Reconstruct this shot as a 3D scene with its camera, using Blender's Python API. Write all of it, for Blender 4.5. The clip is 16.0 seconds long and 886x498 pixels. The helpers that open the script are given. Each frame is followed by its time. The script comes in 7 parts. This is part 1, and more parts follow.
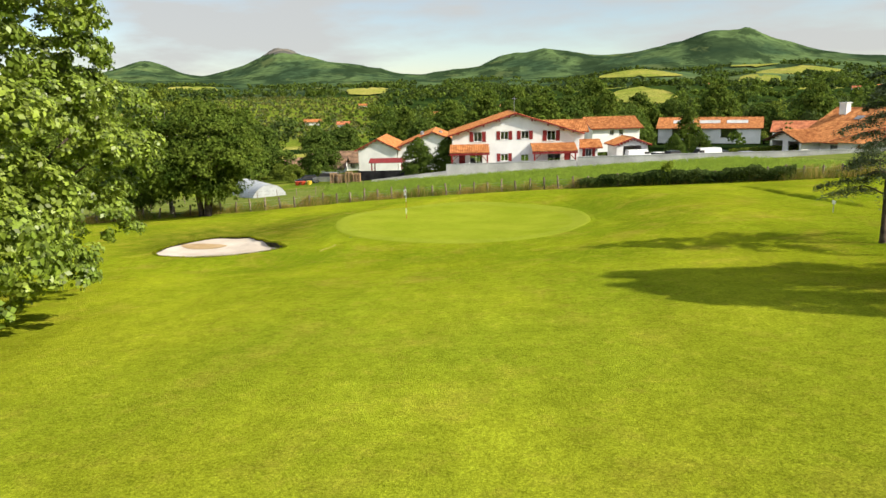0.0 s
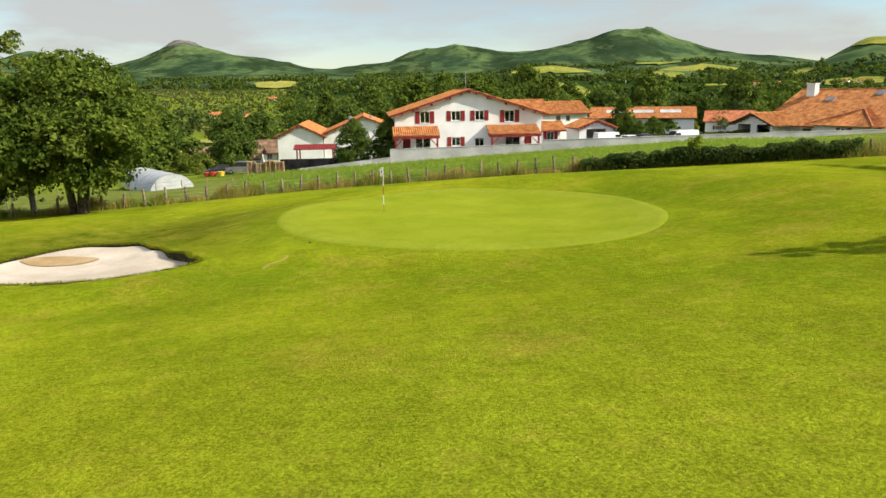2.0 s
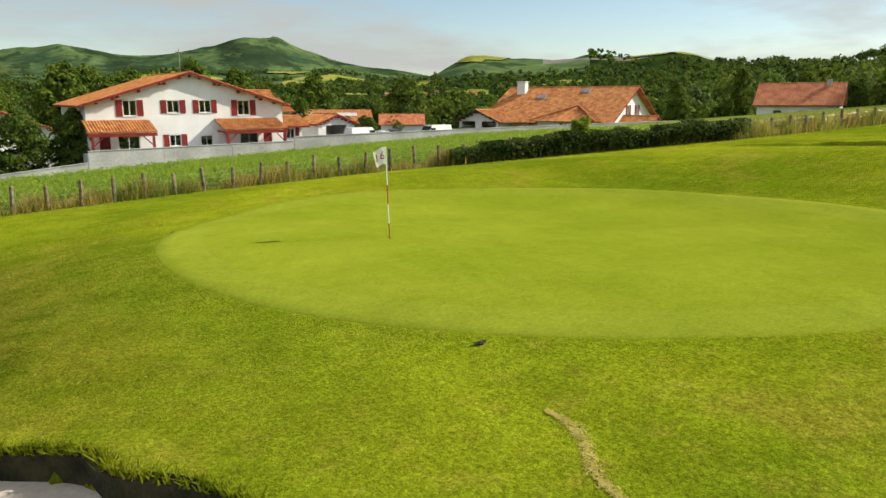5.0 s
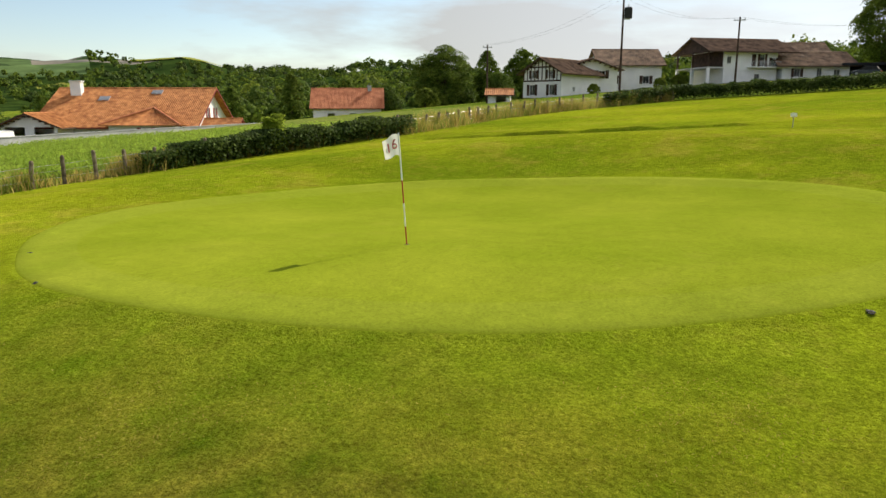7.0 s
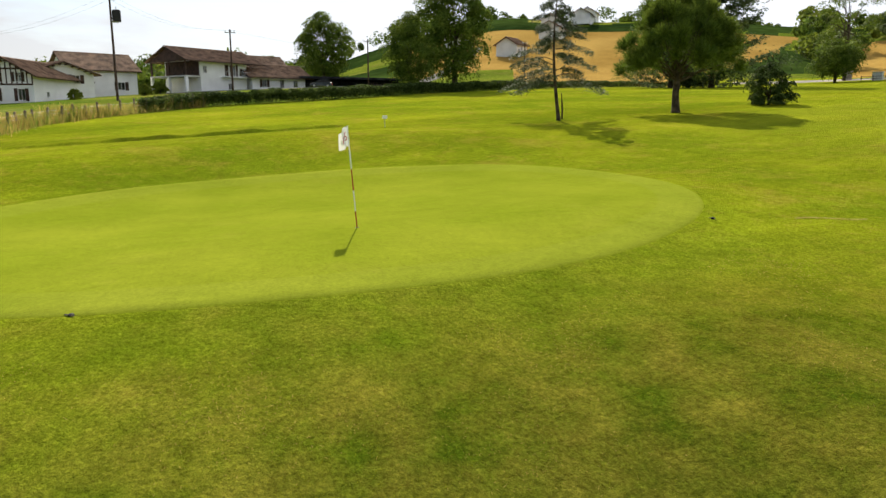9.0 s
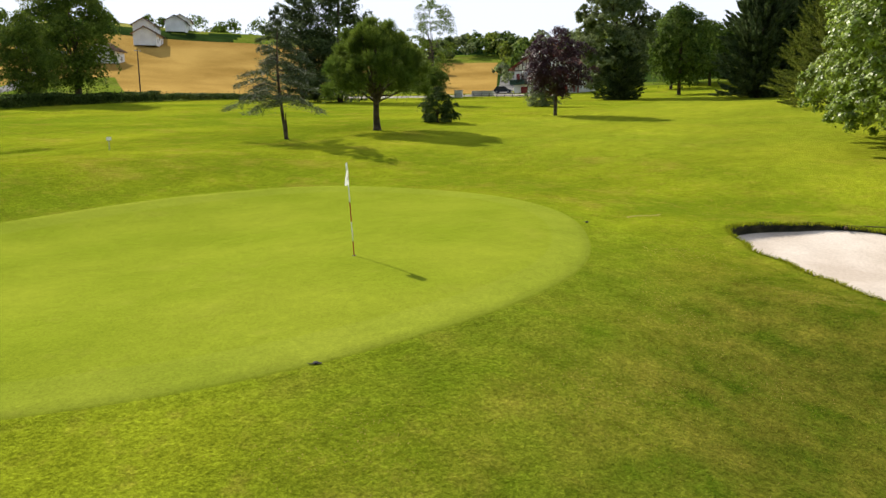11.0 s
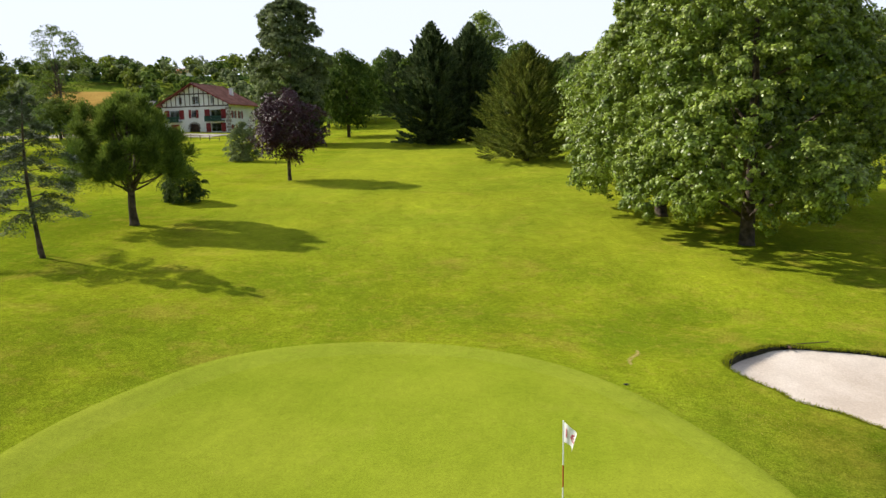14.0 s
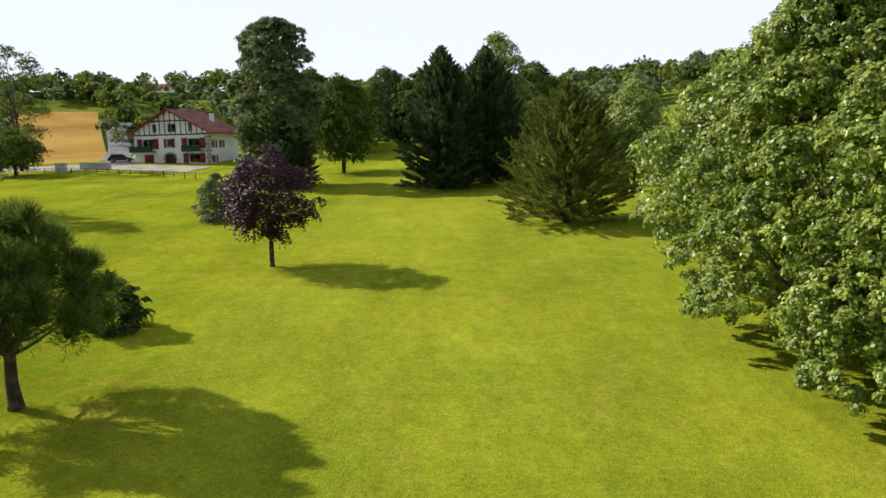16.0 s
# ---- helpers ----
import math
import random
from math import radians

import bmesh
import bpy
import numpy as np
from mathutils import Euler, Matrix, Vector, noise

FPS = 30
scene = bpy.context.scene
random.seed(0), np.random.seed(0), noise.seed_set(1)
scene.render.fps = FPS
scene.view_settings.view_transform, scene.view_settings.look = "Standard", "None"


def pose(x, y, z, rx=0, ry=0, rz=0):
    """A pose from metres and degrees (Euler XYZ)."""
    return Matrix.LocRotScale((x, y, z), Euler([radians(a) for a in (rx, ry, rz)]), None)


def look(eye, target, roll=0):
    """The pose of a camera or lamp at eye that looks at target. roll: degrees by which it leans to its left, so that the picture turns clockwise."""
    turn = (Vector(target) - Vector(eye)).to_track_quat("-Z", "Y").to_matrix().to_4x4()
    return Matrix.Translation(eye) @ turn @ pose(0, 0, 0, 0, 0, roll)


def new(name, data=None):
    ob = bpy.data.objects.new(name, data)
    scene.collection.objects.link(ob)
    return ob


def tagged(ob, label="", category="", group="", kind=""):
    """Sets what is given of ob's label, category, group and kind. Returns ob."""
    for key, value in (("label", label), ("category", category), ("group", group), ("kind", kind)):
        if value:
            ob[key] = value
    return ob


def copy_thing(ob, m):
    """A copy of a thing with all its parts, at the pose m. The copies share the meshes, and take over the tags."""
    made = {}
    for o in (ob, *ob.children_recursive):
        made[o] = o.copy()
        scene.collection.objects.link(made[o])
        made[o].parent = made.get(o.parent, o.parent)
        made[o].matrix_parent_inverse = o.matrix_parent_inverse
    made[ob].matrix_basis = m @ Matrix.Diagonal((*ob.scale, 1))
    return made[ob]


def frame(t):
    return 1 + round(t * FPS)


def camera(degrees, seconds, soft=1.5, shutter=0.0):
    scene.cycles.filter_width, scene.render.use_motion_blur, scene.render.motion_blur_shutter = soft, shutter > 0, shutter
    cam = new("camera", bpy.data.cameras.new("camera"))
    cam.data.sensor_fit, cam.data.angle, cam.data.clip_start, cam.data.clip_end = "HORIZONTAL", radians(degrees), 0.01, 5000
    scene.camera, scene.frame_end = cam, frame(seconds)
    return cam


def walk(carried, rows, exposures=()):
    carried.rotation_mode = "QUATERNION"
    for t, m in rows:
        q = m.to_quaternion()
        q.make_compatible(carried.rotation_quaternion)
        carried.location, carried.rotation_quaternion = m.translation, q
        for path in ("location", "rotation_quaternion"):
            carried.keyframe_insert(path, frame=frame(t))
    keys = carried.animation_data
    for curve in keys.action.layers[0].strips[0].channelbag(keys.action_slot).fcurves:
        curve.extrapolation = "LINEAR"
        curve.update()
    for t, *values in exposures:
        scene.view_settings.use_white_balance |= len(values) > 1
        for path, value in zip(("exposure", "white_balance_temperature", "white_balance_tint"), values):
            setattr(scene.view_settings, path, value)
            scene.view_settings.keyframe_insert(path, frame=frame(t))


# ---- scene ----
cam = camera(64.3, 16.0)
PATH = [
    (0, (1.304, 0.071, 8.454), (1.249, 2.026, 8.034), -1.3),
    (0.5, (0.516, 3.963, 7.759), (0.494, 5.917, 7.33), -1.2),
    (1, (-0.528, 7.908, 7.036), (-0.494, 9.86, 6.604), -1.1),
    (1.5, (-1.837, 12.177, 6.276), (-1.728, 14.127, 5.842), -1.0),
    (2, (-3.141, 16.332, 5.568), (-2.951, 18.276, 5.134), -0.9),
    (2.5, (-4.505, 20.347, 5.031), (-4.227, 22.28, 4.599), -0.9),
    (3, (-5.868, 23.95, 4.649), (-5.465, 25.861, 4.218), -0.6),
    (3.2, (-6.373, 25.313, 4.473), (-5.912, 27.212, 4.046), -0.6),
    (5.3, (-11.677, 37.287, 3.088), (-10.431, 38.796, 2.674), -0.2),
    (5.5, (-12.15, 38.223, 3.017), (-10.815, 39.654, 2.604), -0.4),
    (6, (-13.279, 40.545, 2.837), (-11.729, 41.74, 2.426), -0.2),
    (6.5, (-14.402, 42.871, 2.74), (-12.669, 43.784, 2.337), 0.0),
    (7, (-15.316, 45.247, 2.649), (-13.446, 45.835, 2.251), 0.1),
    (7.5, (-16.092, 47.611, 2.563), (-14.144, 47.841, 2.171), 0.1),
    (8, (-16.623, 50.023, 2.486), (-14.666, 49.879, 2.102), 0.0),
    (8.5, (-16.933, 52.45, 2.421), (-15.038, 51.933, 2.044), 0.0),
    (9, (-16.893, 54.849, 2.368), (-15.127, 53.987, 1.995), -0.0),
    (9.5, (-16.575, 57.054, 2.337), (-14.983, 55.9, 1.972), -0.4),
    (9.7, (-16.329, 57.856, 2.365), (-14.811, 56.605, 1.999), -0.4),
    (11.8, (-9.59, 64.864, 3.791), (-8.865, 63.03, 3.46), -0.3),
    (12, (-8.726, 65.388, 4.04), (-8.084, 63.522, 3.713), -0.4),
    (12.5, (-6.403, 66.099, 4.661), (-5.976, 64.171, 4.341), -0.7),
    (13, (-4.226, 65.865, 5.36), (-3.975, 63.906, 5.045), -0.9),
    (13.5, (-2.322, 64.59, 6.225), (-2.216, 62.618, 5.913), -1.1),
    (14, (-0.783, 62.354, 7.257), (-0.742, 60.379, 6.949), -1.2),
    (14.5, (0.382, 59.214, 8.39), (0.408, 57.237, 8.089), -1.2),
    (15, (1.204, 55.455, 9.604), (1.224, 53.477, 9.306), -1.4),
    (15.5, (1.774, 50.933, 10.793), (1.791, 48.955, 10.5), -1.3),
    (16, (2.279, 45.869, 11.862), (2.293, 43.89, 11.575), -1.3),
]
walk(cam, [(t, look(eye, target, roll)) for t, eye, target, roll in PATH], [(0, 0.66, 6550, 10), (2.5, 0.56, 6600, 8), (5.5, 0.46, 6650, 7), (7.5, 0.57, 6700, 11), (9.5, 0.70, 6650, 12), (12, 0.62, 6200, 13), (14, 0.60, 6200, 14), (16, 0.57, 6150, 18)])

# ---- light ----
SUN_AZ, SUN_EL = 110.5, 35.5
world = bpy.data.worlds.new("sky")
scene.world = world
world.use_nodes = True
wn, wl = world.node_tree.nodes, world.node_tree.links
wn.clear()
sky = wn.new("ShaderNodeTexSky")
sky.sky_type, sky.sun_disc = "NISHITA", False
sky.sun_elevation, sky.sun_rotation = radians(SUN_EL), radians(SUN_AZ)
sky.air_density, sky.dust_density, sky.ozone_density = 1.0, 0.35, 1.6
coord = wn.new("ShaderNodeTexCoord")
stretch = wn.new("ShaderNodeMapping")
stretch.inputs["Scale"].default_value = (1.0, 1.0, 4.5)
cloud = wn.new("ShaderNodeTexNoise")
cloud.inputs["Scale"].default_value, cloud.inputs["Detail"].default_value, cloud.inputs["Roughness"].default_value = 2.1, 7.0, 0.55
cover = wn.new("ShaderNodeValToRGB")
cover.color_ramp.elements[0].position, cover.color_ramp.elements[1].position = 0.43, 0.57
cover.color_ramp.elements[0].color = (0.04, 0.04, 0.04, 1)
cover.color_ramp.elements[1].color = (0.9, 0.9, 0.9, 1)
veil = wn.new("ShaderNodeMix")
veil.data_type = "RGBA"
# the cloud thickens towards the south
split = wn.new("ShaderNodeSeparateXYZ")
thick = wn.new("ShaderNodeMapRange")
thick.inputs["From Min"].default_value, thick.inputs["From Max"].default_value = 0.35, -0.45
thick.inputs["To Min"].default_value, thick.inputs["To Max"].default_value = 0.0, 1.0
fuller = wn.new("ShaderNodeMix")
fuller.data_type = "RGBA"
fuller.inputs["B"].default_value = (0.93, 0.93, 0.93, 1)
tint = wn.new("ShaderNodeMix")
tint.data_type = "RGBA"
tint.inputs["A"].default_value, tint.inputs["B"].default_value = (4.15, 4.2, 4.15, 1), (6.7, 7.1, 7.8, 1)
back = wn.new("ShaderNodeBackground")
back.inputs["Strength"].default_value = 0.095
wout = wn.new("ShaderNodeOutputWorld")
wl.new(coord.outputs["Generated"], stretch.inputs["Vector"])
wl.new(stretch.outputs["Vector"], cloud.inputs["Vector"])
wl.new(cloud.outputs["Fac"], cover.inputs["Fac"])
wl.new(coord.outputs["Generated"], split.inputs["Vector"])
wl.new(split.outputs["Y"], thick.inputs["Value"])
wl.new(thick.outputs["Result"], fuller.inputs["Factor"])
wl.new(thick.outputs["Result"], tint.inputs["Factor"])
wl.new(cover.outputs["Color"], fuller.inputs["A"])
wl.new(fuller.outputs["Result"], veil.inputs["Factor"])
wl.new(sky.outputs["Color"], veil.inputs["A"])
wl.new(tint.outputs["Result"], veil.inputs["B"])
wl.new(veil.outputs["Result"], back.inputs["Color"])
wl.new(back.outputs["Background"], wout.inputs["Surface"])
sun = new("sun", bpy.data.lights.new("sun", "SUN"))
sun.data.energy, sun.data.angle, sun.data.color = 5.0, radians(0.6), (1.0, 0.92, 0.76)
sun.matrix_world = look((0, 0, 0), (-math.sin(radians(SUN_AZ)) * math.cos(radians(SUN_EL)), -math.cos(radians(SUN_AZ)) * math.cos(radians(SUN_EL)), -math.sin(radians(SUN_EL))))

# ---- materials ----
def mat(name, dark, light, scale=2.0, fine=0.0, rough=0.8, bump=0.0, metal=0.0, spread=0.0, glow=0.0, spec=0.3, stops=(0.35, 0.65), fine_mix=0.35, through_light=0.0, per_island=False, wave=0.0):
    """Colour that wanders between dark and light at one scale, with a finer grain over it, and relief from the grain."""
    m = bpy.data.materials.new(name)
    m.use_nodes = True
    n, l = m.node_tree.nodes, m.node_tree.links
    b = n["Principled BSDF"]
    tc = n.new("ShaderNodeTexCoord")
    big = n.new("ShaderNodeTexNoise")
    big.inputs["Scale"].default_value, big.inputs["Detail"].default_value = scale, 5.0
    ramp = n.new("ShaderNodeValToRGB")
    e = ramp.color_ramp.elements
    e[0].position, e[1].position = stops
    e[0].color, e[1].color = (*dark, 1), (*light, 1)
    l.new(tc.outputs["Object"], big.inputs["Vector"])
    l.new(big.outputs["Fac"], ramp.inputs["Fac"])
    col = ramp.outputs["Color"]
    grain = n.new("ShaderNodeTexNoise")
    grain.inputs["Scale"].default_value, grain.inputs["Detail"].default_value = fine or scale * 12, 4.0
    l.new(tc.outputs["Object"], grain.inputs["Vector"])
    mul = n.new("ShaderNodeMix")
    mul.data_type, mul.blend_type = "RGBA", "OVERLAY"
    mul.inputs["Factor"].default_value = fine_mix
    l.new(col, mul.inputs["A"])
    l.new(grain.outputs["Fac"], mul.inputs["B"])
    col = mul.outputs["Result"]
    if spread:
        pick = n.new("ShaderNodeNewGeometry") if per_island else n.new("ShaderNodeObjectInfo")
        hsv = n.new("ShaderNodeHueSaturation")
        span = n.new("ShaderNodeMapRange")
        span.inputs["To Min"].default_value, span.inputs["To Max"].default_value = 1 - spread, 1 + spread
        l.new(pick.outputs["Random Per Island" if per_island else "Random"], span.inputs["Value"])
        l.new(span.outputs["Result"], hsv.inputs["Value"])
        l.new(col, hsv.inputs["Color"])
        col = hsv.outputs["Color"]
    l.new(col, b.inputs["Base Color"])
    b.inputs["Roughness"].default_value, b.inputs["Metallic"].default_value = rough, metal
    b.inputs["Specular IOR Level"].default_value = spec
    if bump:
        bp = n.new("ShaderNodeBump")
        bp.inputs["Strength"].default_value, bp.inputs["Distance"].default_value = min(1.0, bump), 0.05
        l.new(grain.outputs["Fac"], bp.inputs["Height"])
        l.new(bp.outputs["Normal"], b.inputs["Normal"])
    if through_light:
        tr = n.new("ShaderNodeBsdfTranslucent")
        mix = n.new("ShaderNodeMixShader")
        mix.inputs["Fac"].default_value = through_light
        l.new(col, tr.inputs["Color"])
        l.new(b.outputs["BSDF"], mix.inputs[1])
        l.new(tr.outputs["BSDF"], mix.inputs[2])
        l.new(mix.outputs["Shader"], n["Material Output"].inputs["Surface"])
    return m


def leafy(name, dark, light, spread=0.35, thin=0.35, rough=0.5, spec=0.35):
    return mat(name, dark, light, 0.5, 6.0, rough, 0, 0, spread, 0, spec, (0.3, 0.7), 0.2, thin, True)


def turf(name, dark, light, dry, dry_at, scale=0.12, blade=70.0, bump=0.35, dry_scale=0.35, stripes=0.0, rough_at=None, mottling=1.0, pits=0.0, fairway=None, collar=None):
    """Mown grass: broad tone, straw-coloured patches, fine blades."""
    m = mat(name, dark, light, scale, blade, 1.0, bump, spec=0.0, fine_mix=0.6)
    m.node_tree.nodes["Principled BSDF"].inputs["Diffuse Roughness"].default_value = 0.18
    n, l = m.node_tree.nodes, m.node_tree.links
    b = n["Principled BSDF"]
    col = b.inputs["Base Color"].links[0].from_socket
    tc = n.new("ShaderNodeTexCoord")
    for size, amount, at in ((dry_scale, 0.52, dry_at), (dry_scale * 5.3, 0.38, dry_at - 0.01)):
        patch = n.new("ShaderNodeTexNoise")
        patch.inputs["Scale"].default_value, patch.inputs["Detail"].default_value, patch.inputs["Roughness"].default_value = size, 8.0, 0.62
        span = n.new("ShaderNodeMapRange")
        span.inputs["From Min"].default_value, span.inputs["From Max"].default_value, span.inputs["To Max"].default_value = at, at + 0.14, amount
        mix = n.new("ShaderNodeMix")
        mix.data_type = "RGBA"
        mix.inputs["B"].default_value = (*dry, 1)
        l.new(tc.outputs["Object"], patch.inputs["Vector"])
        l.new(patch.outputs["Fac"], span.inputs["Value"])
        l.new(span.outputs["Result"], mix.inputs["Factor"])
        l.new(col, mix.inputs["A"])
        col = mix.outputs["Result"]
    if rough_at:
        # darker rough round this place: longer grass, its self-shade put into the colour
        far = n.new("ShaderNodeVectorMath")
        far.operation = "DISTANCE"
        far.inputs[1].default_value = rough_at
        wander = n.new("ShaderNodeTexNoise")
        wander.inputs["Scale"].default_value, wander.inputs["Detail"].default_value = 0.35, 6.0
        edge = n.new("ShaderNodeMath")
        edge.operation = "MULTIPLY_ADD"
        edge.inputs[1].default_value = 5.0
        span = n.new("ShaderNodeMapRange")
        span.inputs["From Min"].default_value, span.inputs["From Max"].default_value = 13.8, 6.5
        span.inputs["To Max"].default_value = 0.9
        mix = n.new("ShaderNodeMix")
        mix.data_type = "RGBA"
        tuft = n.new("ShaderNodeTexNoise")
        tuft.inputs["Scale"].default_value, tuft.inputs["Detail"].default_value, tuft.inputs["Roughness"].default_value = 0.9, 10.0, 0.68
        shade = n.new("ShaderNodeValToRGB")
        shade.color_ramp.elements[0].position, shade.color_ramp.elements[1].position = 0.36, 0.66
        shade.color_ramp.elements[0].color, shade.color_ramp.elements[1].color = (0.050, 0.088, 0.005, 1), (0.190, 0.170, 0.022, 1)
        l.new(tc.outputs["Object"], far.inputs[0])
        l.new(tc.outputs["Object"], wander.inputs["Vector"])
        l.new(tc.outputs["Object"], tuft.inputs["Vector"])
        l.new(tuft.outputs["Fac"], shade.inputs["Fac"])
        l.new(wander.outputs["Fac"], edge.inputs[0])
        l.new(far.outputs["Value"], edge.inputs[2])
        l.new(edge.outputs["Value"], span.inputs["Value"])
        l.new(span.outputs["Result"], mix.inputs["Factor"])
        l.new(col, mix.inputs["A"])
        l.new(shade.outputs["Color"], mix.inputs["B"])
        col = mix.outputs["Result"]
    if collar:
        # the mown collar round the green: closer, deeper green
        away = n.new("ShaderNodeVectorMath")
        away.operation = "DISTANCE"
        away.inputs[1].default_value = collar
        ragged = n.new("ShaderNodeTexNoise")
        ragged.inputs["Scale"].default_value, ragged.inputs["Detail"].default_value = 0.3, 4.0
        reach = n.new("ShaderNodeMath")
        reach.operation = "MULTIPLY_ADD"
        reach.inputs[1].default_value = 4.0
        span = n.new("ShaderNodeMapRange")
        span.inputs["From Min"].default_value, span.inputs["From Max"].default_value, span.inputs["To Max"].default_value = 13.6, 11.6, 0.38
        mix = n.new("ShaderNodeMix")
        mix.data_type = "RGBA"
        mix.inputs["B"].default_value = (0.122, 0.186, 0.009, 1)
        l.new(tc.outputs["Object"], away.inputs[0])
        l.new(tc.outputs["Object"], ragged.inputs["Vector"])
        l.new(ragged.outputs["Fac"], reach.inputs[0])
        l.new(away.outputs["Value"], reach.inputs[2])
        l.new(reach.outputs["Value"], span.inputs["Value"])
        l.new(span.outputs["Result"], mix.inputs["Factor"])
        l.new(col, mix.inputs["A"])
        col = mix.outputs["Result"]
    if fairway:
        cut = n.new("ShaderNodeSeparateXYZ")
        sway = n.new("ShaderNodeTexNoise")
        sway.inputs["Scale"].default_value, sway.inputs["Detail"].default_value = 0.035, 1.0
        shift = n.new("ShaderNodeMath")
        shift.operation = "MULTIPLY_ADD"
        shift.inputs[1].default_value = 6.0
        off = n.new("ShaderNodeMath")
        off.operation = "ADD"
        off.inputs[1].default_value = -fairway[0] - 3.0
        width = n.new("ShaderNodeMath")
        width.operation = "ABSOLUTE"
        inside = n.new("ShaderNodeMapRange")
        inside.inputs["From Min"].default_value, inside.inputs["From Max"].default_value = fairway[1] + 0.3, fairway[1] - 0.3
        south = n.new("ShaderNodeMapRange")
        south.inputs["From Min"].default_value, south.inputs["From Max"].default_value, south.inputs["To Max"].default_value = 33.0, 20.0, 0.36
        both = n.new("ShaderNodeMath")
        both.operation = "MULTIPLY"
        mix = n.new("ShaderNodeMix")
        mix.data_type = "RGBA"
        mix.inputs["B"].default_value = (0.255, 0.288, 0.022, 1)
        l.new(tc.outputs["Object"], cut.inputs["Vector"])
        l.new(tc.outputs["Object"], sway.inputs["Vector"])
        l.new(sway.outputs["Fac"], shift.inputs[0])
        l.new(cut.outputs["X"], shift.inputs[2])
        l.new(shift.outputs["Value"], off.inputs[0])
        l.new(off.outputs["Value"], width.inputs[0])
        l.new(width.outputs["Value"], inside.inputs["Value"])
        l.new(cut.outputs["Y"], south.inputs["Value"])
        l.new(inside.outputs["Result"], both.inputs[0])
        l.new(south.outputs["Result"], both.inputs[1])
        l.new(both.outputs["Value"], mix.inputs["Factor"])
        l.new(col, mix.inputs["A"])
        col = mix.outputs["Result"]
    # mottling of the sward, drawn out the way the mower runs
    for size, pull, amount in ((0.20, 0.30, 0.20), (1.1, 0.8, 0.18), (4.5, 1.0, 0.24), (18.0, 1.0, 0.44), (50.0, 1.0, 0.28)):
        lie_ = n.new("ShaderNodeMapping")
        lie_.inputs["Scale"].default_value = (1.0, pull, 1.0)
        mottle = n.new("ShaderNodeTexNoise")
        mottle.inputs["Scale"].default_value, mottle.inputs["Detail"].default_value, mottle.inputs["Roughness"].default_value = size, 6.0, 0.65
        span = n.new("ShaderNodeMapRange")
        span.inputs["From Min"].default_value, span.inputs["From Max"].default_value = 0.25, 0.75
        mix = n.new("ShaderNodeMix")
        mix.data_type, mix.blend_type = "RGBA", "OVERLAY"
        mix.inputs["Factor"].default_value = amount * mottling
        l.new(tc.outputs["Object"], lie_.inputs["Vector"])
        l.new(lie_.outputs["Vector"], mottle.inputs["Vector"])
        l.new(mottle.outputs["Fac"], span.inputs["Value"])
        l.new(col, mix.inputs["A"])
        l.new(span.outputs["Result"], mix.inputs["B"])
        col = mix.outputs["Result"]
    if stripes:
        turn = n.new("ShaderNodeMapping")
        turn.inputs["Rotation"].default_value = (0, 0, radians(28))
        band = n.new("ShaderNodeTexWave")
        band.inputs["Scale"].default_value, band.inputs["Distortion"].default_value, band.inputs["Detail"].default_value = 0.55, 2.5, 3.0
        mix = n.new("ShaderNodeMix")
        mix.data_type, mix.blend_type = "RGBA", "OVERLAY"
        mix.inputs["Factor"].default_value = stripes
        l.new(tc.outputs["Object"], turn.inputs["Vector"])
        l.new(turn.outputs["Vector"], band.inputs["Vector"])
        l.new(col, mix.inputs["A"])
        l.new(band.outputs["Fac"], mix.inputs["B"])
        col = mix.outputs["Result"]
    l.new(col, b.inputs["Base Color"])
    if pits:
        # tufts a hand's width apart
        tufts = n.new("ShaderNodeTexNoise")
        tufts.inputs["Scale"].default_value, tufts.inputs["Detail"].default_value, tufts.inputs["Roughness"].default_value = 13.0, 5.0, 0.7
        bp = n.new("ShaderNodeBump")
        bp.inputs["Strength"].default_value, bp.inputs["Distance"].default_value = 1.0, pits
        l.new(tc.outputs["Object"], tufts.inputs["Vector"])
        l.new(tufts.outputs["Fac"], bp.inputs["Height"])
        l.new(b.inputs["Normal"].links[0].from_socket, bp.inputs["Normal"])
        l.new(bp.outputs["Normal"], b.inputs["Normal"])
    return m




def patched(m, colour, scale, stops, amount, seed):
    """Patches of another growth laid over a material, with crisp ragged edges."""
    n, l = m.node_tree.nodes, m.node_tree.links
    b = n["Principled BSDF"]
    tc, shift = n.new("ShaderNodeTexCoord"), n.new("ShaderNodeMapping")
    shift.inputs["Location"].default_value = (seed, seed * 0.7, 0)
    shift.inputs["Scale"].default_value = (1.0, 0.45, 1.0)
    noise, span, mix = n.new("ShaderNodeTexNoise"), n.new("ShaderNodeMapRange"), n.new("ShaderNodeMix")
    noise.inputs["Scale"].default_value, noise.inputs["Detail"].default_value, noise.inputs["Roughness"].default_value = scale, 8.0, 0.62
    span.inputs["From Min"].default_value, span.inputs["From Max"].default_value = stops
    span.inputs["To Max"].default_value = amount
    mix.data_type = "RGBA"
    mix.inputs["B"].default_value = (*colour, 1)
    l.new(tc.outputs["Object"], shift.inputs["Vector"])
    l.new(shift.outputs["Vector"], noise.inputs["Vector"])
    l.new(noise.outputs["Fac"], span.inputs["Value"])
    l.new(span.outputs["Result"], mix.inputs["Factor"])
    l.new(b.inputs["Base Color"].links[0].from_socket, mix.inputs["A"])
    l.new(mix.outputs["Result"], b.inputs["Base Color"])


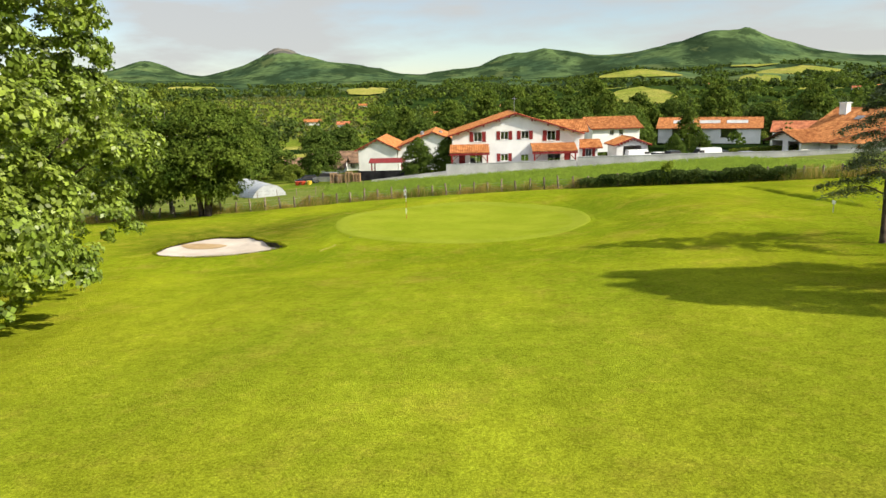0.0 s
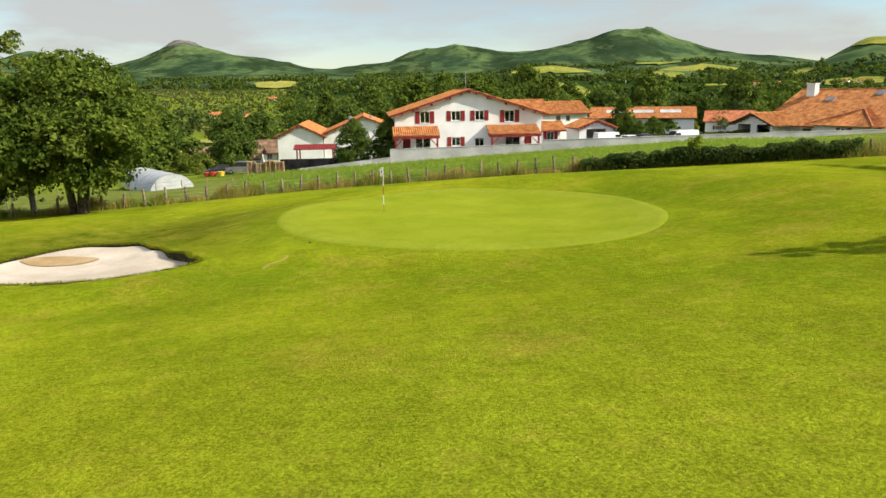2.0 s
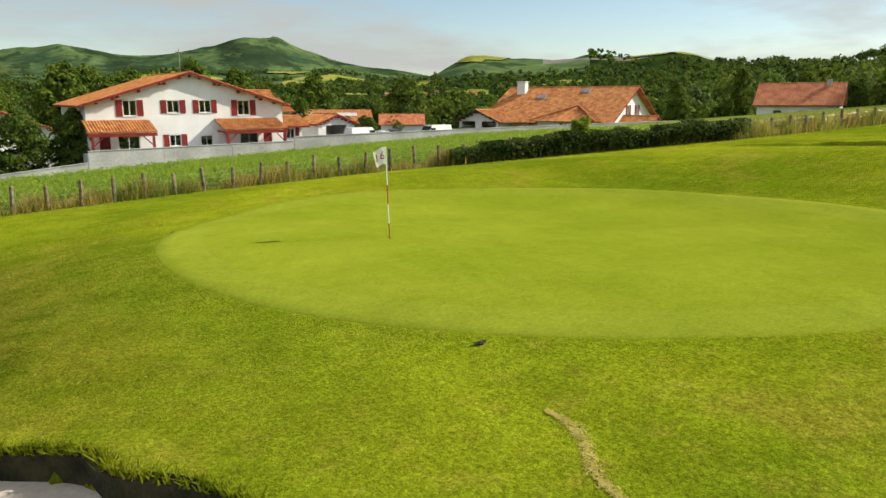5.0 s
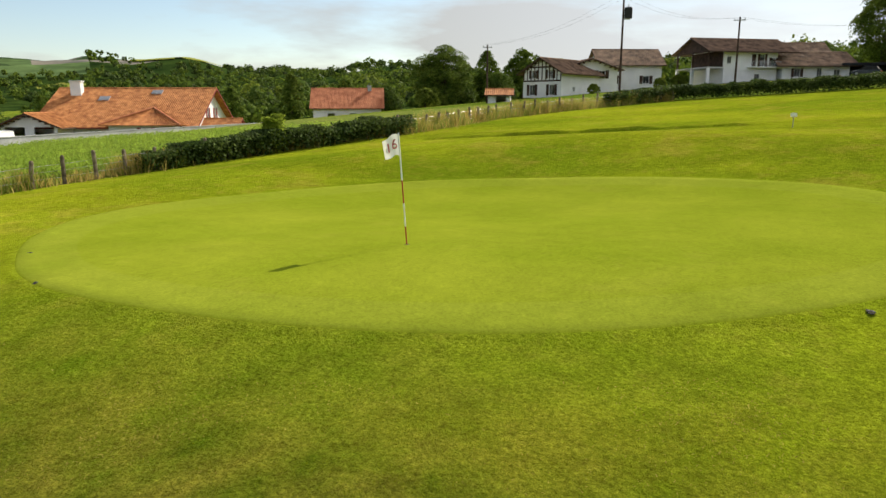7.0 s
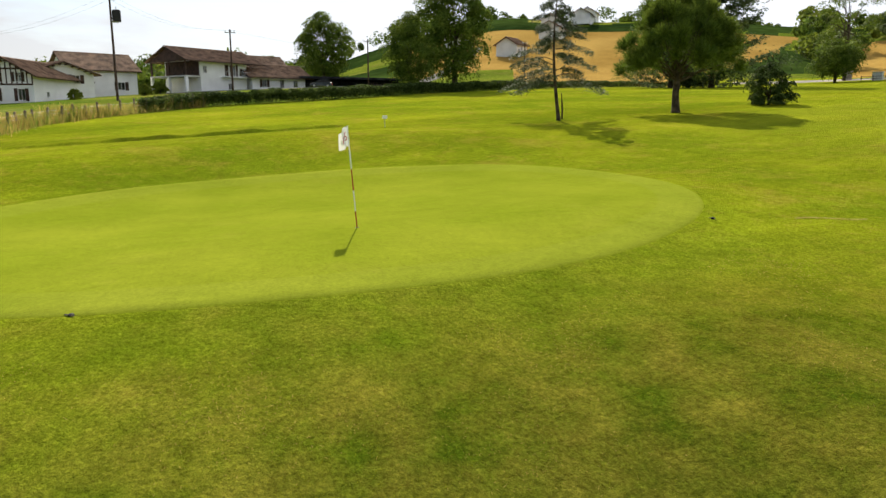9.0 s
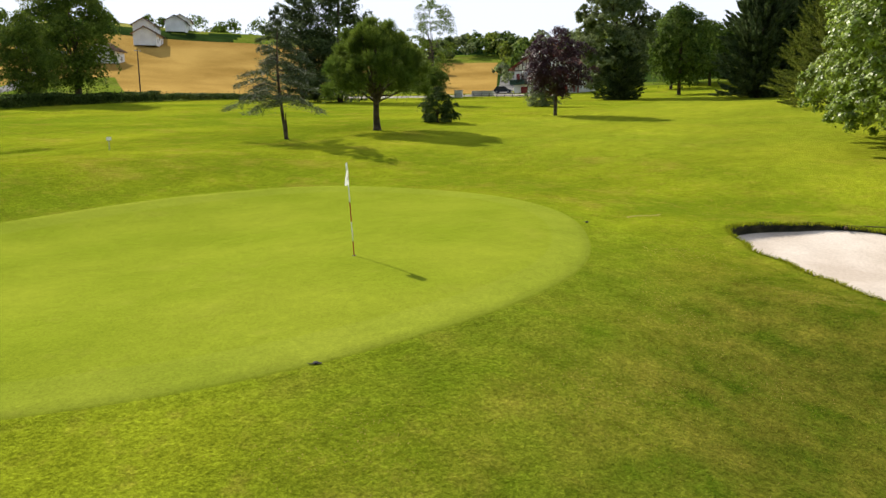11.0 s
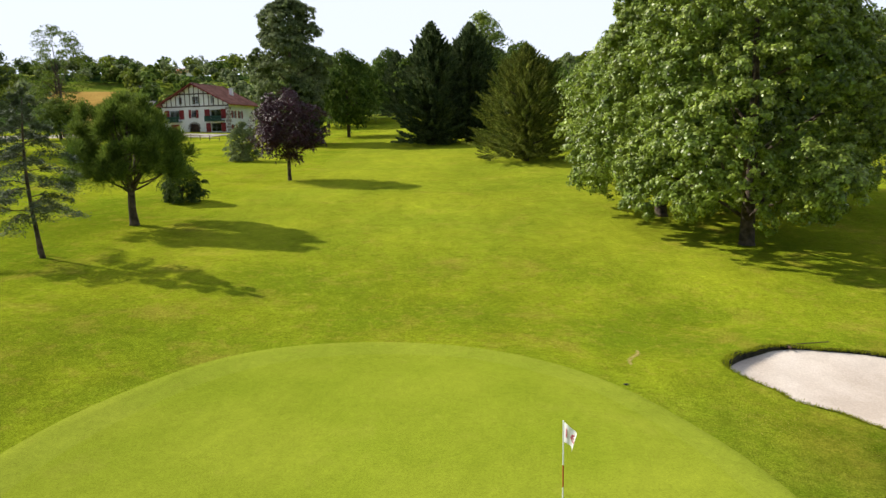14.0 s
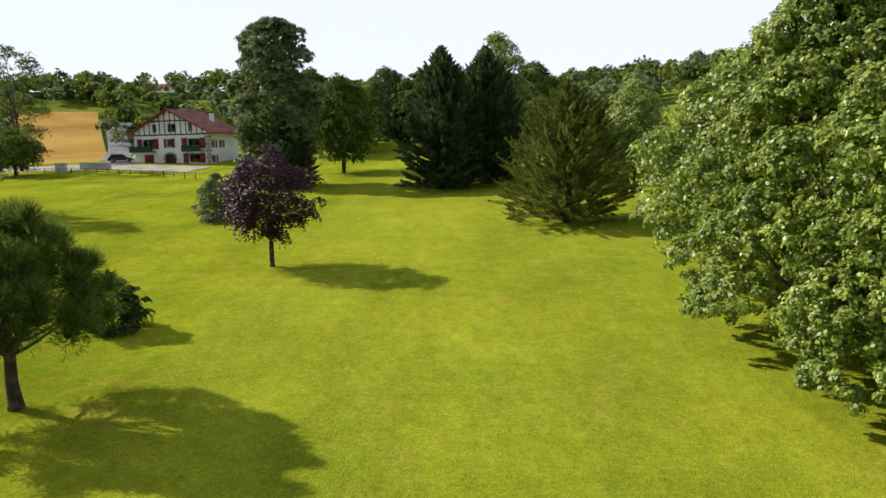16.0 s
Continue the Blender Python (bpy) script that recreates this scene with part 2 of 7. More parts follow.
GRASS = turf("fairway_grass", (0.142, 0.196, 0.009), (0.240, 0.276, 0.013), (0.30, 0.245, 0.034), 0.54, rough_at=(-14.8, 50.5, 0.0), pits=0.06, fairway=(0.0, 15.0), collar=(1.0, 49.6, 0.8))
GREEN_LAP = turf("putting_green_lap", (0.187, 0.233, 0.018), (0.230, 0.267, 0.025), (0.25, 0.262, 0.032), 0.60, 0.25, 90.0, 0.10, 0.3, 0.010, mottling=0.4)
GREEN = turf("putting_green", (0.178, 0.225, 0.014), (0.222, 0.260, 0.020), (0.25, 0.262, 0.032), 0.60, 0.25, 90.0, 0.10, 0.3, 0.010, mottling=0.4)
MEADOW = turf("meadow_grass", (0.07, 0.12, 0.012), (0.15, 0.19, 0.02), (0.22, 0.19, 0.05), 0.52, 0.06, 8.0, 0.6, 0.08)
BRIGHT = turf("hay_meadow", (0.15, 0.19, 0.03), (0.26, 0.26, 0.05), (0.34, 0.29, 0.09), 0.50, 0.02, 2.0, 0.3, 0.012)
FOREST = mat("forest_floor", (0.012, 0.026, 0.007), (0.036, 0.062, 0.013), 0.02, 0.25, 0.95, 0.5, fine_mix=0.7, spec=0.0)
# heath of the far slopes, with distance haze greyed into its base colour
HEATH = mat("hazy_mountain_heath", (0.034, 0.062, 0.030), (0.086, 0.132, 0.050), 0.0075, 0.045, 0.95, 0.5, fine_mix=0.75, stops=(0.40, 0.60), spec=0.0)
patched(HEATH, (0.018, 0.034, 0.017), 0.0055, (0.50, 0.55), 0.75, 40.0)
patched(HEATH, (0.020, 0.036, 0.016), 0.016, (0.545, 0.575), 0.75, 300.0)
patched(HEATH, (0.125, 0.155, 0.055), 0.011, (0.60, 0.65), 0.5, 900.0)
SCREE = mat("mountain_rock", (0.065, 0.065, 0.055), (0.19, 0.165, 0.125), 0.02, 0.2, 0.95, 0.6)
WHEAT = mat("ripe_wheat", (0.25, 0.155, 0.038), (0.39, 0.255, 0.070), 0.05, 3.0, 1.0, 0.6, fine_mix=0.5, spec=0.0)
SOIL = mat("field_soil", (0.10, 0.14, 0.025), (0.17, 0.19, 0.045), 0.5, 8.0, 0.95, 0.6, spec=0.0)
ASPHALT = mat("worn_asphalt", (0.10, 0.10, 0.10), (0.18, 0.175, 0.165), 0.4, 14.0, 1.0, 0.3, spec=0.05)
GRAVEL = mat("yard_gravel", (0.18, 0.16, 0.13), (0.32, 0.29, 0.24), 0.3, 12.0, 0.95, 0.5)
SAND = mat("bunker_sand", (0.44, 0.37, 0.30), (0.60, 0.53, 0.45), 0.5, 14.0, 0.95, 0.35, fine_mix=0.25)
WETSAND = mat("damp_sand", (0.30, 0.20, 0.09), (0.42, 0.30, 0.16), 1.0, 12.0, 0.9, 0.3)
NEAR_BLACK = mat("dark_bunker_face", (0.012, 0.014, 0.005), (0.05, 0.045, 0.02), 3.0, 20.0, 0.95, 0.9)
BARK = mat("grey_brown_bark", (0.035, 0.026, 0.018), (0.12, 0.09, 0.065), 3.0, 22.0, 0.95, 1.0)
PALEBARK = mat("pale_flaking_bark", (0.10, 0.085, 0.06), (0.30, 0.27, 0.21), 2.0, 12.0, 0.9, 0.6)
PLASTER = mat("white_lime_plaster", (0.66, 0.66, 0.65), (0.80, 0.80, 0.79), 0.35, 9.0, 0.9, 0.12, fine_mix=0.12)
CONCRETE = mat("grey_concrete", (0.36, 0.36, 0.36), (0.54, 0.54, 0.54), 0.35, 6.0, 0.92, 0.3, fine_mix=0.3)
TILE = mat("orange_clay_tile", (0.28, 0.094, 0.027), (0.53, 0.225, 0.074), 1.4, 5.0, 0.85, 0.5, fine_mix=0.55)
TILE_RED = mat("red_clay_tile", (0.36, 0.115, 0.050), (0.54, 0.205, 0.095), 0.8, 6.0, 0.85, 0.4, fine_mix=0.45)
TILE_DARK = mat("dark_red_tile", (0.12, 0.048, 0.036), (0.22, 0.10, 0.075), 0.8, 6.0, 0.9, 0.4, fine_mix=0.45)
TILE_BROWN = mat("weathered_brown_tile", (0.10, 0.062, 0.040), (0.26, 0.16, 0.10), 0.8, 5.0, 0.9, 0.5, fine_mix=0.5)
RED_WOOD = mat("oxblood_painted_wood", (0.15, 0.012, 0.012), (0.24, 0.022, 0.020), 2.0, 20.0, 0.6, 0.2)
GREEN_WOOD = mat("dark_green_painted_wood", (0.008, 0.035, 0.022), (0.02, 0.07, 0.045), 2.0, 20.0, 0.6, 0.2)
DARK_WOOD = mat("dark_stained_wood", (0.03, 0.018, 0.014), (0.08, 0.045, 0.03), 2.0, 20.0, 0.8, 0.3)
POST_WOOD = mat("weathered_post_wood", (0.10, 0.075, 0.05), (0.26, 0.21, 0.15), 4.0, 30.0, 0.95, 0.6, spread=0.3)
PALLET_WOOD = mat("raw_pallet_wood", (0.26, 0.16, 0.08), (0.42, 0.28, 0.15), 4.0, 20.0, 0.9, 0.4, spread=0.2)
FRAME = mat("white_window_frame", (0.60, 0.60, 0.60), (0.72, 0.72, 0.72), 2.0, 12.0, 0.5)
STONE = mat("grey_corner_stone", (0.20, 0.18, 0.16), (0.38, 0.35, 0.31), 2.0, 12.0, 0.95, 0.5)
# dark colour that stands in for the shade of an unlit room
ROOM_SHADE = mat("dark_room_backing", (0.05, 0.05, 0.05), (0.09, 0.085, 0.08), 1.0, 6.0, 0.95)
WHITE_PAINT = mat("white_car_paint", (0.70, 0.70, 0.70), (0.80, 0.80, 0.80), 1.0, 5.0, 0.3, spec=0.5)
DARK_PAINT = mat("dark_blue_car_paint", (0.012, 0.016, 0.028), (0.03, 0.035, 0.05), 1.0, 5.0, 0.25, spec=0.5)
GREY_PAINT = mat("silver_car_paint", (0.30, 0.31, 0.33), (0.40, 0.41, 0.43), 1.0, 5.0, 0.3, metal=0.6)
RED_PAINT = mat("red_plastic", (0.45, 0.05, 0.02), (0.62, 0.09, 0.03), 1.0, 8.0, 0.5)
YELLOW_PAINT = mat("yellow_plastic", (0.60, 0.40, 0.03), (0.75, 0.52, 0.06), 1.0, 8.0, 0.5)
RUBBER = mat("black_rubber", (0.012, 0.012, 0.012), (0.03, 0.03, 0.03), 3.0, 20.0, 0.8)
METAL = mat("galvanised_steel", (0.30, 0.30, 0.31), (0.48, 0.48, 0.49), 2.0, 20.0, 0.5, metal=0.8)
BLACK = mat("black_sheet_roof", (0.012, 0.012, 0.014), (0.035, 0.035, 0.038), 0.6, 6.0, 1.0, spec=0.0)
FILM = mat("milky_tunnel_film", (0.32, 0.34, 0.36), (0.44, 0.46, 0.48), 0.8, 6.0, 0.4, spec=0.4)
DRY = mat("dry_turf", (0.30, 0.25, 0.06), (0.44, 0.37, 0.11), 6.0, 60.0, 1.0, spec=0.0)
FLAG_CLOTH = mat("white_flag_cloth", (0.70, 0.70, 0.70), (0.82, 0.82, 0.82), 3.0, 60.0, 0.9, through_light=0.3)
FLAG_MARK = mat("faded_red_print", (0.38, 0.07, 0.09), (0.50, 0.14, 0.15), 5.0, 40.0, 0.9)
STICK_RED = mat("red_stick_paint", (0.30, 0.03, 0.02), (0.40, 0.05, 0.03), 4.0, 30.0, 0.5)
STICK_WHITE = mat("white_stick_paint", (0.70, 0.70, 0.70), (0.80, 0.80, 0.80), 4.0, 30.0, 0.5)
GLASS = bpy.data.materials.new("window_glass")
GLASS.use_nodes = True
GLASS.node_tree.nodes["Principled BSDF"].inputs["Transmission Weight"].default_value = 1.0
GLASS.node_tree.nodes["Principled BSDF"].inputs["Roughness"].default_value = 0.03
GLASS.node_tree.nodes["Principled BSDF"].inputs["Base Color"].default_value = (0.55, 0.62, 0.62, 1)

LEAF_PLANE = leafy("plane_leaf", (0.120, 0.190, 0.020), (0.290, 0.360, 0.052), 0.55, 0.36, 0.42, 0.4)
LEAF_OAK = leafy("oak_leaf", (0.054, 0.098, 0.012), (0.148, 0.196, 0.026), 0.45, 0.42, 0.8, 0.1)
LEAF_LIGHT = leafy("pale_leaf", (0.090, 0.130, 0.016), (0.190, 0.230, 0.030), 0.4, 0.45, 0.8, 0.1)
LEAF_MID = leafy("green_leaf", (0.050, 0.092, 0.014), (0.120, 0.170, 0.026), 0.45, 0.42, 0.8, 0.1)
LEAF_DARK = leafy("conifer_spray", (0.046, 0.074, 0.030), (0.115, 0.150, 0.056), 0.5, 0.35, 0.8, 0.1)
LEAF_GOLD = leafy("golden_cypress_spray", (0.095, 0.130, 0.022), (0.230, 0.250, 0.045), 0.55, 0.35, 0.8, 0.1)
LEAF_CEDAR = leafy("cedar_needle", (0.045, 0.072, 0.034), (0.100, 0.130, 0.062), 0.35, 0.2, 0.7)
LEAF_PINE = leafy("pine_needle", (0.060, 0.105, 0.014), (0.155, 0.205, 0.030), 0.45, 0.4, 0.7, 0.15)
LEAF_PLUM = leafy("purple_plum_leaf", (0.020, 0.006, 0.010), (0.055, 0.016, 0.024), 0.45, 0.25, 0.5)
LEAF_GREY = leafy("grey_green_leaf", (0.100, 0.140, 0.050), (0.210, 0.250, 0.100), 0.45, 0.5, 0.7, 0.15)
LEAF_LIME = leafy("lime_green_leaf", (0.190, 0.260, 0.025), (0.330, 0.390, 0.055), 0.35, 0.5, 0.8, 0.1)
LEAF_HEDGE = leafy("hedge_leaf", (0.030, 0.056, 0.012), (0.092, 0.128, 0.030), 0.5, 0.3, 0.8, 0.1)
LEAF_SCRUB = leafy("scrub_leaf", (0.105, 0.118, 0.030), (0.215, 0.205, 0.065), 0.5, 0.4, 0.9, 0.05)
STRAW = leafy("dry_grass_blade", (0.32, 0.235, 0.060), (0.56, 0.42, 0.13), 0.4, 0.5, 0.9, 0.05)
WEED = leafy("weed_leaf", (0.12, 0.18, 0.02), (0.24, 0.30, 0.05), 0.4, 0.5, 0.9, 0.05)
MAIZE = leafy("maize_leaf", (0.155, 0.250, 0.024), (0.270, 0.360, 0.045), 0.35, 0.45, 0.8, 0.1)
BLADE = leafy("grass_blade", (0.140, 0.180, 0.006), (0.240, 0.255, 0.014), 0.35, 0.55, 0.9, 0.1)

# ---- mesh helpers ----
class Shape:
    """Collects vertices and faces of one part."""

    def __init__(self):
        self.v, self.f = [], []

    def add(self, pts, faces):
        k = len(self.v)
        self.v += [tuple(p) for p in pts]
        self.f += [tuple(i + k for i in f) for f in faces]
        return self

    def box(self, x0, y0, z0, x1, y1, z1, bevel=0.0):
        if bevel:
            b = bevel
            bot = [(x0 + b, y0, z0), (x1 - b, y0, z0), (x1, y0 + b, z0), (x1, y1 - b, z0), (x1 - b, y1, z0), (x0 + b, y1, z0), (x0, y1 - b, z0), (x0, y0 + b, z0)]
            top = [(p[0], p[1], z1 - b) for p in bot]
            cx, cy = (x0 + x1) / 2, (y0 + y1) / 2
            lid = [(p[0] + math.copysign(b, cx - p[0]), p[1] + math.copysign(b, cy - p[1]), z1) for p in bot]
            f = [tuple(range(7, -1, -1)), tuple(range(16, 24))]
            for r in (0, 8):
                f += [(r + i, r + (i + 1) % 8, r + 8 + (i + 1) % 8, r + 8 + i) for i in range(8)]
            return self.add(bot + top + lid, f)
        p = [(x0, y0, z0), (x1, y0, z0), (x1, y1, z0), (x0, y1, z0), (x0, y0, z1), (x1, y0, z1), (x1, y1, z1), (x0, y1, z1)]
        return self.add(p, [(3, 2, 1, 0), (4, 5, 6, 7), (0, 1, 5, 4), (1, 2, 6, 5), (2, 3, 7, 6), (3, 0, 4, 7)])

    def prism(self, poly, off):
        """A polygon in space, pushed along off."""
        n, o = len(poly), Vector(off)
        p = [Vector(q) for q in poly]
        return self.add(p + [q + o for q in p], [tuple(range(n - 1, -1, -1)), tuple(range(n, 2 * n))] + [(i, (i + 1) % n, n + (i + 1) % n, n + i) for i in range(n)])

    def tube(self, pts, radii, sides=7):
        pts = [Vector(p) for p in pts]
        ring = []
        for i, p in enumerate(pts):
            d = (pts[min(i + 1, len(pts) - 1)] - pts[max(i - 1, 0)]).normalized()
            a = d.cross(Vector((0.31, 0.95, 0.05)) if abs(d.z) > 0.9 else Vector((0, 0, 1))).normalized()
            b = d.cross(a)
            ring += [p + (a * math.cos(2 * math.pi * k / sides) + b * math.sin(2 * math.pi * k / sides)) * radii[i] for k in range(sides)]
        f = [tuple(range(sides - 1, -1, -1)), tuple(range(len(ring) - sides, len(ring)))]
        for i in range(len(pts) - 1):
            f += [(i * sides + k, i * sides + (k + 1) % sides, (i + 1) * sides + (k + 1) % sides, (i + 1) * sides + k) for k in range(sides)]
        return self.add(ring, f)

    def mesh(self, name, material, smooth=False):
        me = bpy.data.meshes.new(name)
        me.from_pydata(self.v, [], self.f)
        me.materials.append(material)
        if smooth:
            me.polygons.foreach_set("use_smooth", [True] * len(me.polygons))
        me.update()
        return me


def part(name, shape, material, parent, label="", smooth=False):
    ob = new(name, shape.mesh(name, material, smooth))
    ob.parent = parent
    return tagged(ob, label)


def empty(name, m, label, category, group=""):
    ob = new(name)
    ob.empty_display_size = 0.3
    ob.matrix_world = m
    return tagged(ob, label, category, group)


def thing(name, shape, material, label, category, m=None, group="", kind="", smooth=False):
    ob = new(name, shape.mesh(name, material, smooth))
    if m is not None:
        ob.matrix_world = m
    return tagged(ob, label, category, group, kind)


def quads(name, corners, material):
    """One mesh of loose four-cornered leaves: corners is n x 4 x 3."""
    n = len(corners)
    me = bpy.data.meshes.new(name)
    me.vertices.add(4 * n)
    me.vertices.foreach_set("co", np.ascontiguousarray(corners, dtype=np.float32).ravel())
    me.loops.add(4 * n)
    me.loops.foreach_set("vertex_index", np.arange(4 * n, dtype=np.int32))
    me.polygons.add(n)
    me.polygons.foreach_set("loop_start", np.arange(0, 4 * n, 4, dtype=np.int32))
    me.materials.append(material)
    me.update(calc_edges=True)
    return me


def leaves(rng, at, facing, length, width, droop=0.0, loose=0.55):
    """Diamond leaves at n places, roughly square to facing."""
    n = len(at)
    f = facing + rng.normal(0, loose, (n, 3))
    f /= np.linalg.norm(f, axis=1)[:, None] + 1e-9
    t = np.cross(f, rng.normal(0, 1, (n, 3)))
    t /= np.linalg.norm(t, axis=1)[:, None] + 1e-9
    s = np.cross(f, t)
    size = rng.uniform(0.65, 1.35, (n, 1))
    a, b = t * length * size / 2, s * width * size / 2
    tip = at + a
    tip[:, 2] -= droop * length
    return np.stack([at - a, at + b, tip, at - b], 1)


def blades(rng, root, height, width, lean=0.25):
    """Upright tapering blades of grass."""
    n = len(root)
    ang = rng.uniform(0, 2 * math.pi, n)
    side = np.stack([np.cos(ang), np.sin(ang), 0 * ang], 1) * width / 2
    h = height * rng.uniform(0.5, 1.3, (n, 1))
    bend = np.concatenate([rng.normal(0, lean, (n, 2)) * h, h], 1)
    return np.stack([root - side, root + side, root + bend + side * 0.25, root + bend - side * 0.25], 1)


# ---- the lie of the land ----
MID = (0.0, 42.0)
COURSE = [0.5768, 2.2048, -3.17, 0.4234, 0.9937, 0.0904, -0.1418, -0.3917, -0.4762, -0.0327]


def swell(x, y):
    """The course itself: one gentle cubic surface."""
    x, y = np.asarray(x, float) / 50.0, (np.asarray(y, float) - 40.0) / 50.0
    c = COURSE
    return c[0] + c[1] * x + c[2] * y + c[3] * x * x + c[4] * x * y + c[5] * y * y + c[6] * x**3 + c[7] * x * x * y + c[8] * x * y * y + c[9] * y**3


def ease(a, b, r):
    k = np.clip((r - a) / (b - a), 0, 1)
    return k * k * (3 - 2 * k)


def bump(x, y, cx, cy, s, h):
    return h * np.exp(-((x - cx) ** 2 + (y - cy) ** 2) / (2 * s * s))


def ripple(x, y, s):
    """Smooth wandering between -1 and 1."""
    x, y = x / s, y / s
    return (np.sin(1.3 * x + 2.1 * np.sin(0.7 * y)) + np.sin(1.7 * y + 1.9 * np.sin(0.8 * x + 1)) + np.sin(2.3 * x - 1.9 * y + 2) * 0.6 + np.sin(3.9 * x + 3.1 * y + 4) * 0.4) / 3.0


def saucer(x, y):
    """The green lies in a shallow saucer."""
    u, v = (x - 0.4) / 10, (y - 49.1) / 10
    e = -0.18 - 0.839 * u - 0.085 * v - 0.189 * u * u + 0.06 * u * v + 0.043 * v * v + 0.753 * u**3 - 0.059 * u * u * v + 0.483 * u * v * v + 0.265 * v**3
    clear = ease(5.0, 8.5, np.hypot(x + 13.5, y - 42.8))
    return clear * np.clip(e, -3, 3) * np.exp(-np.minimum(((u * u + v * v) / 2.6) ** 2, 60.0))


def lattice(x, y, s, seed=0.0):
    """Smooth random heights between -1 and 1, about s metres apart."""
    x, y = np.asarray(x, float) / s, np.asarray(y, float) / s
    i, j = np.floor(x), np.floor(y)
    u, v = x - i, y - j
    u, v = u * u * (3 - 2 * u), v * v * (3 - 2 * v)
    h = lambda a, b: np.mod(np.sin(a * 127.1 + b * 311.7 + seed * 74.7) * 43758.5453, 1.0) * 2 - 1
    return (h(i, j) * (1 - u) + h(i + 1, j) * u) * (1 - v) + (h(i, j + 1) * (1 - u) + h(i + 1, j + 1) * u) * v


def gullies(x, y):
    """Spurs and gullies that run down towards the valley."""
    w = lattice(x, y, 260, 3) * 60
    a = 1 - np.abs(lattice(x + w, y * 0.45, 150, 1)) * 2
    b = 1 - np.abs(lattice(x + w * 0.6, y * 0.6, 62, 2)) * 2
    return a * 0.62 + b * 0.26 + lattice(x, y, 24, 5) * 0.12


# bearing from north, angle above the level, distance, half-width across
PEAKS = [(-42, 2.6, 2500, 260), (-31, 2.2, 2400, 150), (-24.2, 3.2, 2600, 110), (-17.6, 2.1, 2700, 120), (-14.1, 3.8, 2700, 105), (-11.2, 2.3, 2650, 100), (-8.3, 2.6, 2600, 140), (-0.6, 2.3, 2700, 120), (3.6, 3.05, 2600, 90), (6.7, 3.1, 2500, 95), (9.6, 2.4, 2500, 100),
         (12.5, 2.2, 2500, 130), (16.5, 3.3, 2400, 130), (19.2, 3.7, 2330, 70), (21.8, 3.75, 2300, 80), (24.6, 2.6, 2300, 80), (27.5, 2.15, 2300, 110), (31, 1.9, 2200, 110), (36.7, 2.85, 1300, 60), (41, 2.0, 1300, 60), (46, 2.85, 1350, 90), (52.6, 2.5, 1250, 70), (60, 1.5, 1100, 60), (68, 1.8, 800, 60), (90, 1.7, 800, 90)]

# rounded foothills that carry the hay meadows: bearing, distance, breadth, rise
KNOLLS = [(14.3, 1500, 75, 20), (25.0, 1560, 80, 18), (20.5, 1620, 60, 14), (15.0, 830, 70, 9), (23.2, 1160, 55, 12), (-7.5, 1120, 60, 8)]


def land(x, y):
    x, y = np.asarray(x, float), np.asarray(y, float)
    dx, dy = x - MID[0], y - MID[1]
    r = np.hypot(dx, dy) + 1e-6
    k = np.where(r < 120, 1.0, (120 + 40 * np.tanh((r - 120) / 40)) / r)
    z = swell(MID[0] + dx * k, MID[1] + dy * k)
    az = np.degrees(np.arctan2(dx, dy))
    north = 1 - ease(62, 92, np.abs(az - 2))
    south = ease(98, 122, np.mod(az, 360)) * (1 - ease(232, 262, np.mod(az, 360)))
    z = z + south * (21.0 + 7.0 * (1 - ease(165, 185, np.mod(az, 360))) + 6.0 * (1 - ease(130, 150, np.mod(az, 360)))) * ease(125, 330, r) + south * ripple(x, y, 60) * 2.0 * ease(150, 260, r)
    z = z + north * np.interp(r, [150, 300, 500, 900, 1500, 2100, 2700, 3600], [0, -3, -1, 20, 44, 66, 80, 60])
    z = z + (1 - ease(20, 45, np.abs(az - 85))) * 10 * ease(150, 420, r)
    top = np.zeros_like(z)
    for b, up, far, wide in PEAKS:
        wide = wide * 0.8
        px, py = MID[0] + far * math.sin(radians(b)), MID[1] + far * math.cos(radians(b))
        want = far * math.tan(radians(up)) + 5 - np.interp(far, [150, 300, 500, 900, 1500, 2100, 2700, 3600], [-9, -12, -10, 11, 35, 57, 71, 51])
        along = (dx * math.sin(radians(b)) + dy * math.cos(radians(b))) - far
        across = dx * math.cos(radians(b)) - dy * math.sin(radians(b))
        shape = np.exp(-((np.abs(across) / wide) ** 1.7) / 2 - np.where(along < 0, (along / (wide * 3.2)) ** 2, (along / (wide * 2)) ** 2) / 2)
        top = np.maximum(top, 0) + want * shape * (1 - 0.75 * np.clip(top / 140.0, 0, 1))
    top = top * ease(350, 900, r)
    for b, far, side, rise in KNOLLS:
        px, py = MID[0] + far * math.sin(radians(b)), MID[1] + far * math.cos(radians(b))
        z = z + bump(x, y, px, py, side, rise)
    z = z + top + np.sqrt(np.maximum(top, 0) / 100.0) * np.minimum(1, top / 30.0) * (gullies(x, y) - 0.25) * 12 + ease(700, 1500, r) * north * ripple(x, y, 160) * 6
    z = z + bump(x, y, 56, -95, 26, 1.5)
    z = z + saucer(x, y)
    z = z - bump(x, y, -13.5, 42.5, 5, 0.32) + bump(x, y, -10.3, 54.0, 5.0, 0.60)
    return z


def lie(x, y):
    return float(land(x, y))


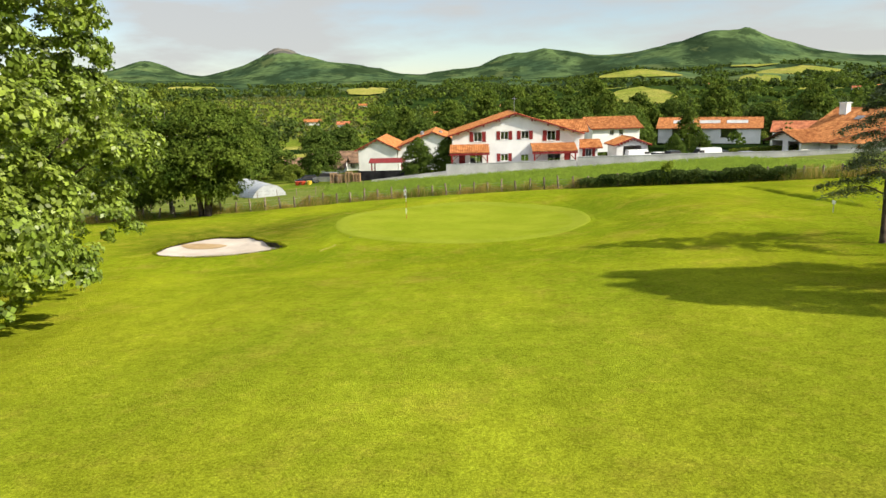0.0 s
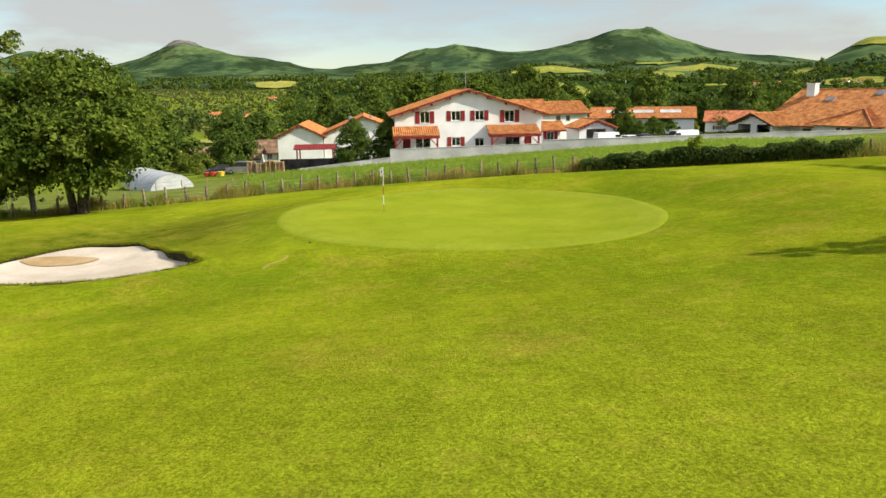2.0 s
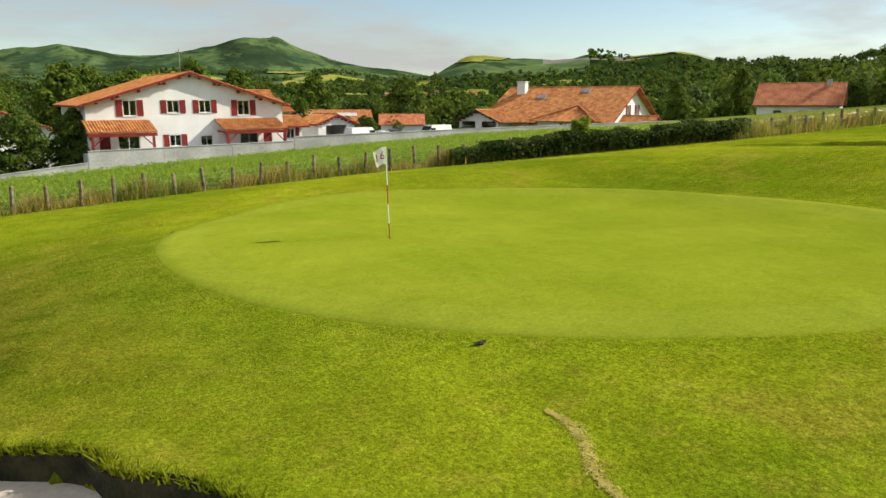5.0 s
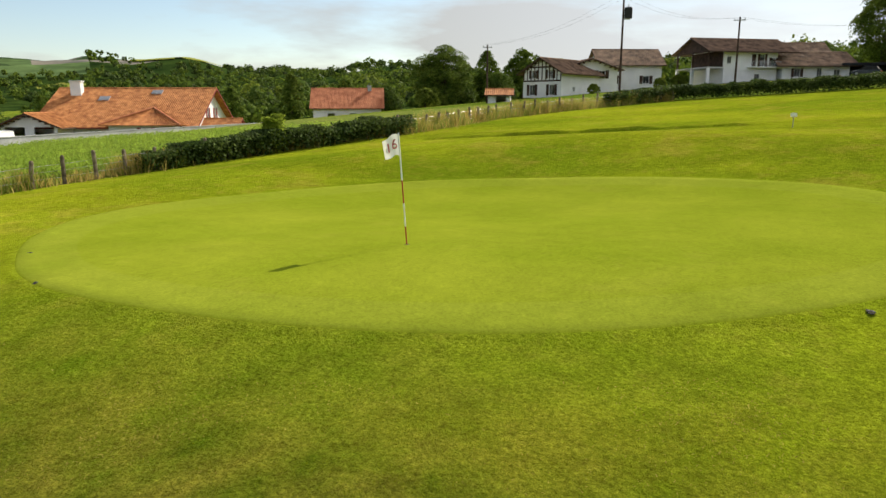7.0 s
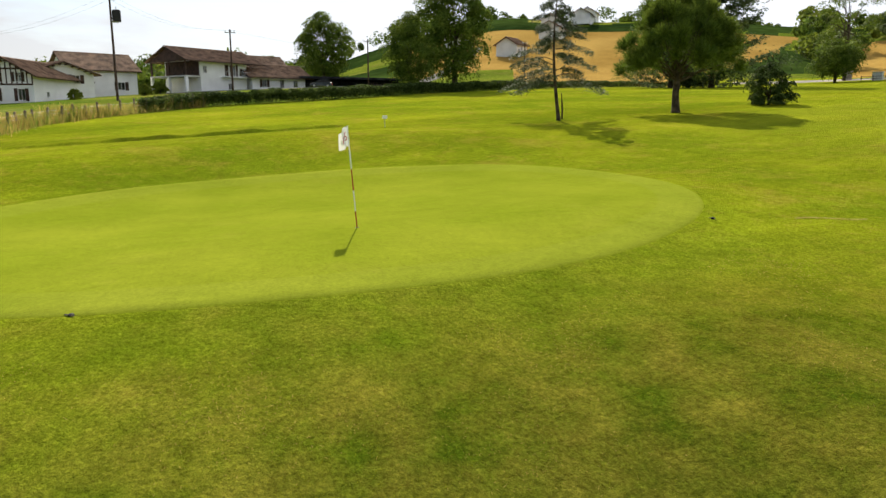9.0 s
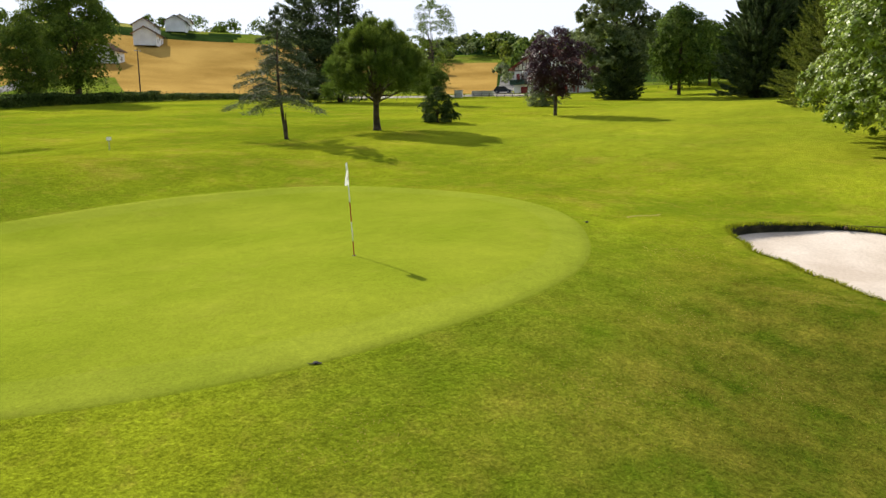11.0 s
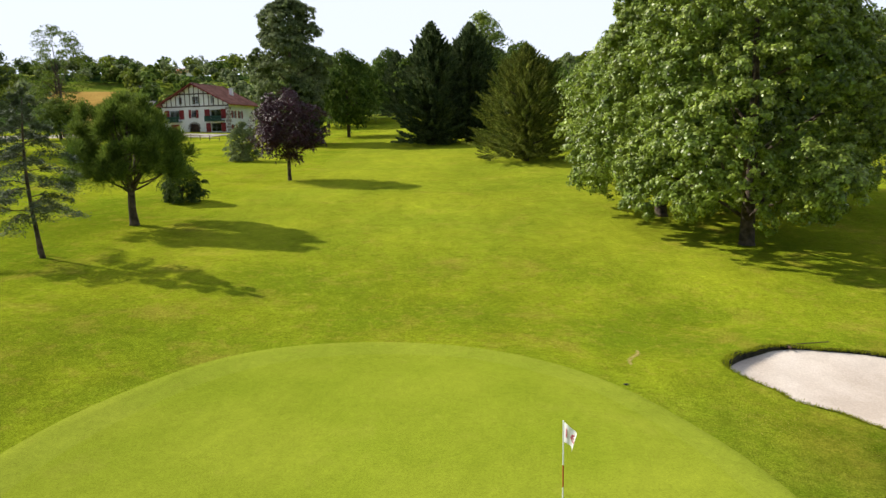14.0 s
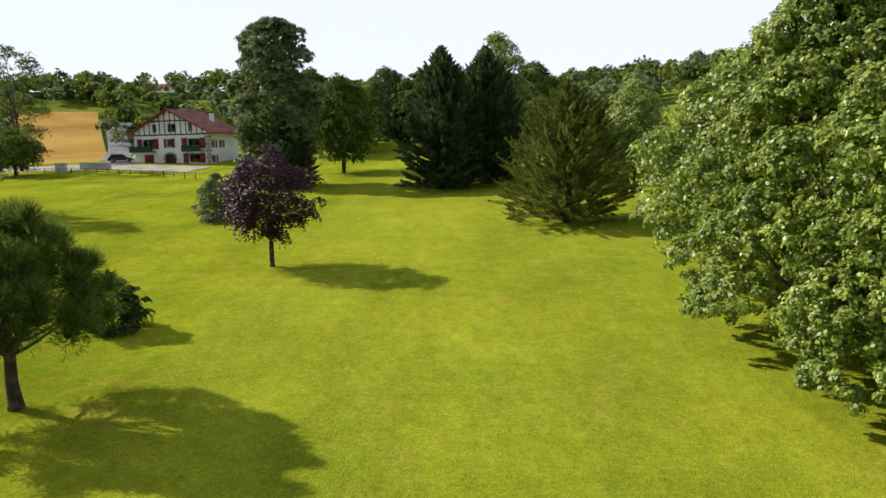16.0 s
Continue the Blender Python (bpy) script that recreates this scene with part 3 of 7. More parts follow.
def bunker_edge(a):
    """Radius of the bunker's rim at the angle a."""
    rim = [3.35, 2.6, 2.8, 3.8, 4.7, 4.7, 4.2, 4.0, 3.8, 3.85, 4.5, 4.75]
    k = np.mod(a, 2 * np.pi) / (2 * np.pi) * 12
    i = np.floor(k).astype(int) % 12
    w = k - np.floor(k)
    w = w * w * (3 - 2 * w)
    rim = np.array(rim)
    return rim[i] * (1 - w) + rim[(i + 1) % 12] * w


BUNKER = (-13.5, 42.8)


def green_edge(a):
    """Radius of the putting green at the angle a: an uneven egg, widest to the north."""
    rim = np.array([9.85, 10.7, 11.3, 12.0, 10.0, 8.72, 8.05, 8.06, 8.93, 10.02, 10.65, 9.95])
    k = np.mod(a, 2 * np.pi) / (2 * np.pi) * 12
    i = np.floor(k).astype(int) % 12
    w = k - np.floor(k)
    p0, p1, p2, p3 = rim[(i - 1) % 12], rim[i], rim[(i + 1) % 12], rim[(i + 2) % 12]
    return p1 + 0.5 * w * (p2 - p0 + w * (2 * p0 - 5 * p1 + 4 * p2 - p3 + w * (3 * (p1 - p2) + p3 - p0)))


GREEN_AT = (0.4, 49.1)
# boundary of the course, from the oak round to the far corner by the wheat
BOUNDS = [(-70, 62), (-45, 65), (-29, 67.5), (-20, 69.5), (-9, 73.5), (-1, 73.3), (9, 71), (20, 67), (31.8, 61.7), (42.2, 58.7), (50, 53), (57, 45), (60.5, 30), (68, 16), (76, -4), (92, -38)]


def along(line, gap, start=0.0):
    """Places every gap metres on a line of corners, with the way it runs."""
    out, left = [], start
    for (ax, ay), (bx, by) in zip(line, line[1:]):
        n = math.hypot(bx - ax, by - ay)
        while left < n:
            out.append((ax + (bx - ax) * left / n, ay + (by - ay) * left / n, math.atan2(by - ay, bx - ax)))
            left += gap
        left -= n
    return out


def beyond(x, y):
    """How far a place lies outside the course's boundary (north-east positive)."""
    best, side = np.full(np.shape(x), 1e9), np.zeros(np.shape(x))
    for (ax, ay), (bx, by) in zip(BOUNDS, BOUNDS[1:]):
        ux, uy = bx - ax, by - ay
        n = math.hypot(ux, uy)
        t = np.clip(((x - ax) * ux + (y - ay) * uy) / n**2, 0, 1)
        d = np.hypot(x - ax - t * ux, y - ay - t * uy)
        s = ((y - ay) * ux - (x - ax) * uy) / n
        side = np.where(d < best, s, side)
        best = np.minimum(best, d)
    return np.sign(side) * best

# ---- ground ----
rays = np.radians(np.concatenate([np.arange(-48, 226, 0.36), np.arange(226, 312, 2.0)]))
rings = np.concatenate([[0.0], np.geomspace(0.6, 420, 250), np.geomspace(428, 3000, 190), np.geomspace(3060, 4600, 12)])
gx = MID[0] + rings[:, None] * np.sin(rays)[None]
gy = MID[1] + rings[:, None] * np.cos(rays)[None]
gz = land(gx, gy)
ba, bd = np.arctan2(gy - BUNKER[1], gx - BUNKER[0]), np.hypot(gx - BUNKER[0], gy - BUNKER[1])
gz = gz - 0.9 * (1 - ease(0.90, 1.06, bd / bunker_edge(ba)))
nr, na = gx.shape
idx = np.arange(nr * na).reshape(nr, na)
a, b = idx[:-1], idx[1:]
face = np.stack([a, np.roll(a, -1, 1), np.roll(b, -1, 1), b], -1).reshape(-1, 4)[:, ::-1]
ground_mesh = bpy.data.meshes.new("ground")
ground_mesh.from_pydata(np.stack([gx, gy, gz], -1).reshape(-1, 3).tolist(), [], face.tolist())
cx, cy, cz = (np.stack([g.reshape(-1)[face[:, k]] for k in range(4)]).mean(0) for g in (gx, gy, gz))
cr, caz = np.hypot(cx - MID[0], cy - MID[1]), np.degrees(np.arctan2(cx - MID[0], cy - MID[1])) % 360
out_by = beyond(cx, cy)
n1, n2 = ripple(cx, cy, 38), ripple(cx + 300, cy - 100, 110)


# hay meadows on the slopes: bearing, half its width, near and far edge
MEADOWS = [(14.3, 2.9, 1370, 1470, 7), (22.5, 1.6, 1540, 1640, 7), (25.5, 2.6, 1400, 1500, 7), (15.0, 2.6, 660, 800, 7), (23.2, 1.6, 1020, 1120, 7), (-7.5, 1.8, 980, 1090, 7), (-8.0, 1.6, 650, 860, 1), (-13.5, 6.5, 330, 960, 1), (38.5, 5.0, 230, 620, 1), (37.7, 2.0, 1190, 1290, 7), (31.7, 1.6, 1010, 1130, 7), (36.2, 2.0, 760, 880, 7), (52, 3, 1150, 1300, 7), (-21, 2.0, 1300, 1500, 7), (-12, 1.4, 1300, 1420, 7)]


def cover_of(cx, cy, cz, cr, caz, out_by, n1, n2):
    """What grows where: 0 course, 1 meadow, 2 wood, 3 heath, 4 rock, 5 wheat, 6 field, 7 hay."""
    z = np.zeros(cx.shape, int)
    north = (caz < 75) | (caz > 300)
    z[(out_by > 0) & (cr < 260)] = 1
    z[(out_by > 0.8) & (cy < 106) & (cx > -70) & (cx < 75) & north & (cr < 120)] = 6
    z[(cr > 165) & ((out_by > 0) | ~north)] = 1
    far = cr > 175
    z[far & (n1 + 0.6 * n2 > -0.30)] = 2
    z[far & (n2 < -0.25) & (n1 < 0.3)] = 7
    z[(out_by > np.where(caz < 121, 62, 16)) & (caz > 112) & (caz < 146.5) & (cr < 250)] = 5
    z[(caz > 147.5) & (caz < 153.2) & (cr > 160) & (cr < 240)] = 5
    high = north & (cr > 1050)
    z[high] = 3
    z[(caz > 46) & (caz < 102) & (cr > 175)] = 2
    z[north & (cr > 190) & (cr < 1050) & (n2 > -0.55)] = 2
    for bear, half, r0, r1, what in MEADOWS:
        if what == 7:
            continue
        z[(np.abs((caz - bear + 180) % 360 - 180) < half * (1 + 0.25 * n1)) & (cr > r0 + 25 * n2) & (cr < r1 + 25 * n1)] = what
    z[north & (cr > 2500) & (np.abs(caz - 345.9) < 1.3) & (cz > 168)] = 4
    z[north & (cr > 1150) & (cr < 1500) & (np.abs(caz - 46.5) < 4) & (cz > 40) & (n1 > -0.2)] = 4
    return z


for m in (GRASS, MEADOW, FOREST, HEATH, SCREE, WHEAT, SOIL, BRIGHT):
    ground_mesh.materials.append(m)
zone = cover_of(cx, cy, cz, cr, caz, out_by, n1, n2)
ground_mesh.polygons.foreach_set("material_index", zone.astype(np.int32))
ground_mesh.polygons.foreach_set("use_smooth", np.ones(len(face), bool))
ground_mesh.update()
ground = tagged(new("ground", ground_mesh), "rolling grass land with fairway, fields and distant green mountains", "ground", kind="structure")


# hay meadows laid on the slopes
for bear, half_, r0, r1, what in MEADOWS:
    if what != 7:
        continue
    s = Shape()
    for i in range(13):
        v = i / 6 - 1
        wide = max(0.02, 1 - abs(v) ** 3.0) ** 0.5
        for j in range(17):
            u = j / 8 - 1
            b_ = radians(bear + half_ * u * wide * (1 + 0.12 * math.sin(3 * v + bear)))
            r = (r0 + r1) / 2 + (r1 - r0) / 2 * v + 14 * math.sin(2.2 * u + bear)
            x, y = MID[0] + r * math.sin(b_), MID[1] + r * math.cos(b_)
            s.v.append((x, y, lie(x, y) + 0.0016 * r))
    s.f = [(17 * i + j, 17 * i + j + 1, 17 * i + 18 + j, 17 * i + 17 + j) for i in range(12) for j in range(16)]
    thing("hay_meadow", s, BRIGHT, "yellow-green hay meadow on the far slope", "meadow", kind="structure", smooth=True)


def disc(edge, at, lifts, steps=96, inner=0.0):
    """A sheet bounded by edge(angle), with (share of the radius, lift) rings."""
    s = Shape()
    rows = []
    for share, lift in lifts:
        row = []
        for k in range(steps):
            t = 2 * math.pi * k / steps
            r = float(edge(np.array(t))) * share
            x, y = at[0] + r * math.cos(t), at[1] + r * math.sin(t)
            row.append((x, y, lie(x, y) + (lift(t) if callable(lift) else lift)))
        rows.append(row)
    s.add([p for row in rows for p in row], [(i * steps + k, i * steps + (k + 1) % steps, (i + 1) * steps + (k + 1) % steps, (i + 1) * steps + k) for i in range(len(rows) - 1) for k in range(steps)])
    return s


green_shape = disc(green_edge, GREEN_AT, [(0.001, 0.03)] + [(i / 24, 0.03) for i in range(1, 24)] + [(0.994, 0.03), (1.0, 0.005)], 128)
putting_green = thing("putting_green", green_shape, GREEN, "closely mown oval putting green with pale turf", "green", kind="structure", smooth=True)
putting_green.data.materials.append(GREEN_LAP)
putting_green.data.polygons.foreach_set("material_index", np.repeat(np.where((np.arange(25) >= 21) & (np.arange(25) < 24), 1, 0), 128).astype(np.int32))
apron = thing("apron", disc(green_edge, GREEN_AT, [(0.99, 0.004), (1.0, 0.014), (1.02, 0.012), (1.045, -0.03)], 128), GRASS, "ring of longer turf round the putting green", "turf", kind="structure", smooth=True)



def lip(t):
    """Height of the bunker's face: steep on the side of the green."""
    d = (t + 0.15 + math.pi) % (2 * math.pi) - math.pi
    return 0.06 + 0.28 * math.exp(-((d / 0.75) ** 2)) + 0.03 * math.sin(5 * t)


bunker = empty("sand_bunker", pose(0, 0, 0), "pale sand bunker with a dark ragged turf lip", "bunker")
sand_rows = [(s, (lambda t, s=s: -(lip(t) * s * s + 0.20 * (1 - s * s)) - 0.10 * (1 - s**3) + 0.012 * math.sin(9 * t + s * 20) * s)) for s in (0.001, 0.12, 0.25, 0.38, 0.5, 0.62, 0.72, 0.8, 0.88, 0.95, 1.0, 1.03)]
part("sand", disc(bunker_edge, BUNKER, sand_rows, 96), SAND, bunker, "raked pale beige sand", True)
# very dark strip from the sand's edge up to the turf rim
part("face", disc(bunker_edge, BUNKER, [(1.0, lambda t: -lip(t) - 0.02), (1.012, lambda t: -lip(t) * 0.55), (1.002, lambda t: -0.02), (1.03, lambda t: 0.05 + 0.02 * math.sin(23 * t))], 160), NEAR_BLACK, bunker, "near-black steep face below the turf rim")
part("turf_rim", disc(bunker_edge, BUNKER, [(1.015, 0.035), (1.06, 0.05), (1.12, 0.035), (1.2, 0.012), (1.26, -0.03)], 120), GRASS, bunker, "rolled grass rim", True)
wet = Shape()
for k in range(28):
    t = 2 * math.pi * k / 28
    x, y = -15.75 + 1.5 * math.cos(t) * (1 + 0.1 * math.sin(3 * t)), 45.1 + 0.7 * math.sin(t) - 0.1 * math.cos(t)
    wet.v.append((x, y, 0))
for i, (x, y, _) in enumerate(wet.v):
    rel = math.hypot(x - BUNKER[0], y - BUNKER[1]) / float(bunker_edge(np.array(math.atan2(y - BUNKER[1], x - BUNKER[0]))))
    t = math.atan2(y - BUNKER[1], x - BUNKER[0])
    wet.v[i] = (x, y, lie(x, y) - (lip(t) * rel * rel + 0.20 * (1 - rel * rel)) - 0.10 * (1 - rel**3) + 0.03)
wet.f.append(tuple(range(28)))
part("damp_patch", wet, WETSAND, bunker, "brown damp sand")
rng = np.random.default_rng(5)
ta = rng.uniform(0, 2 * math.pi, 5200)
rr = bunker_edge(ta) * rng.normal(1.02, 0.012, 5200)
rx, ry = BUNKER[0] + rr * np.cos(ta), BUNKER[1] + rr * np.sin(ta)
fringe = new("fringe", quads("fringe", blades(rng, np.stack([rx, ry, land(rx, ry) + 0.0], 1), 0.10, 0.03, 0.5), BLADE))
fringe.parent = bunker

rake = empty("bunker_rake", pose(-12.1, 38.55, lie(-12.1, 38.55) - 0.02, 0, 2, 188), "wooden bunker rake lying on the sand edge", "rake")
part("handle", Shape().tube([(0, 0, 0.05), (1.6, 0, 0.12)], [0.016, 0.016]), DARK_WOOD, rake)
part("head", Shape().box(-0.03, -0.3, 0.0, 0.03, 0.3, 0.05), DARK_WOOD, rake)
for k in range(7):
    part("tooth", Shape().tube([(0, -0.27 + k * 0.09, 0.0), (0, -0.27 + k * 0.09, -0.07)], [0.008, 0.005], 5), DARK_WOOD, rake)

# small worn holes and sprinkler heads round the green
for k, (x, y) in enumerate([(-5.6, 42.68), (-6.29, 55.34), (-3.6, 58.4)]):
    z = lie(x, y)
    head = empty("sprinkler_head", pose(x, y, z + 0.024, 0, 0, 40 * k) @ Matrix.Diagonal((0.5, 0.5, 0.5, 1)), "black sprinkler head sunk in worn turf", "sprinkler", "sprinklers round the green")
    part("collar", Shape().tube([(0, 0, -0.05), (0, 0, 0.02), (0, 0, 0.025)], [0.08, 0.08, 0.06], 14), RUBBER, head)
    part("cap", Shape().tube([(0, 0, 0.02), (0, 0, 0.035)], [0.04, 0.03], 12), RUBBER, head)
    s = Shape()
    s.add([(math.cos(q) * (0.19 + 0.05 * math.sin(3 * q + k)), math.sin(q) * (0.13 + 0.03 * math.cos(2 * q)), 0.004) for q in np.linspace(0, 6.1, 18)], [tuple(range(18))])
    part("worn_turf", s, NEAR_BLACK, head, "bare dark soil")

# ---- flagstick ----
pin = empty("flagstick", Matrix.Translation((-2.68, 49.96, lie(-2.68, 49.96) + 0.03)) @ pose(0, 0, 0, -4.2, 0.6, 0), "red and white banded flagstick leaning in the hole", "flagstick")
for k in range(5):
    part("band", Shape().tube([(0, 0, -0.1 + k * 0.45), (0, 0, 0.35 + k * 0.45)], [0.013, 0.013], 8), STICK_RED if k in (0, 2) else STICK_WHITE, pin, "dark red band" if k in (0, 2) else "white band")
part("cup", Shape().tube([(0, 0, -0.09), (0, 0, -0.001), (0, 0, 0.002)], [0.054, 0.054, 0.050], 16), RUBBER, pin)
cloth, mark = Shape(), Shape()
nx, nz = 12, 8


def wave(u, v):
    out, fold = 0.012 + 0.32 * u * (1 - 0.16 * v), 0.06 * math.sin(6.0 * u + 1.4 * v) * u
    return (-0.55 * out + 0.83 * fold, 0.83 * out + 0.55 * fold, 2.12 - 0.40 * v - 0.11 * u * u * (1 - 0.5 * v) + 0.02 * math.sin(6 * u))


cloth.add([wave(i / nx, j / nz) for i in range(nx + 1) for j in range(nz + 1)], [(i * (nz + 1) + j, (i + 1) * (nz + 1) + j, (i + 1) * (nz + 1) + j + 1, i * (nz + 1) + j + 1) for i in range(nx) for j in range(nz)])
flag = part("flag", cloth, FLAG_CLOTH, pin, "white cloth flag with a red number", True)
# the hole's number, printed on both sides
digits = bpy.data.curves.new("number", "FONT")
digits.body, digits.size, digits.align_x, digits.align_y, digits.resolution_u = "16", 0.27, "CENTER", "CENTER", 3
carrier = new("number", digits)
flat_text = carrier.evaluated_get(bpy.context.evaluated_depsgraph_get()).to_mesh()
glyphs = [(p.co.x, p.co.y) for p in flat_text.vertices]
glyph_faces = [tuple(p.vertices) for p in flat_text.polygons]
carrier.evaluated_get(bpy.context.evaluated_depsgraph_get()).to_mesh_clear()
bpy.data.objects.remove(carrier)
for side in (-0.004, 0.004):
    pts = [Vector(wave(0.5 + math.copysign(1, side) * gx_ / 0.32, 0.5 - gy_ / 0.40)) + Vector((math.copysign(0.83, side) * 0.005, math.copysign(0.55, side) * 0.005, 0)) for gx_, gy_ in glyphs]
    mark.add(pts, glyph_faces)
part("number", mark, FLAG_MARK, flag, "red printed number 16")

# low turf step beyond the green, steep on the near side
step_ = Shape()
for k in range(41):
    t = k / 40
    y = 59.0 - 19.0 * t
    x = 24.35 + 0.9 * (t - 0.55) ** 2 + 0.12 * math.sin(9 * t)
    h = (0.17 + 0.04 * math.sin(23 * t) + 0.04 * math.sin(51 * t)) * math.sin(math.pi * min(1, max(0.0, t * 0.96 + 0.02))) ** 0.6
    for dx, up in ((-0.25, -0.05), (0.0, 0.02), (0.10, h), (0.45, h * 1.05), (1.6, h * 0.75), (3.6, h * 0.25), (6.0, -0.05)):
        step_.v.append((x + dx, y, lie(x + dx, y) + up))
step_.f = [(7 * k + j, 7 * k + j + 1, 7 * k + 8 + j, 7 * k + 7 + j) for k in range(40) for j in range(6)]
thing("turf_step", step_, GRASS, "low turf bank with a steep near edge", "bank", kind="structure", smooth=True)

# marker and stump by the cedar
mk = empty("tee_marker", pose(22.08, 39.6, lie(22.08, 39.6)), "small white distance marker on a thin peg", "marker")
part("peg", Shape().tube([(0, 0, 0), (0, 0, 0.55)], [0.02, 0.02], 6), METAL, mk)
part("plate", Shape().box(-0.02, -0.14, 0.5, 0.02, 0.14, 0.68, 0.008), STICK_WHITE, mk)
st = empty("support_stake", pose(19.55, 28.9, lie(19.55, 28.9)), "short weathered stake beside the cedar", "stake")
part("stake", Shape().tube([(0, 0, -0.1), (0.02, 0, 0.7), (0.05, 0.02, 1.15)], [0.06, 0.055, 0.05], 7), DARK_WOOD, st)
part("brace", Shape().tube([(0.05, 0.02, 1.0), (-0.15, 0.2, 1.55)], [0.035, 0.025], 6), DARK_WOOD, st)

# ---- fence along the boundary ----
fence = empty("boundary_fence", pose(0, 0, 0), "post and wire fence with weathered wooden posts", "fence")
post_mesh = Shape().tube([(0, 0, -0.2), (0, 0, 1.12), (0.01, 0, 1.18)], [0.085, 0.08, 0.045], 7).mesh("post", POST_WOOD)
rng = np.random.default_rng(11)
fence_line = [p for p in BOUNDS if p[0] < 60]
spots = along(fence_line, 1.45)
for x, y, _ in spots:
    p = new("post", post_mesh)
    p.parent = fence
    p.matrix_local = pose(x, y, lie(x, y), rng.normal(0, 3.5), rng.normal(0, 3.5), rng.uniform(0, 90)) @ Matrix.Diagonal((1.15, 1.15, rng.uniform(0.9, 1.15), 1))
for h in (0.35, 0.65, 0.92):
    w = Shape()
    w.tube([(x, y, lie(x, y) + h + 0.02 * math.sin(i * 2.1)) for i, (x, y, _) in enumerate(spots)], [0.006] * len(spots), 4)
    part("wire", w, METAL, fence)


def strip(rng, line, n, wide, back=0.0):
    """n places scattered along a line of corners."""
    p = np.array(line, float)
    seg = np.linalg.norm(np.diff(p, axis=0), axis=1)
    cum = np.concatenate([[0], np.cumsum(seg)])
    s = rng.uniform(0, cum[-1], n)
    i = np.clip(np.searchsorted(cum, s) - 1, 0, len(seg) - 1)
    t = (s - cum[i]) / seg[i]
    d = (p[i + 1] - p[i]) / seg[i][:, None]
    q = p[i] + (p[i + 1] - p[i]) * t[:, None] + np.stack([-d[:, 1], d[:, 0]], 1) * (rng.normal(back, wide, n))[:, None]
    return q[:, 0], q[:, 1], s


rng = np.random.default_rng(12)
wx, wy, ws = strip(rng, fence_line, 90000, 0.5, 0.55)
tuft = 0.55 + 0.45 * np.sin(ws * 0.9) * np.sin(ws * 0.23 + 1) + 0.25 * np.sin(ws * 2.7)
keep = rng.uniform(0, 1, len(wx)) < np.clip(tuft, 0.12, 1)
wx, wy, tuft = wx[keep], wy[keep], tuft[keep]
root = np.stack([wx, wy, land(wx, wy)], 1)
tall = blades(rng, root, 1.1, 0.034, 0.3)
tall[:, 2:, :] = root[:, None] + (tall[:, 2:, :] - root[:, None]) * np.clip(0.25 + 0.5 * tuft, 0.2, 0.9)[:, None, None]
half = rng.uniform(0, 1, len(root)) < 0.55 + 0.25 * np.sin(wx * 0.7)
tagged(new("dry_grass", quads("dry_grass", tall[half], STRAW)), "tall straw-coloured grass along the wire fence", "grass", kind="stuff")
tagged(new("rough_grass", quads("rough_grass", tall[~half], WEED)), "tall green weeds along the wire fence", "grass", kind="stuff")

wx, wy, ws = strip(rng, [(29.5, 63.0), (31.8, 62.0), (42.2, 59.0), (50, 53.4), (54, 48.9)], 26000, 0.8, 0.7)
bank = np.stack([wx, wy, land(wx, wy)], 1)
lush = np.clip(0.75 + 0.35 * np.sin(ws * 0.8) * np.sin(ws * 0.31 + 2) + 0.2 * np.sin(ws * 3.1), 0.3, 1.3)
reed = blades(rng, bank, 0.92, 0.030, 0.3)
reed[:, 2:, :] = bank[:, None] + (reed[:, 2:, :] - bank[:, None]) * lush[:, None, None]
tagged(new("weed_bank", quads("weed_bank", reed[:13500], STRAW)), "bank of tall golden dry weeds along the fence", "grass", kind="stuff")
tagged(new("green_weeds", quads("green_weeds", reed[13500:], WEED)), "green weeds among the dry ones along the fence", "grass", kind="stuff")

# ---- maize field between the fence and the wall ----
rng = np.random.default_rng(13)
n = 60000
mx, my = rng.uniform(-62, 74, n), rng.uniform(56, 106, n)
my = np.round(my / 0.75) * 0.75 + rng.normal(0, 0.08, n) + 0.10 * mx % 0.75
ob_ = beyond(mx, my)
keep = (ob_ > 2.2) & (mx < 40) & (my < 104.6 - 0.11 * np.clip(mx - 18, 0, 90)) & (mx > -14 - (my - 74) * 0.15)
mx, my = mx[keep], my[keep]
root = np.stack([mx, my, land(mx, my)], 1)
stem = rng.uniform(0.35, 0.7, len(mx))
parts_ = []
for k in range(4):
    at = root.copy()
    at[:, 2] += stem * (0.35 + 0.2 * k)
    ang = rng.uniform(0, 2 * math.pi, len(mx))
    d = np.stack([np.cos(ang), np.sin(ang), 0 * ang], 1)
    s = np.stack([-np.sin(ang), np.cos(ang), 0 * ang], 1) * 0.045
    mid = at + d * 0.22 + np.array([0, 0, 0.16])
    end = at + d * 0.5 + np.array([0, 0, -0.02])
    parts_.append(np.stack([at, mid - s, end, mid + s], 1))
tagged(new("maize_crop", quads("maize_crop", np.concatenate(parts_), MAIZE)), "young green maize plants in rows", "crop", kind="stuff")

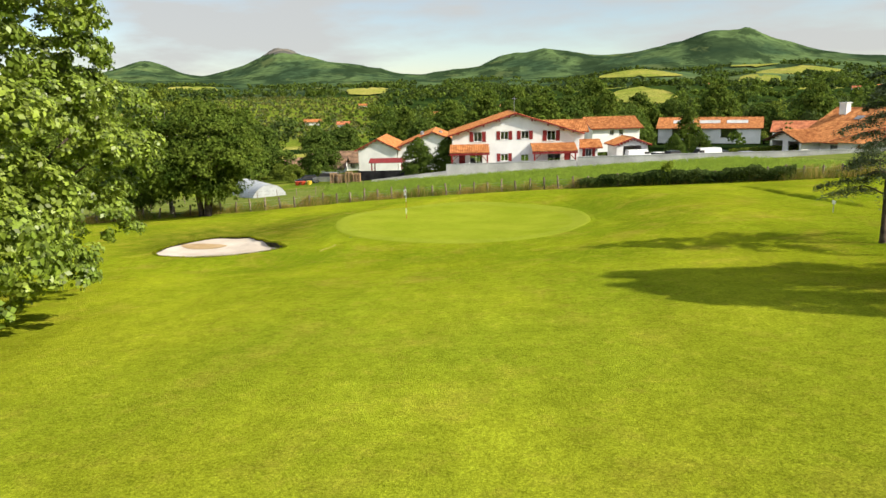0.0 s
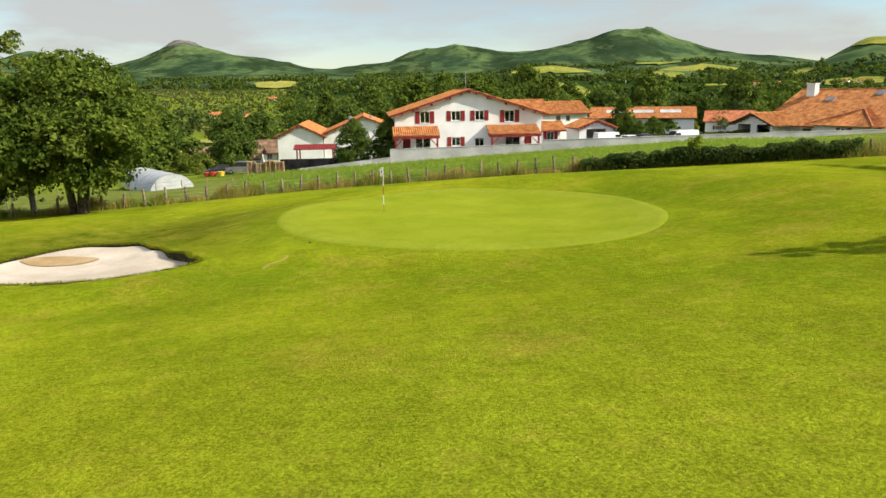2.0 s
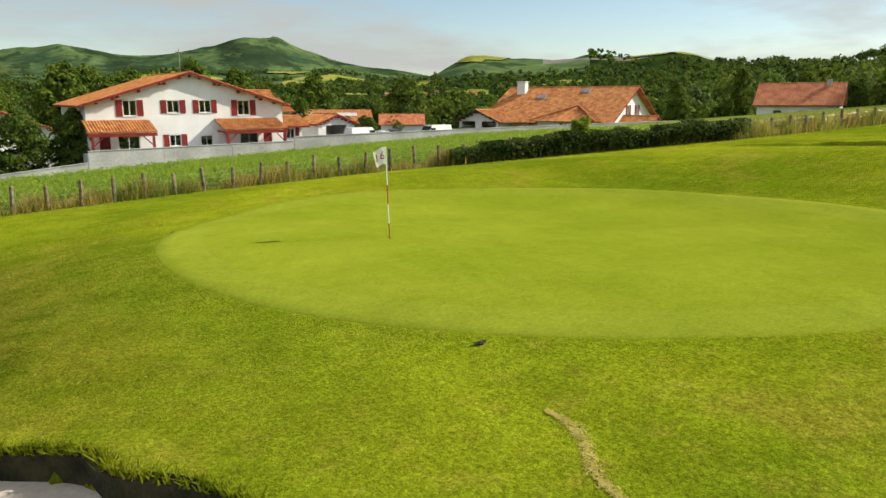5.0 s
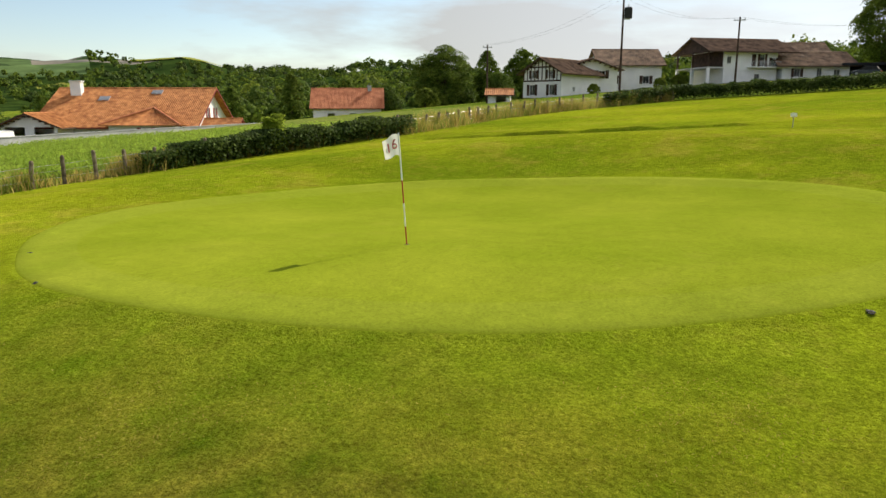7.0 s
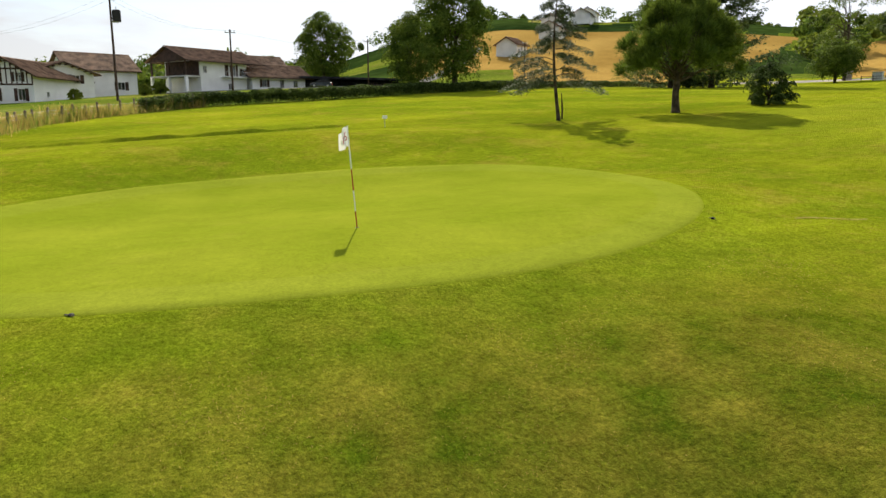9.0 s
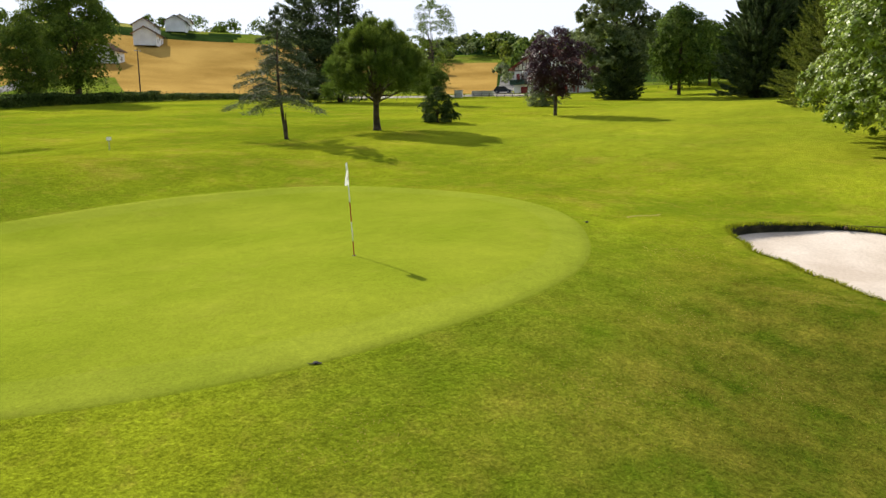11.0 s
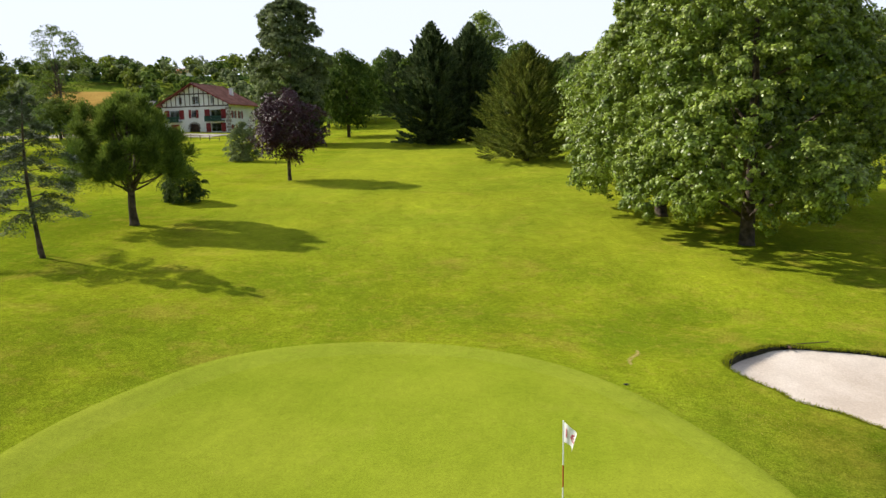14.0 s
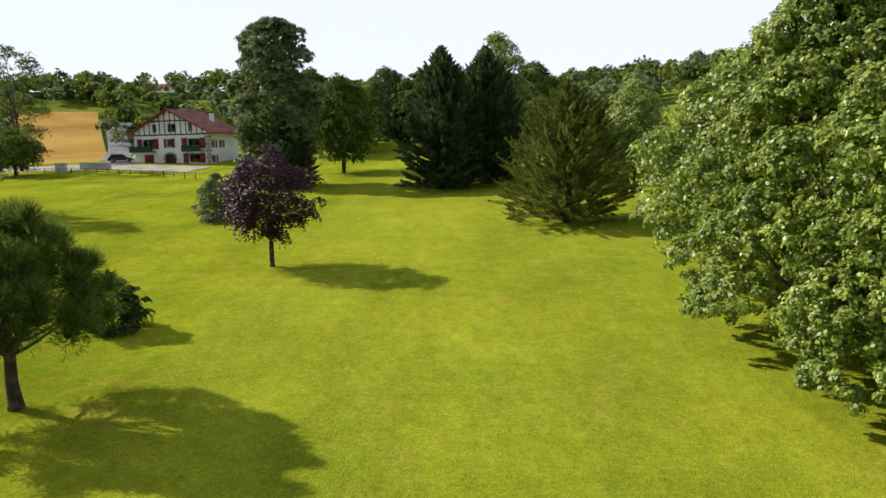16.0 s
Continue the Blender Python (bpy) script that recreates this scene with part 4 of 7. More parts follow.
# ---- hedges ----
def hedge(name, line, height, wide, n, leaf, material, label, lump=0.35, back=0.0):
    rng = np.random.default_rng(len(name) + n)
    x, y, s = strip(rng, line, n, wide, back)
    top = height * (0.80 + lump * (0.6 * lattice(s, 7.0 + 0 * s, 3.1) + 0.5 * lattice(s, 3.0 + 0 * s, 1.2)) + 0.10 * lattice(s, 1.0 + 0 * s, 0.35))
    z = top * np.sqrt(rng.uniform(0, 1, n))
    pts = np.stack([x, y, land(x, y) + z], 1)
    face_ = np.stack([rng.normal(0, 0.7, n), rng.normal(0, 0.7, n) - 0.2, 0.4 + z / height], 1)
    ob = empty(name, pose(0, 0, 0), label, "hedge")
    for px, py, _ in along(line, 2.2, 0.3):
        part("stem", Shape().tube([(px, py, lie(px, py) - 0.1), (px + 0.08, py + 0.05, lie(px, py) + height * 0.6)], [0.03, 0.012], 5), BARK, ob)
    f = new("foliage", quads("foliage", leaves(rng, pts, face_, leaf, leaf * 0.6), material))
    f.parent = ob
    return ob


hedge("bramble_hedge", [(13.0, 69.8), (20, 66.9), (30.5, 62.3)], 1.4, 0.50, 30000, 0.17, LEAF_HEDGE, "uneven dark bramble hedge along the fence", 0.3)
hedge("clipped_hedge", [(52.3, 50.8), (57.5, 45.2), (61, 30), (68.4, 16.2), (76.4, -4)], 1.6, 0.45, 60000, 0.2, LEAF_HEDGE, "dark boundary hedge beside the fairway", 0.12)
hedge("low_hedge", [(76.4, -4), (84, -20), (92, -38), (94, -60)], 1.3, 0.45, 22000, 0.22, LEAF_HEDGE, "low dark hedge below the wheat field", 0.12)
hedge("sapling", [(20.2, 66.9), (21.0, 66.5)], 2.7, 0.32, 2600, 0.2, LEAF_LIME, "pale lime-green young bush standing above the hedge", 0.1)
hedge("garden_hedge", [(50, 130), (62, 126.5)], 1.6, 0.5, 6000, 0.25, LEAF_LIGHT, "clipped garden hedge behind the parked cars", 0.1)

# ---- blades of the rough along the camera's low stretch ----
rng = np.random.default_rng(19)
n = 900000
bx, by = rng.uniform(-22, 4, n), rng.uniform(26, 70, n)
ga = np.arctan2(by - GREEN_AT[1], bx - GREEN_AT[0])
ok = np.hypot(bx - GREEN_AT[0], by - GREEN_AT[1]) > green_edge(ga) * 1.16
ba = np.arctan2(by - BUNKER[1], bx - BUNKER[0])
ok &= np.hypot(bx - BUNKER[0], by - BUNKER[1]) > bunker_edge(ba) * 1.03
near = np.min([np.hypot(bx - px, by - py) for px, py in [(-8, 40), (-9.5, 44), (-10.5, 48), (-11.5, 52), (-11, 56), (-8, 59)]], 0)
ok &= rng.uniform(0, 1, n) < np.exp(-((near / 5.0) ** 2)) * (0.62 + 0.38 * ripple(bx * 9, by * 9, 8))
root = np.stack([bx, by, land(bx, by) - 0.005], 1)[ok]
kind = ripple(root[:, 0], root[:, 1], 1.1) + rng.normal(0, 0.5, len(root)) > 0.75
tagged(new("turf_blades", quads("turf_blades", blades(rng, root[~kind], 0.022, 0.007, 0.9), BLADE)), "short green grass blades beside the putting green", "grass", kind="stuff")
tagged(new("dry_blades", quads("dry_blades", blades(rng, root[kind], 0.022, 0.007, 0.9), STRAW)), "dry straw-coloured blades in the turf", "grass", kind="stuff")

n = 1100
t = rng.uniform(0, 1, n)
wx, wy = -6.22 - 0.55 * t + 0.10 * np.sin(6 * t) + rng.normal(0, 0.028, n) * (0.6 + np.sin(math.pi * t)), 40.75 - 1.6 * t + rng.normal(0, 0.03, n)
flat_ = np.stack([wx, wy, land(wx, wy) + 0.014], 1)
tagged(new("dry_streak", quads("dry_streak", leaves(rng, flat_, np.tile([0, 0, 3.0], (n, 1)), 0.05, 0.010), DRY)), "narrow broken streak of dry grass in the turf", "grass", kind="stuff")

# ---- trees ----
def unit(v):
    return v / (np.linalg.norm(v, axis=-1, keepdims=True) + 1e-9)


def limb(name, start, end, r0, r1, sag, bark, parent, rng):
    a, b = np.array(start, float), np.array(end, float)
    pts = []
    for k in range(6):
        t = k / 5
        p = a + (b - a) * t + np.array([0, 0, sag * math.sin(math.pi * t)]) + (rng.normal(0, 0.06, 3) * np.linalg.norm(b - a) * 0.3 if 0 < k < 5 else 0)
        pts.append(tuple(p))
    part(name, Shape().tube(pts, [r0 + (r1 - r0) * k / 5 for k in range(6)], 6), bark, parent, smooth=True)


def broadleaf(name, seed, height, radius, bole, trunk_r, clumps, per, leaf, material, bark, label, category="tree", flat=1.0, limbs=8, lean=(0, 0), sparse=0.0, round_=0.75, forks=1, skirt=0.0, profile=None, puff=1.0):
    """A spreading tree: bole, limbs and a crown of leafy, drooping pads with gaps between them."""
    rng = np.random.default_rng(seed)
    ob = empty(name, pose(0, 0, 0), label, category)
    if profile is None:
        profile = (0.80, 0.96, 1.0, 0.86, 0.60, 0.16) if skirt > 0.75 else (0.42, 0.80, 1.0, 0.94, 0.68, 0.18)
    clumps, per = int(clumps * 1.7), int(per * 0.72)
    t = rng.uniform(0, 1, clumps * 5)
    shape = np.interp(t, (0, 0.14, 0.32, 0.58, 0.82, 1.0), profile)
    pick = rng.uniform(0, 1, clumps * 5) < shape
    t, shape = t[pick][:clumps], shape[pick][:clumps]
    clumps = len(t)
    ang = rng.uniform(0, 2 * math.pi, clumps)
    far = rng.uniform(0.30, 1.0, clumps) ** 0.5
    wob = 1 + 0.13 * np.sin(3 * ang + 5 * t + seed) + 0.09 * np.sin(7 * ang - 9 * t + 2 * seed) + rng.normal(0, 0.05, clumps)
    size = radius * rng.uniform(0.12, 0.25, clumps) * (1 - 0.3 * sparse) * (1.15 if clumps < 210 else 0.92) * puff
    reach = np.maximum(0.05, radius * shape * far * wob - size * 0.55)
    out = np.stack([np.cos(ang), np.sin(ang), 0 * ang], 1)
    c = out * reach[:, None] + np.array([lean[0], lean[1], 0])
    c[:, 2] = bole + np.clip(t, 0.03, 0.97) * (height - bole)
    u = out
    at, nrm = [], []
    for k in range(clumps):
        m = int(per * rng.uniform(0.6, 1.4))
        up_ = unit(out[k] * (0.12 + 0.30 * far[k]) * (1.2 - t[k]) + np.array([0, 0, 0.9]) + rng.normal(0, 0.18, 3))
        e1 = unit(np.cross(up_, np.array([0.3, 0.9, 0.1])))
        e2 = np.cross(up_, e1)
        r, w = np.sqrt(rng.uniform(0, 1, m)), rng.uniform(0, 2 * math.pi, m)
        r = r * (1 + 0.22 * np.sin(3 * w + k) + 0.15 * np.sin(5 * w + 2 * k))
        dome = (0.62 * (1 - r * r) - 0.22 * r * r) * round_ * flat
        deep = np.where(rng.uniform(0, 1, m) < 0.3, rng.uniform(-0.75, 0.0, m) * (1.1 - np.clip(r, 0, 1)), rng.normal(0, 0.07, m))
        q = c[k] + size[k] * (e1 * (r * np.cos(w))[:, None] + e2 * (r * np.sin(w))[:, None] + up_ * (dome + deep)[:, None])
        at.append(q)
        nrm.append(up_ * 0.8 + (e1 * np.cos(w)[:, None] + e2 * np.sin(w)[:, None]) * (0.9 * r)[:, None] + out[k] * 0.2)
    at, nrm = np.concatenate(at), np.concatenate(nrm)
    at[:, 2] = np.maximum(at[:, 2], 0.04 + 0.1 * rng.uniform(0, 1, len(at)))
    for f in range(forks):
        off = np.array([math.cos(f * 2.4 + seed), math.sin(f * 2.4 + seed), 0]) * (0.5 * trunk_r * 2 if forks > 1 else 0)
        top = np.array([lean[0] * 0.8, lean[1] * 0.8, bole + (height - bole) * 0.55]) + off * 3.5
        pts = [(off[0], off[1], -0.25), (off[0], off[1], 0.15)] + [tuple(off * (1 - t) + (top - off * 0) * np.array([t, t, 0]) * (1 if t else 1) + np.array([0.06 * math.sin(4 * t + seed), 0.06 * math.cos(5 * t), top[2] * t])) for t in (0.25, 0.5, 0.75, 1.0)]
        k = 0.75 if forks > 1 else 1.0
        part("trunk", Shape().tube(pts, [trunk_r * 1.5 * k, trunk_r * 1.12 * k, trunk_r * k, trunk_r * 0.82 * k, trunk_r * 0.55 * k, trunk_r * 0.2 * k], 10), bark, ob, smooth=True)
    order = np.argsort(-size)[:limbs]
    for k in order:
        h = bole * 0.85 + rng.uniform(0, 0.35) * (height - bole)
        limb("limb", (lean[0] * 0.4, lean[1] * 0.4, h), c[k], trunk_r * 0.42, trunk_r * 0.08, 0.1 * radius, bark, ob, rng)
    crown = new("crown", quads("crown", leaves(rng, at, nrm, leaf, leaf * 0.62, 0.1), material))
    crown.parent = ob
    return ob


def spread_tree(name, seed, height, radius, bole, trunk_r, pads, tufts, per, leaf, material, bark, label, category="tree", profile=(0.55, 0.9, 1.0, 0.9, 0.62, 0.2), lean=(0, 0), tuft=0.42, flat=0.55, limbs=14, hollow=0.45, wide=0.27):
    """A large broadleaf: layered boughs, each a drooping pad of leafy tufts, with dark gaps between them."""
    rng = np.random.default_rng(seed)
    ob = empty(name, pose(0, 0, 0), label, category)
    t = (np.arange(pads) + rng.uniform(0, 1, pads)) / pads
    t = t ** 0.9
    ang = np.arange(pads) * 2.399 + rng.normal(0, 0.45, pads)
    shape = np.interp(t, (0, 0.14, 0.32, 0.58, 0.82, 1.0), profile)
    big = radius * wide * rng.uniform(0.72, 1.25, pads) * (0.55 + 0.45 * shape)
    wob = 1 + 0.10 * np.sin(3 * ang + 4 * t + seed) + rng.normal(0, 0.08, pads)
    reach = np.maximum(0.0, radius * shape * wob * rng.uniform(hollow, 1.0, pads) ** 0.35 - big * 0.75)
    out = np.stack([np.cos(ang), np.sin(ang), 0 * ang], 1)
    c = out * reach[:, None] + np.array([lean[0], lean[1], 0])
    c[:, 2] = bole + (height - bole) * np.clip(t, 0.05, 0.95)
    at, nrm = [], []
    for k in range(pads):
        m = int(tufts * rng.uniform(0.7, 1.3) * (0.5 + 0.5 * (big[k] / (radius * wide)) ** 2))
        d = unit(rng.normal(0, 1, (m, 3)) + out[k] * 0.55 + np.array([0, 0, 0.45]))
        core = c[k] + d * big[k] * rng.uniform(0.72, 1.08, (m, 1)) * np.array([1, 1, flat])
        core[:, 2] -= 0.22 * np.maximum(0, np.sum((core - c[k])[:, :2] * out[k, :2], 1))
        for q, dd in zip(core, d):
            j = max(8, int(per * rng.uniform(0.6, 1.4)))
            v = unit(rng.normal(0, 1, (j, 3)) + dd * 0.9 + np.array([0, 0, 0.35]))
            at.append(q + v * tuft * rng.uniform(0.35, 1.1, (j, 1)) * np.array([1, 1, 0.8]))
            nrm.append(v + dd * 0.5 + np.array([0, 0, 0.3]))
    at, nrm = np.concatenate(at), np.concatenate(nrm)
    at[:, 2] = np.maximum(at[:, 2], 0.3)
    crown = new("crown", quads("crown", leaves(rng, at, nrm, leaf, leaf * 0.7, 0.12, 0.42), material))
    crown.parent = ob
    top = np.array([lean[0], lean[1], bole + (height - bole) * 0.85])
    pts = [(0, 0, -0.3), (0, 0, 0.12)] + [(top[0] * q + 0.12 * math.sin(5 * q + seed), top[1] * q + 0.12 * math.cos(4 * q + seed), top[2] * q) for q in (0.12, 0.3, 0.55, 0.8, 1.0)]
    part("trunk", Shape().tube(pts, [trunk_r * q for q in (1.7, 1.25, 1.05, 0.9, 0.62, 0.35, 0.1)], 12), bark, ob, smooth=True)
    for k in np.argsort(-reach)[:limbs]:
        h = max(bole * 0.8, c[k][2] - reach[k] * rng.uniform(0.35, 0.8))
        limb("limb", (lean[0] * 0.4, lean[1] * 0.4, h), c[k], trunk_r * 0.36, trunk_r * 0.07, 0.05 * radius, bark, ob, rng)
    return ob


def plume_tree(name, seed, height, radius, trunk_r, plumes, per, leaf, material, bark, label, category="conifer", envelope=(0.78, 1.0, 0.95, 0.72, 0.42, 0.05), rise=0.9, long=2.6, fat=0.34, ragged=0.12):
    """A dense evergreen reaching the ground: upswept pointed sprays whose tips make the outline."""
    rng = np.random.default_rng(seed)
    ob = empty(name, pose(0, 0, 0), label, category)
    at, way, nrm = [], [], []
    for k in range(plumes):
        t = ((k + rng.uniform(0, 1)) / plumes) ** 0.85
        a = k * 2.399 + rng.normal(0, 0.3)
        r = radius * np.interp(t, (0, 0.16, 0.4, 0.65, 0.85, 1.0), envelope) * (1 + ragged * rng.normal()) * (1 + 0.08 * math.sin(3 * a + seed))
        r = max(r, 0.05) * (rng.uniform(0.15, 0.5) if k % 3 == 0 else rng.uniform(0.5, 0.88) if k % 3 == 1 else 1.0)
        tip = np.array([math.cos(a) * r, math.sin(a) * r, 0.35 + t * (height - 0.35)])
        up = rise * (0.12 + 1.25 * t) * rng.uniform(0.7, 1.3)
        d = unit(np.array([math.cos(a), math.sin(a), up]) + rng.normal(0, 0.12, 3))
        ln = long * rng.uniform(0.7, 1.2) * (1 - 0.45 * t)
        m = int(per * rng.uniform(0.7, 1.3) * (1 - 0.3 * t))
        q = rng.uniform(0, 1, m) ** 0.8
        side = unit(np.cross(d, rng.normal(0, 1, (m, 3))))
        thick = fat * ln * 0.5 * (1 - q) ** 0.75 * (0.3 + 0.7 * np.minimum(1, q * 4)) + 0.02
        p = tip - d * ((1 - q) * ln)[:, None] + side * (thick * rng.uniform(0.5, 1.05, m))[:, None]
        at.append(p)
        way.append(d + side * 0.35 + rng.normal(0, 0.14, (m, 3)))
        nrm.append(side + np.array([0, 0, 0.5]))
    at, way, nrm = np.concatenate(at), unit(np.concatenate(way)), np.concatenate(nrm)
    at[:, 2] = np.maximum(at[:, 2], 0.06)
    w = unit(np.cross(way, nrm))
    size = leaf * rng.uniform(0.6, 1.35, (len(at), 1))
    crown = new("crown", quads("crown", np.stack([at - way * size * 0.5, at + w * size * 0.2, at + way * size * 0.5, at - w * size * 0.2], 1), material))
    crown.parent = ob
    part("trunk", Shape().tube([(0, 0, -0.2), (0, 0, 0.3), (0.05, 0, height * 0.5), (0, 0, height * 0.94)], [trunk_r * 1.4, trunk_r, trunk_r * 0.6, 0.02], 8), bark, ob, smooth=True)
    for k in range(10):
        a = k * 2.4
        limb("limb", (0, 0, height * (0.06 + 0.06 * k)), (math.cos(a) * radius * 0.6, math.sin(a) * radius * 0.6, height * (0.16 + 0.06 * k)), trunk_r * 0.3, 0.02, 0.0, bark, ob, rng)
    return ob


def conifer(name, seed, height, radius, bole, trunk_r, whorls, per, leaf, material, bark, label, category="conifer", power=0.8, rise=0.25, ragged=0.2, thick=0.35, tops=1):
    """A pointed tree of sweeping sprays."""
    rng = np.random.default_rng(seed)
    ob = empty(name, pose(0, 0, 0), label, category)
    at, nrm = [], []
    for tp in range(tops):
        off = np.array([math.cos(tp * 2.6 + seed), math.sin(tp * 2.6 + seed), 0]) * radius * (0.38 if tops > 1 else 0)
        hh, rad = height * (1 - 0.16 * tp), radius * (0.78 if tops > 1 else 1)
        for k in range(whorls):
            t = ((k + rng.uniform(0, 0.8)) / whorls)
            z0 = bole + (hh - bole) * t
            reach = rad * (1 - t) ** power * (1 + ragged * rng.normal()) + 0.15 + 0.10 * rad * (t < 0.1)
            a = rng.uniform(0, 2 * math.pi)
            m = max(12, int(per * (0.35 + 0.65 * (1 - t))))
            s = rng.uniform(0.15, 1.0, m) ** 0.7
            spread_ = rng.normal(0, 0.23, m) * (0.35 + s * 0.65)
            x, y = np.cos(a + spread_) * reach * s, np.sin(a + spread_) * reach * s
            z = z0 + rise * reach * s * s + rng.normal(0, thick * 0.3 * (1 - 0.4 * t), m) - 0.06 * reach
            at.append(np.stack([x, y, z], 1) + off)
            nrm.append(np.stack([np.cos(a) * 0.35 + 0 * x, np.sin(a) * 0.35 + 0 * x, 1 + 0 * x], 1))
        part("trunk", Shape().tube([(off[0] * 0.3, off[1] * 0.3, -0.2), (off[0] * 0.5, off[1] * 0.5, 0.3), (off[0], off[1], hh * 0.5), (off[0], off[1], hh * 0.96)], [trunk_r * 1.4, trunk_r, trunk_r * 0.6, 0.02], 8), bark, ob, smooth=True)
    at, nrm = np.concatenate(at), np.concatenate(nrm)
    crown = new("crown", quads("crown", leaves(rng, at, nrm, leaf, leaf * 0.38, 0.15), material))
    crown.parent = ob
    return ob


def cedar_tree():
    """A thin young cedar: bent bole, level drooping boughs with flat sprays."""
    rng = np.random.default_rng(77)
    ob = empty("cedar_tree", pose(0, 0, 0), "thin young cedar with sparse drooping boughs", "cedar")
    bend = lambda z: np.array([0.50 * math.sin(z / 3.4) - 0.08 * z * 0.2, -0.15 * math.sin(z / 2.5), z])
    part("trunk", Shape().tube([tuple(bend(z)) for z in (-0.2, 0.2, 1, 2, 3, 4.2, 5.4, 6.6, 7.8)], [0.17, 0.125, 0.105, 0.095, 0.085, 0.07, 0.055, 0.035, 0.012], 9), BARK, ob, smooth=True)
    at, nrm = [], []
    for k in range(38):
        t = (k + 0.5) / 38
        z0 = 1.9 + 5.9 * t
        a = k * 2.39 + rng.normal(0, 0.3)
        reach = (3.3 * (1 - t) ** 0.9 + 0.35) * rng.uniform(0.55, 1.12)
        p0 = bend(z0)
        d = np.array([math.cos(a), math.sin(a), 0])
        tip = p0 + d * reach + np.array([0, 0, -0.10 * reach + 0.1])
        if k % 2 == 0 and t < 0.8:
            limb("bough", p0, tip, 0.035 * (1 - 0.6 * t), 0.008, 0.10 * reach, BARK, ob, rng)
        m = int(560 * (0.25 + reach / 3.3))
        s = rng.uniform(0.25, 1.05, m)
        side = rng.normal(0, 0.27, m) * reach * 0.5 * np.sin(np.clip(s, 0, 1) * 2.4)
        q = p0 + d * (reach * s)[:, None] + np.array([-d[1], d[0], 0]) * side[:, None]
        q[:, 2] += 0.10 * reach * np.sin(math.pi * np.clip(s, 0, 1)) - 0.12 * reach * s - np.abs(side) * 0.22 + rng.normal(0, 0.085, m)
        at.append(q)
        nrm.append(np.tile([0, 0, 1.0], (m, 1)))
    at, nrm = np.concatenate(at), np.concatenate(nrm)
    crown = new("crown", quads("crown", leaves(rng, at, nrm * 1.5, 0.17, 0.045, 0.2), LEAF_CEDAR))
    crown.parent = ob
    return ob


def pine_tree():
    """A round-headed pine: tufts of long needles at the ends of bare upswept limbs."""
    rng = np.random.default_rng(31)
    ob = empty("pine_tree", pose(0, 0, 0), "round-headed pine with upswept limbs and dense needles", "pine")
    part("trunk", Shape().tube([(0, 0, -0.2), (0, 0, 0.2), (0.06, 0, 1.0), (0.02, 0.05, 2.0), (0.05, 0, 3.4), (0, 0, 6.2)], [0.36, 0.27, 0.22, 0.20, 0.14, 0.04], 10), BARK, ob, smooth=True)
    at, nrm = [], []
    for k in range(165):
        u = unit(rng.normal(0, 1, 3))
        u[2] = abs(u[2]) * 1.25 - 0.66
        far = rng.uniform(0.35, 1.0) ** 0.5 * (1 + 0.12 * math.sin(4 * math.atan2(u[1], u[0]) + 3 * u[2]))
        c = u * far * np.array([3.55, 3.55, 3.9]) + np.array([0, 0, 4.75])
        if c[2] < 1.35 + 0.35 * math.sin(3 * math.atan2(u[1], u[0])) + 0.25 * rng.normal():
            continue
        if k % 5 == 0:
            limb("limb", (0, 0, 1.7 + rng.uniform(0, 1.6)), c, 0.075, 0.015, -0.15, BARK, ob, rng)
        m = 640
        d = unit(rng.normal(0, 0.8, (m, 3)) + np.array([0, 0, 1.25]) + u * 0.4)
        at.append(c + d * rng.uniform(0.05, 0.66, (m, 1)) * np.array([1, 1, 1.2]))
        nrm.append(d)
    at, nrm = np.concatenate(at), np.concatenate(nrm)
    n = len(at)
    side = unit(np.cross(nrm, rng.normal(0, 1, (n, 3)))) * 0.017
    ln = rng.uniform(0.14, 0.28, (n, 1))
    crown = new("crown", quads("crown", np.stack([at - side, at + side, at + nrm * ln + side * 0.3, at + nrm * ln - side * 0.3], 1), LEAF_PINE))
    crown.parent = ob
    return ob


def plant(ob, x, y, turn=0.0, size=1.0, sink=0.0, tall=1.0):
    ob.matrix_world = pose(x, y, lie(x, y) - sink, 0, 0, turn) @ Matrix.Diagonal((size, size, size * tall, 1))
    return ob


def again(ob, x, y, turn, size=1.0, label="", tall=1.0):
    c = copy_thing(ob, pose(x, y, lie(x, y), 0, 0, turn))
    c.scale = (size, size, size * tall)
    if label:
        c["label"] = label
    return c


# beside the fairway
plant(cedar_tree(), 18.98, 29.56, 95)
plant(pine_tree(), 18.55, 20.68, 20)
plane = spread_tree("plane_tree", 3, 18.8, 7.6, 1.7, 0.34, 110, 44, 48, 0.19, LEAF_PLANE, BARK, "tall spreading broadleaf tree with silvery green leaves", profile=(0.72, 1.0, 1.0, 0.88, 0.58, 0.12), tuft=0.36)
belt = broadleaf("belt_tree", 4, 15.5, 6.6, 2.4, 0.36, 110, 260, 0.34, LEAF_PLANE, BARK, "broadleaf tree in the belt beside the fairway", puff=1.3, limbs=6, skirt=0.9)
plant(plane, -16.9, 23.2, 0, 0.98)
second = plant(spread_tree("plane_tree", 8, 18.5, 7.5, 1.6, 0.33, 104, 44, 48, 0.19, LEAF_PLANE, BARK, "large broadleaf tree with dense light green leaves", profile=(0.82, 1.0, 0.86, 0.58, 0.32, 0.07), tuft=0.36), -14.6, 14.6, 60)
plant(belt, -24.9, 9.8, 140, 1.1)
again(belt, -16.5, 0.5, 210, 0.92, "leafy broadleaf tree behind the first pair")
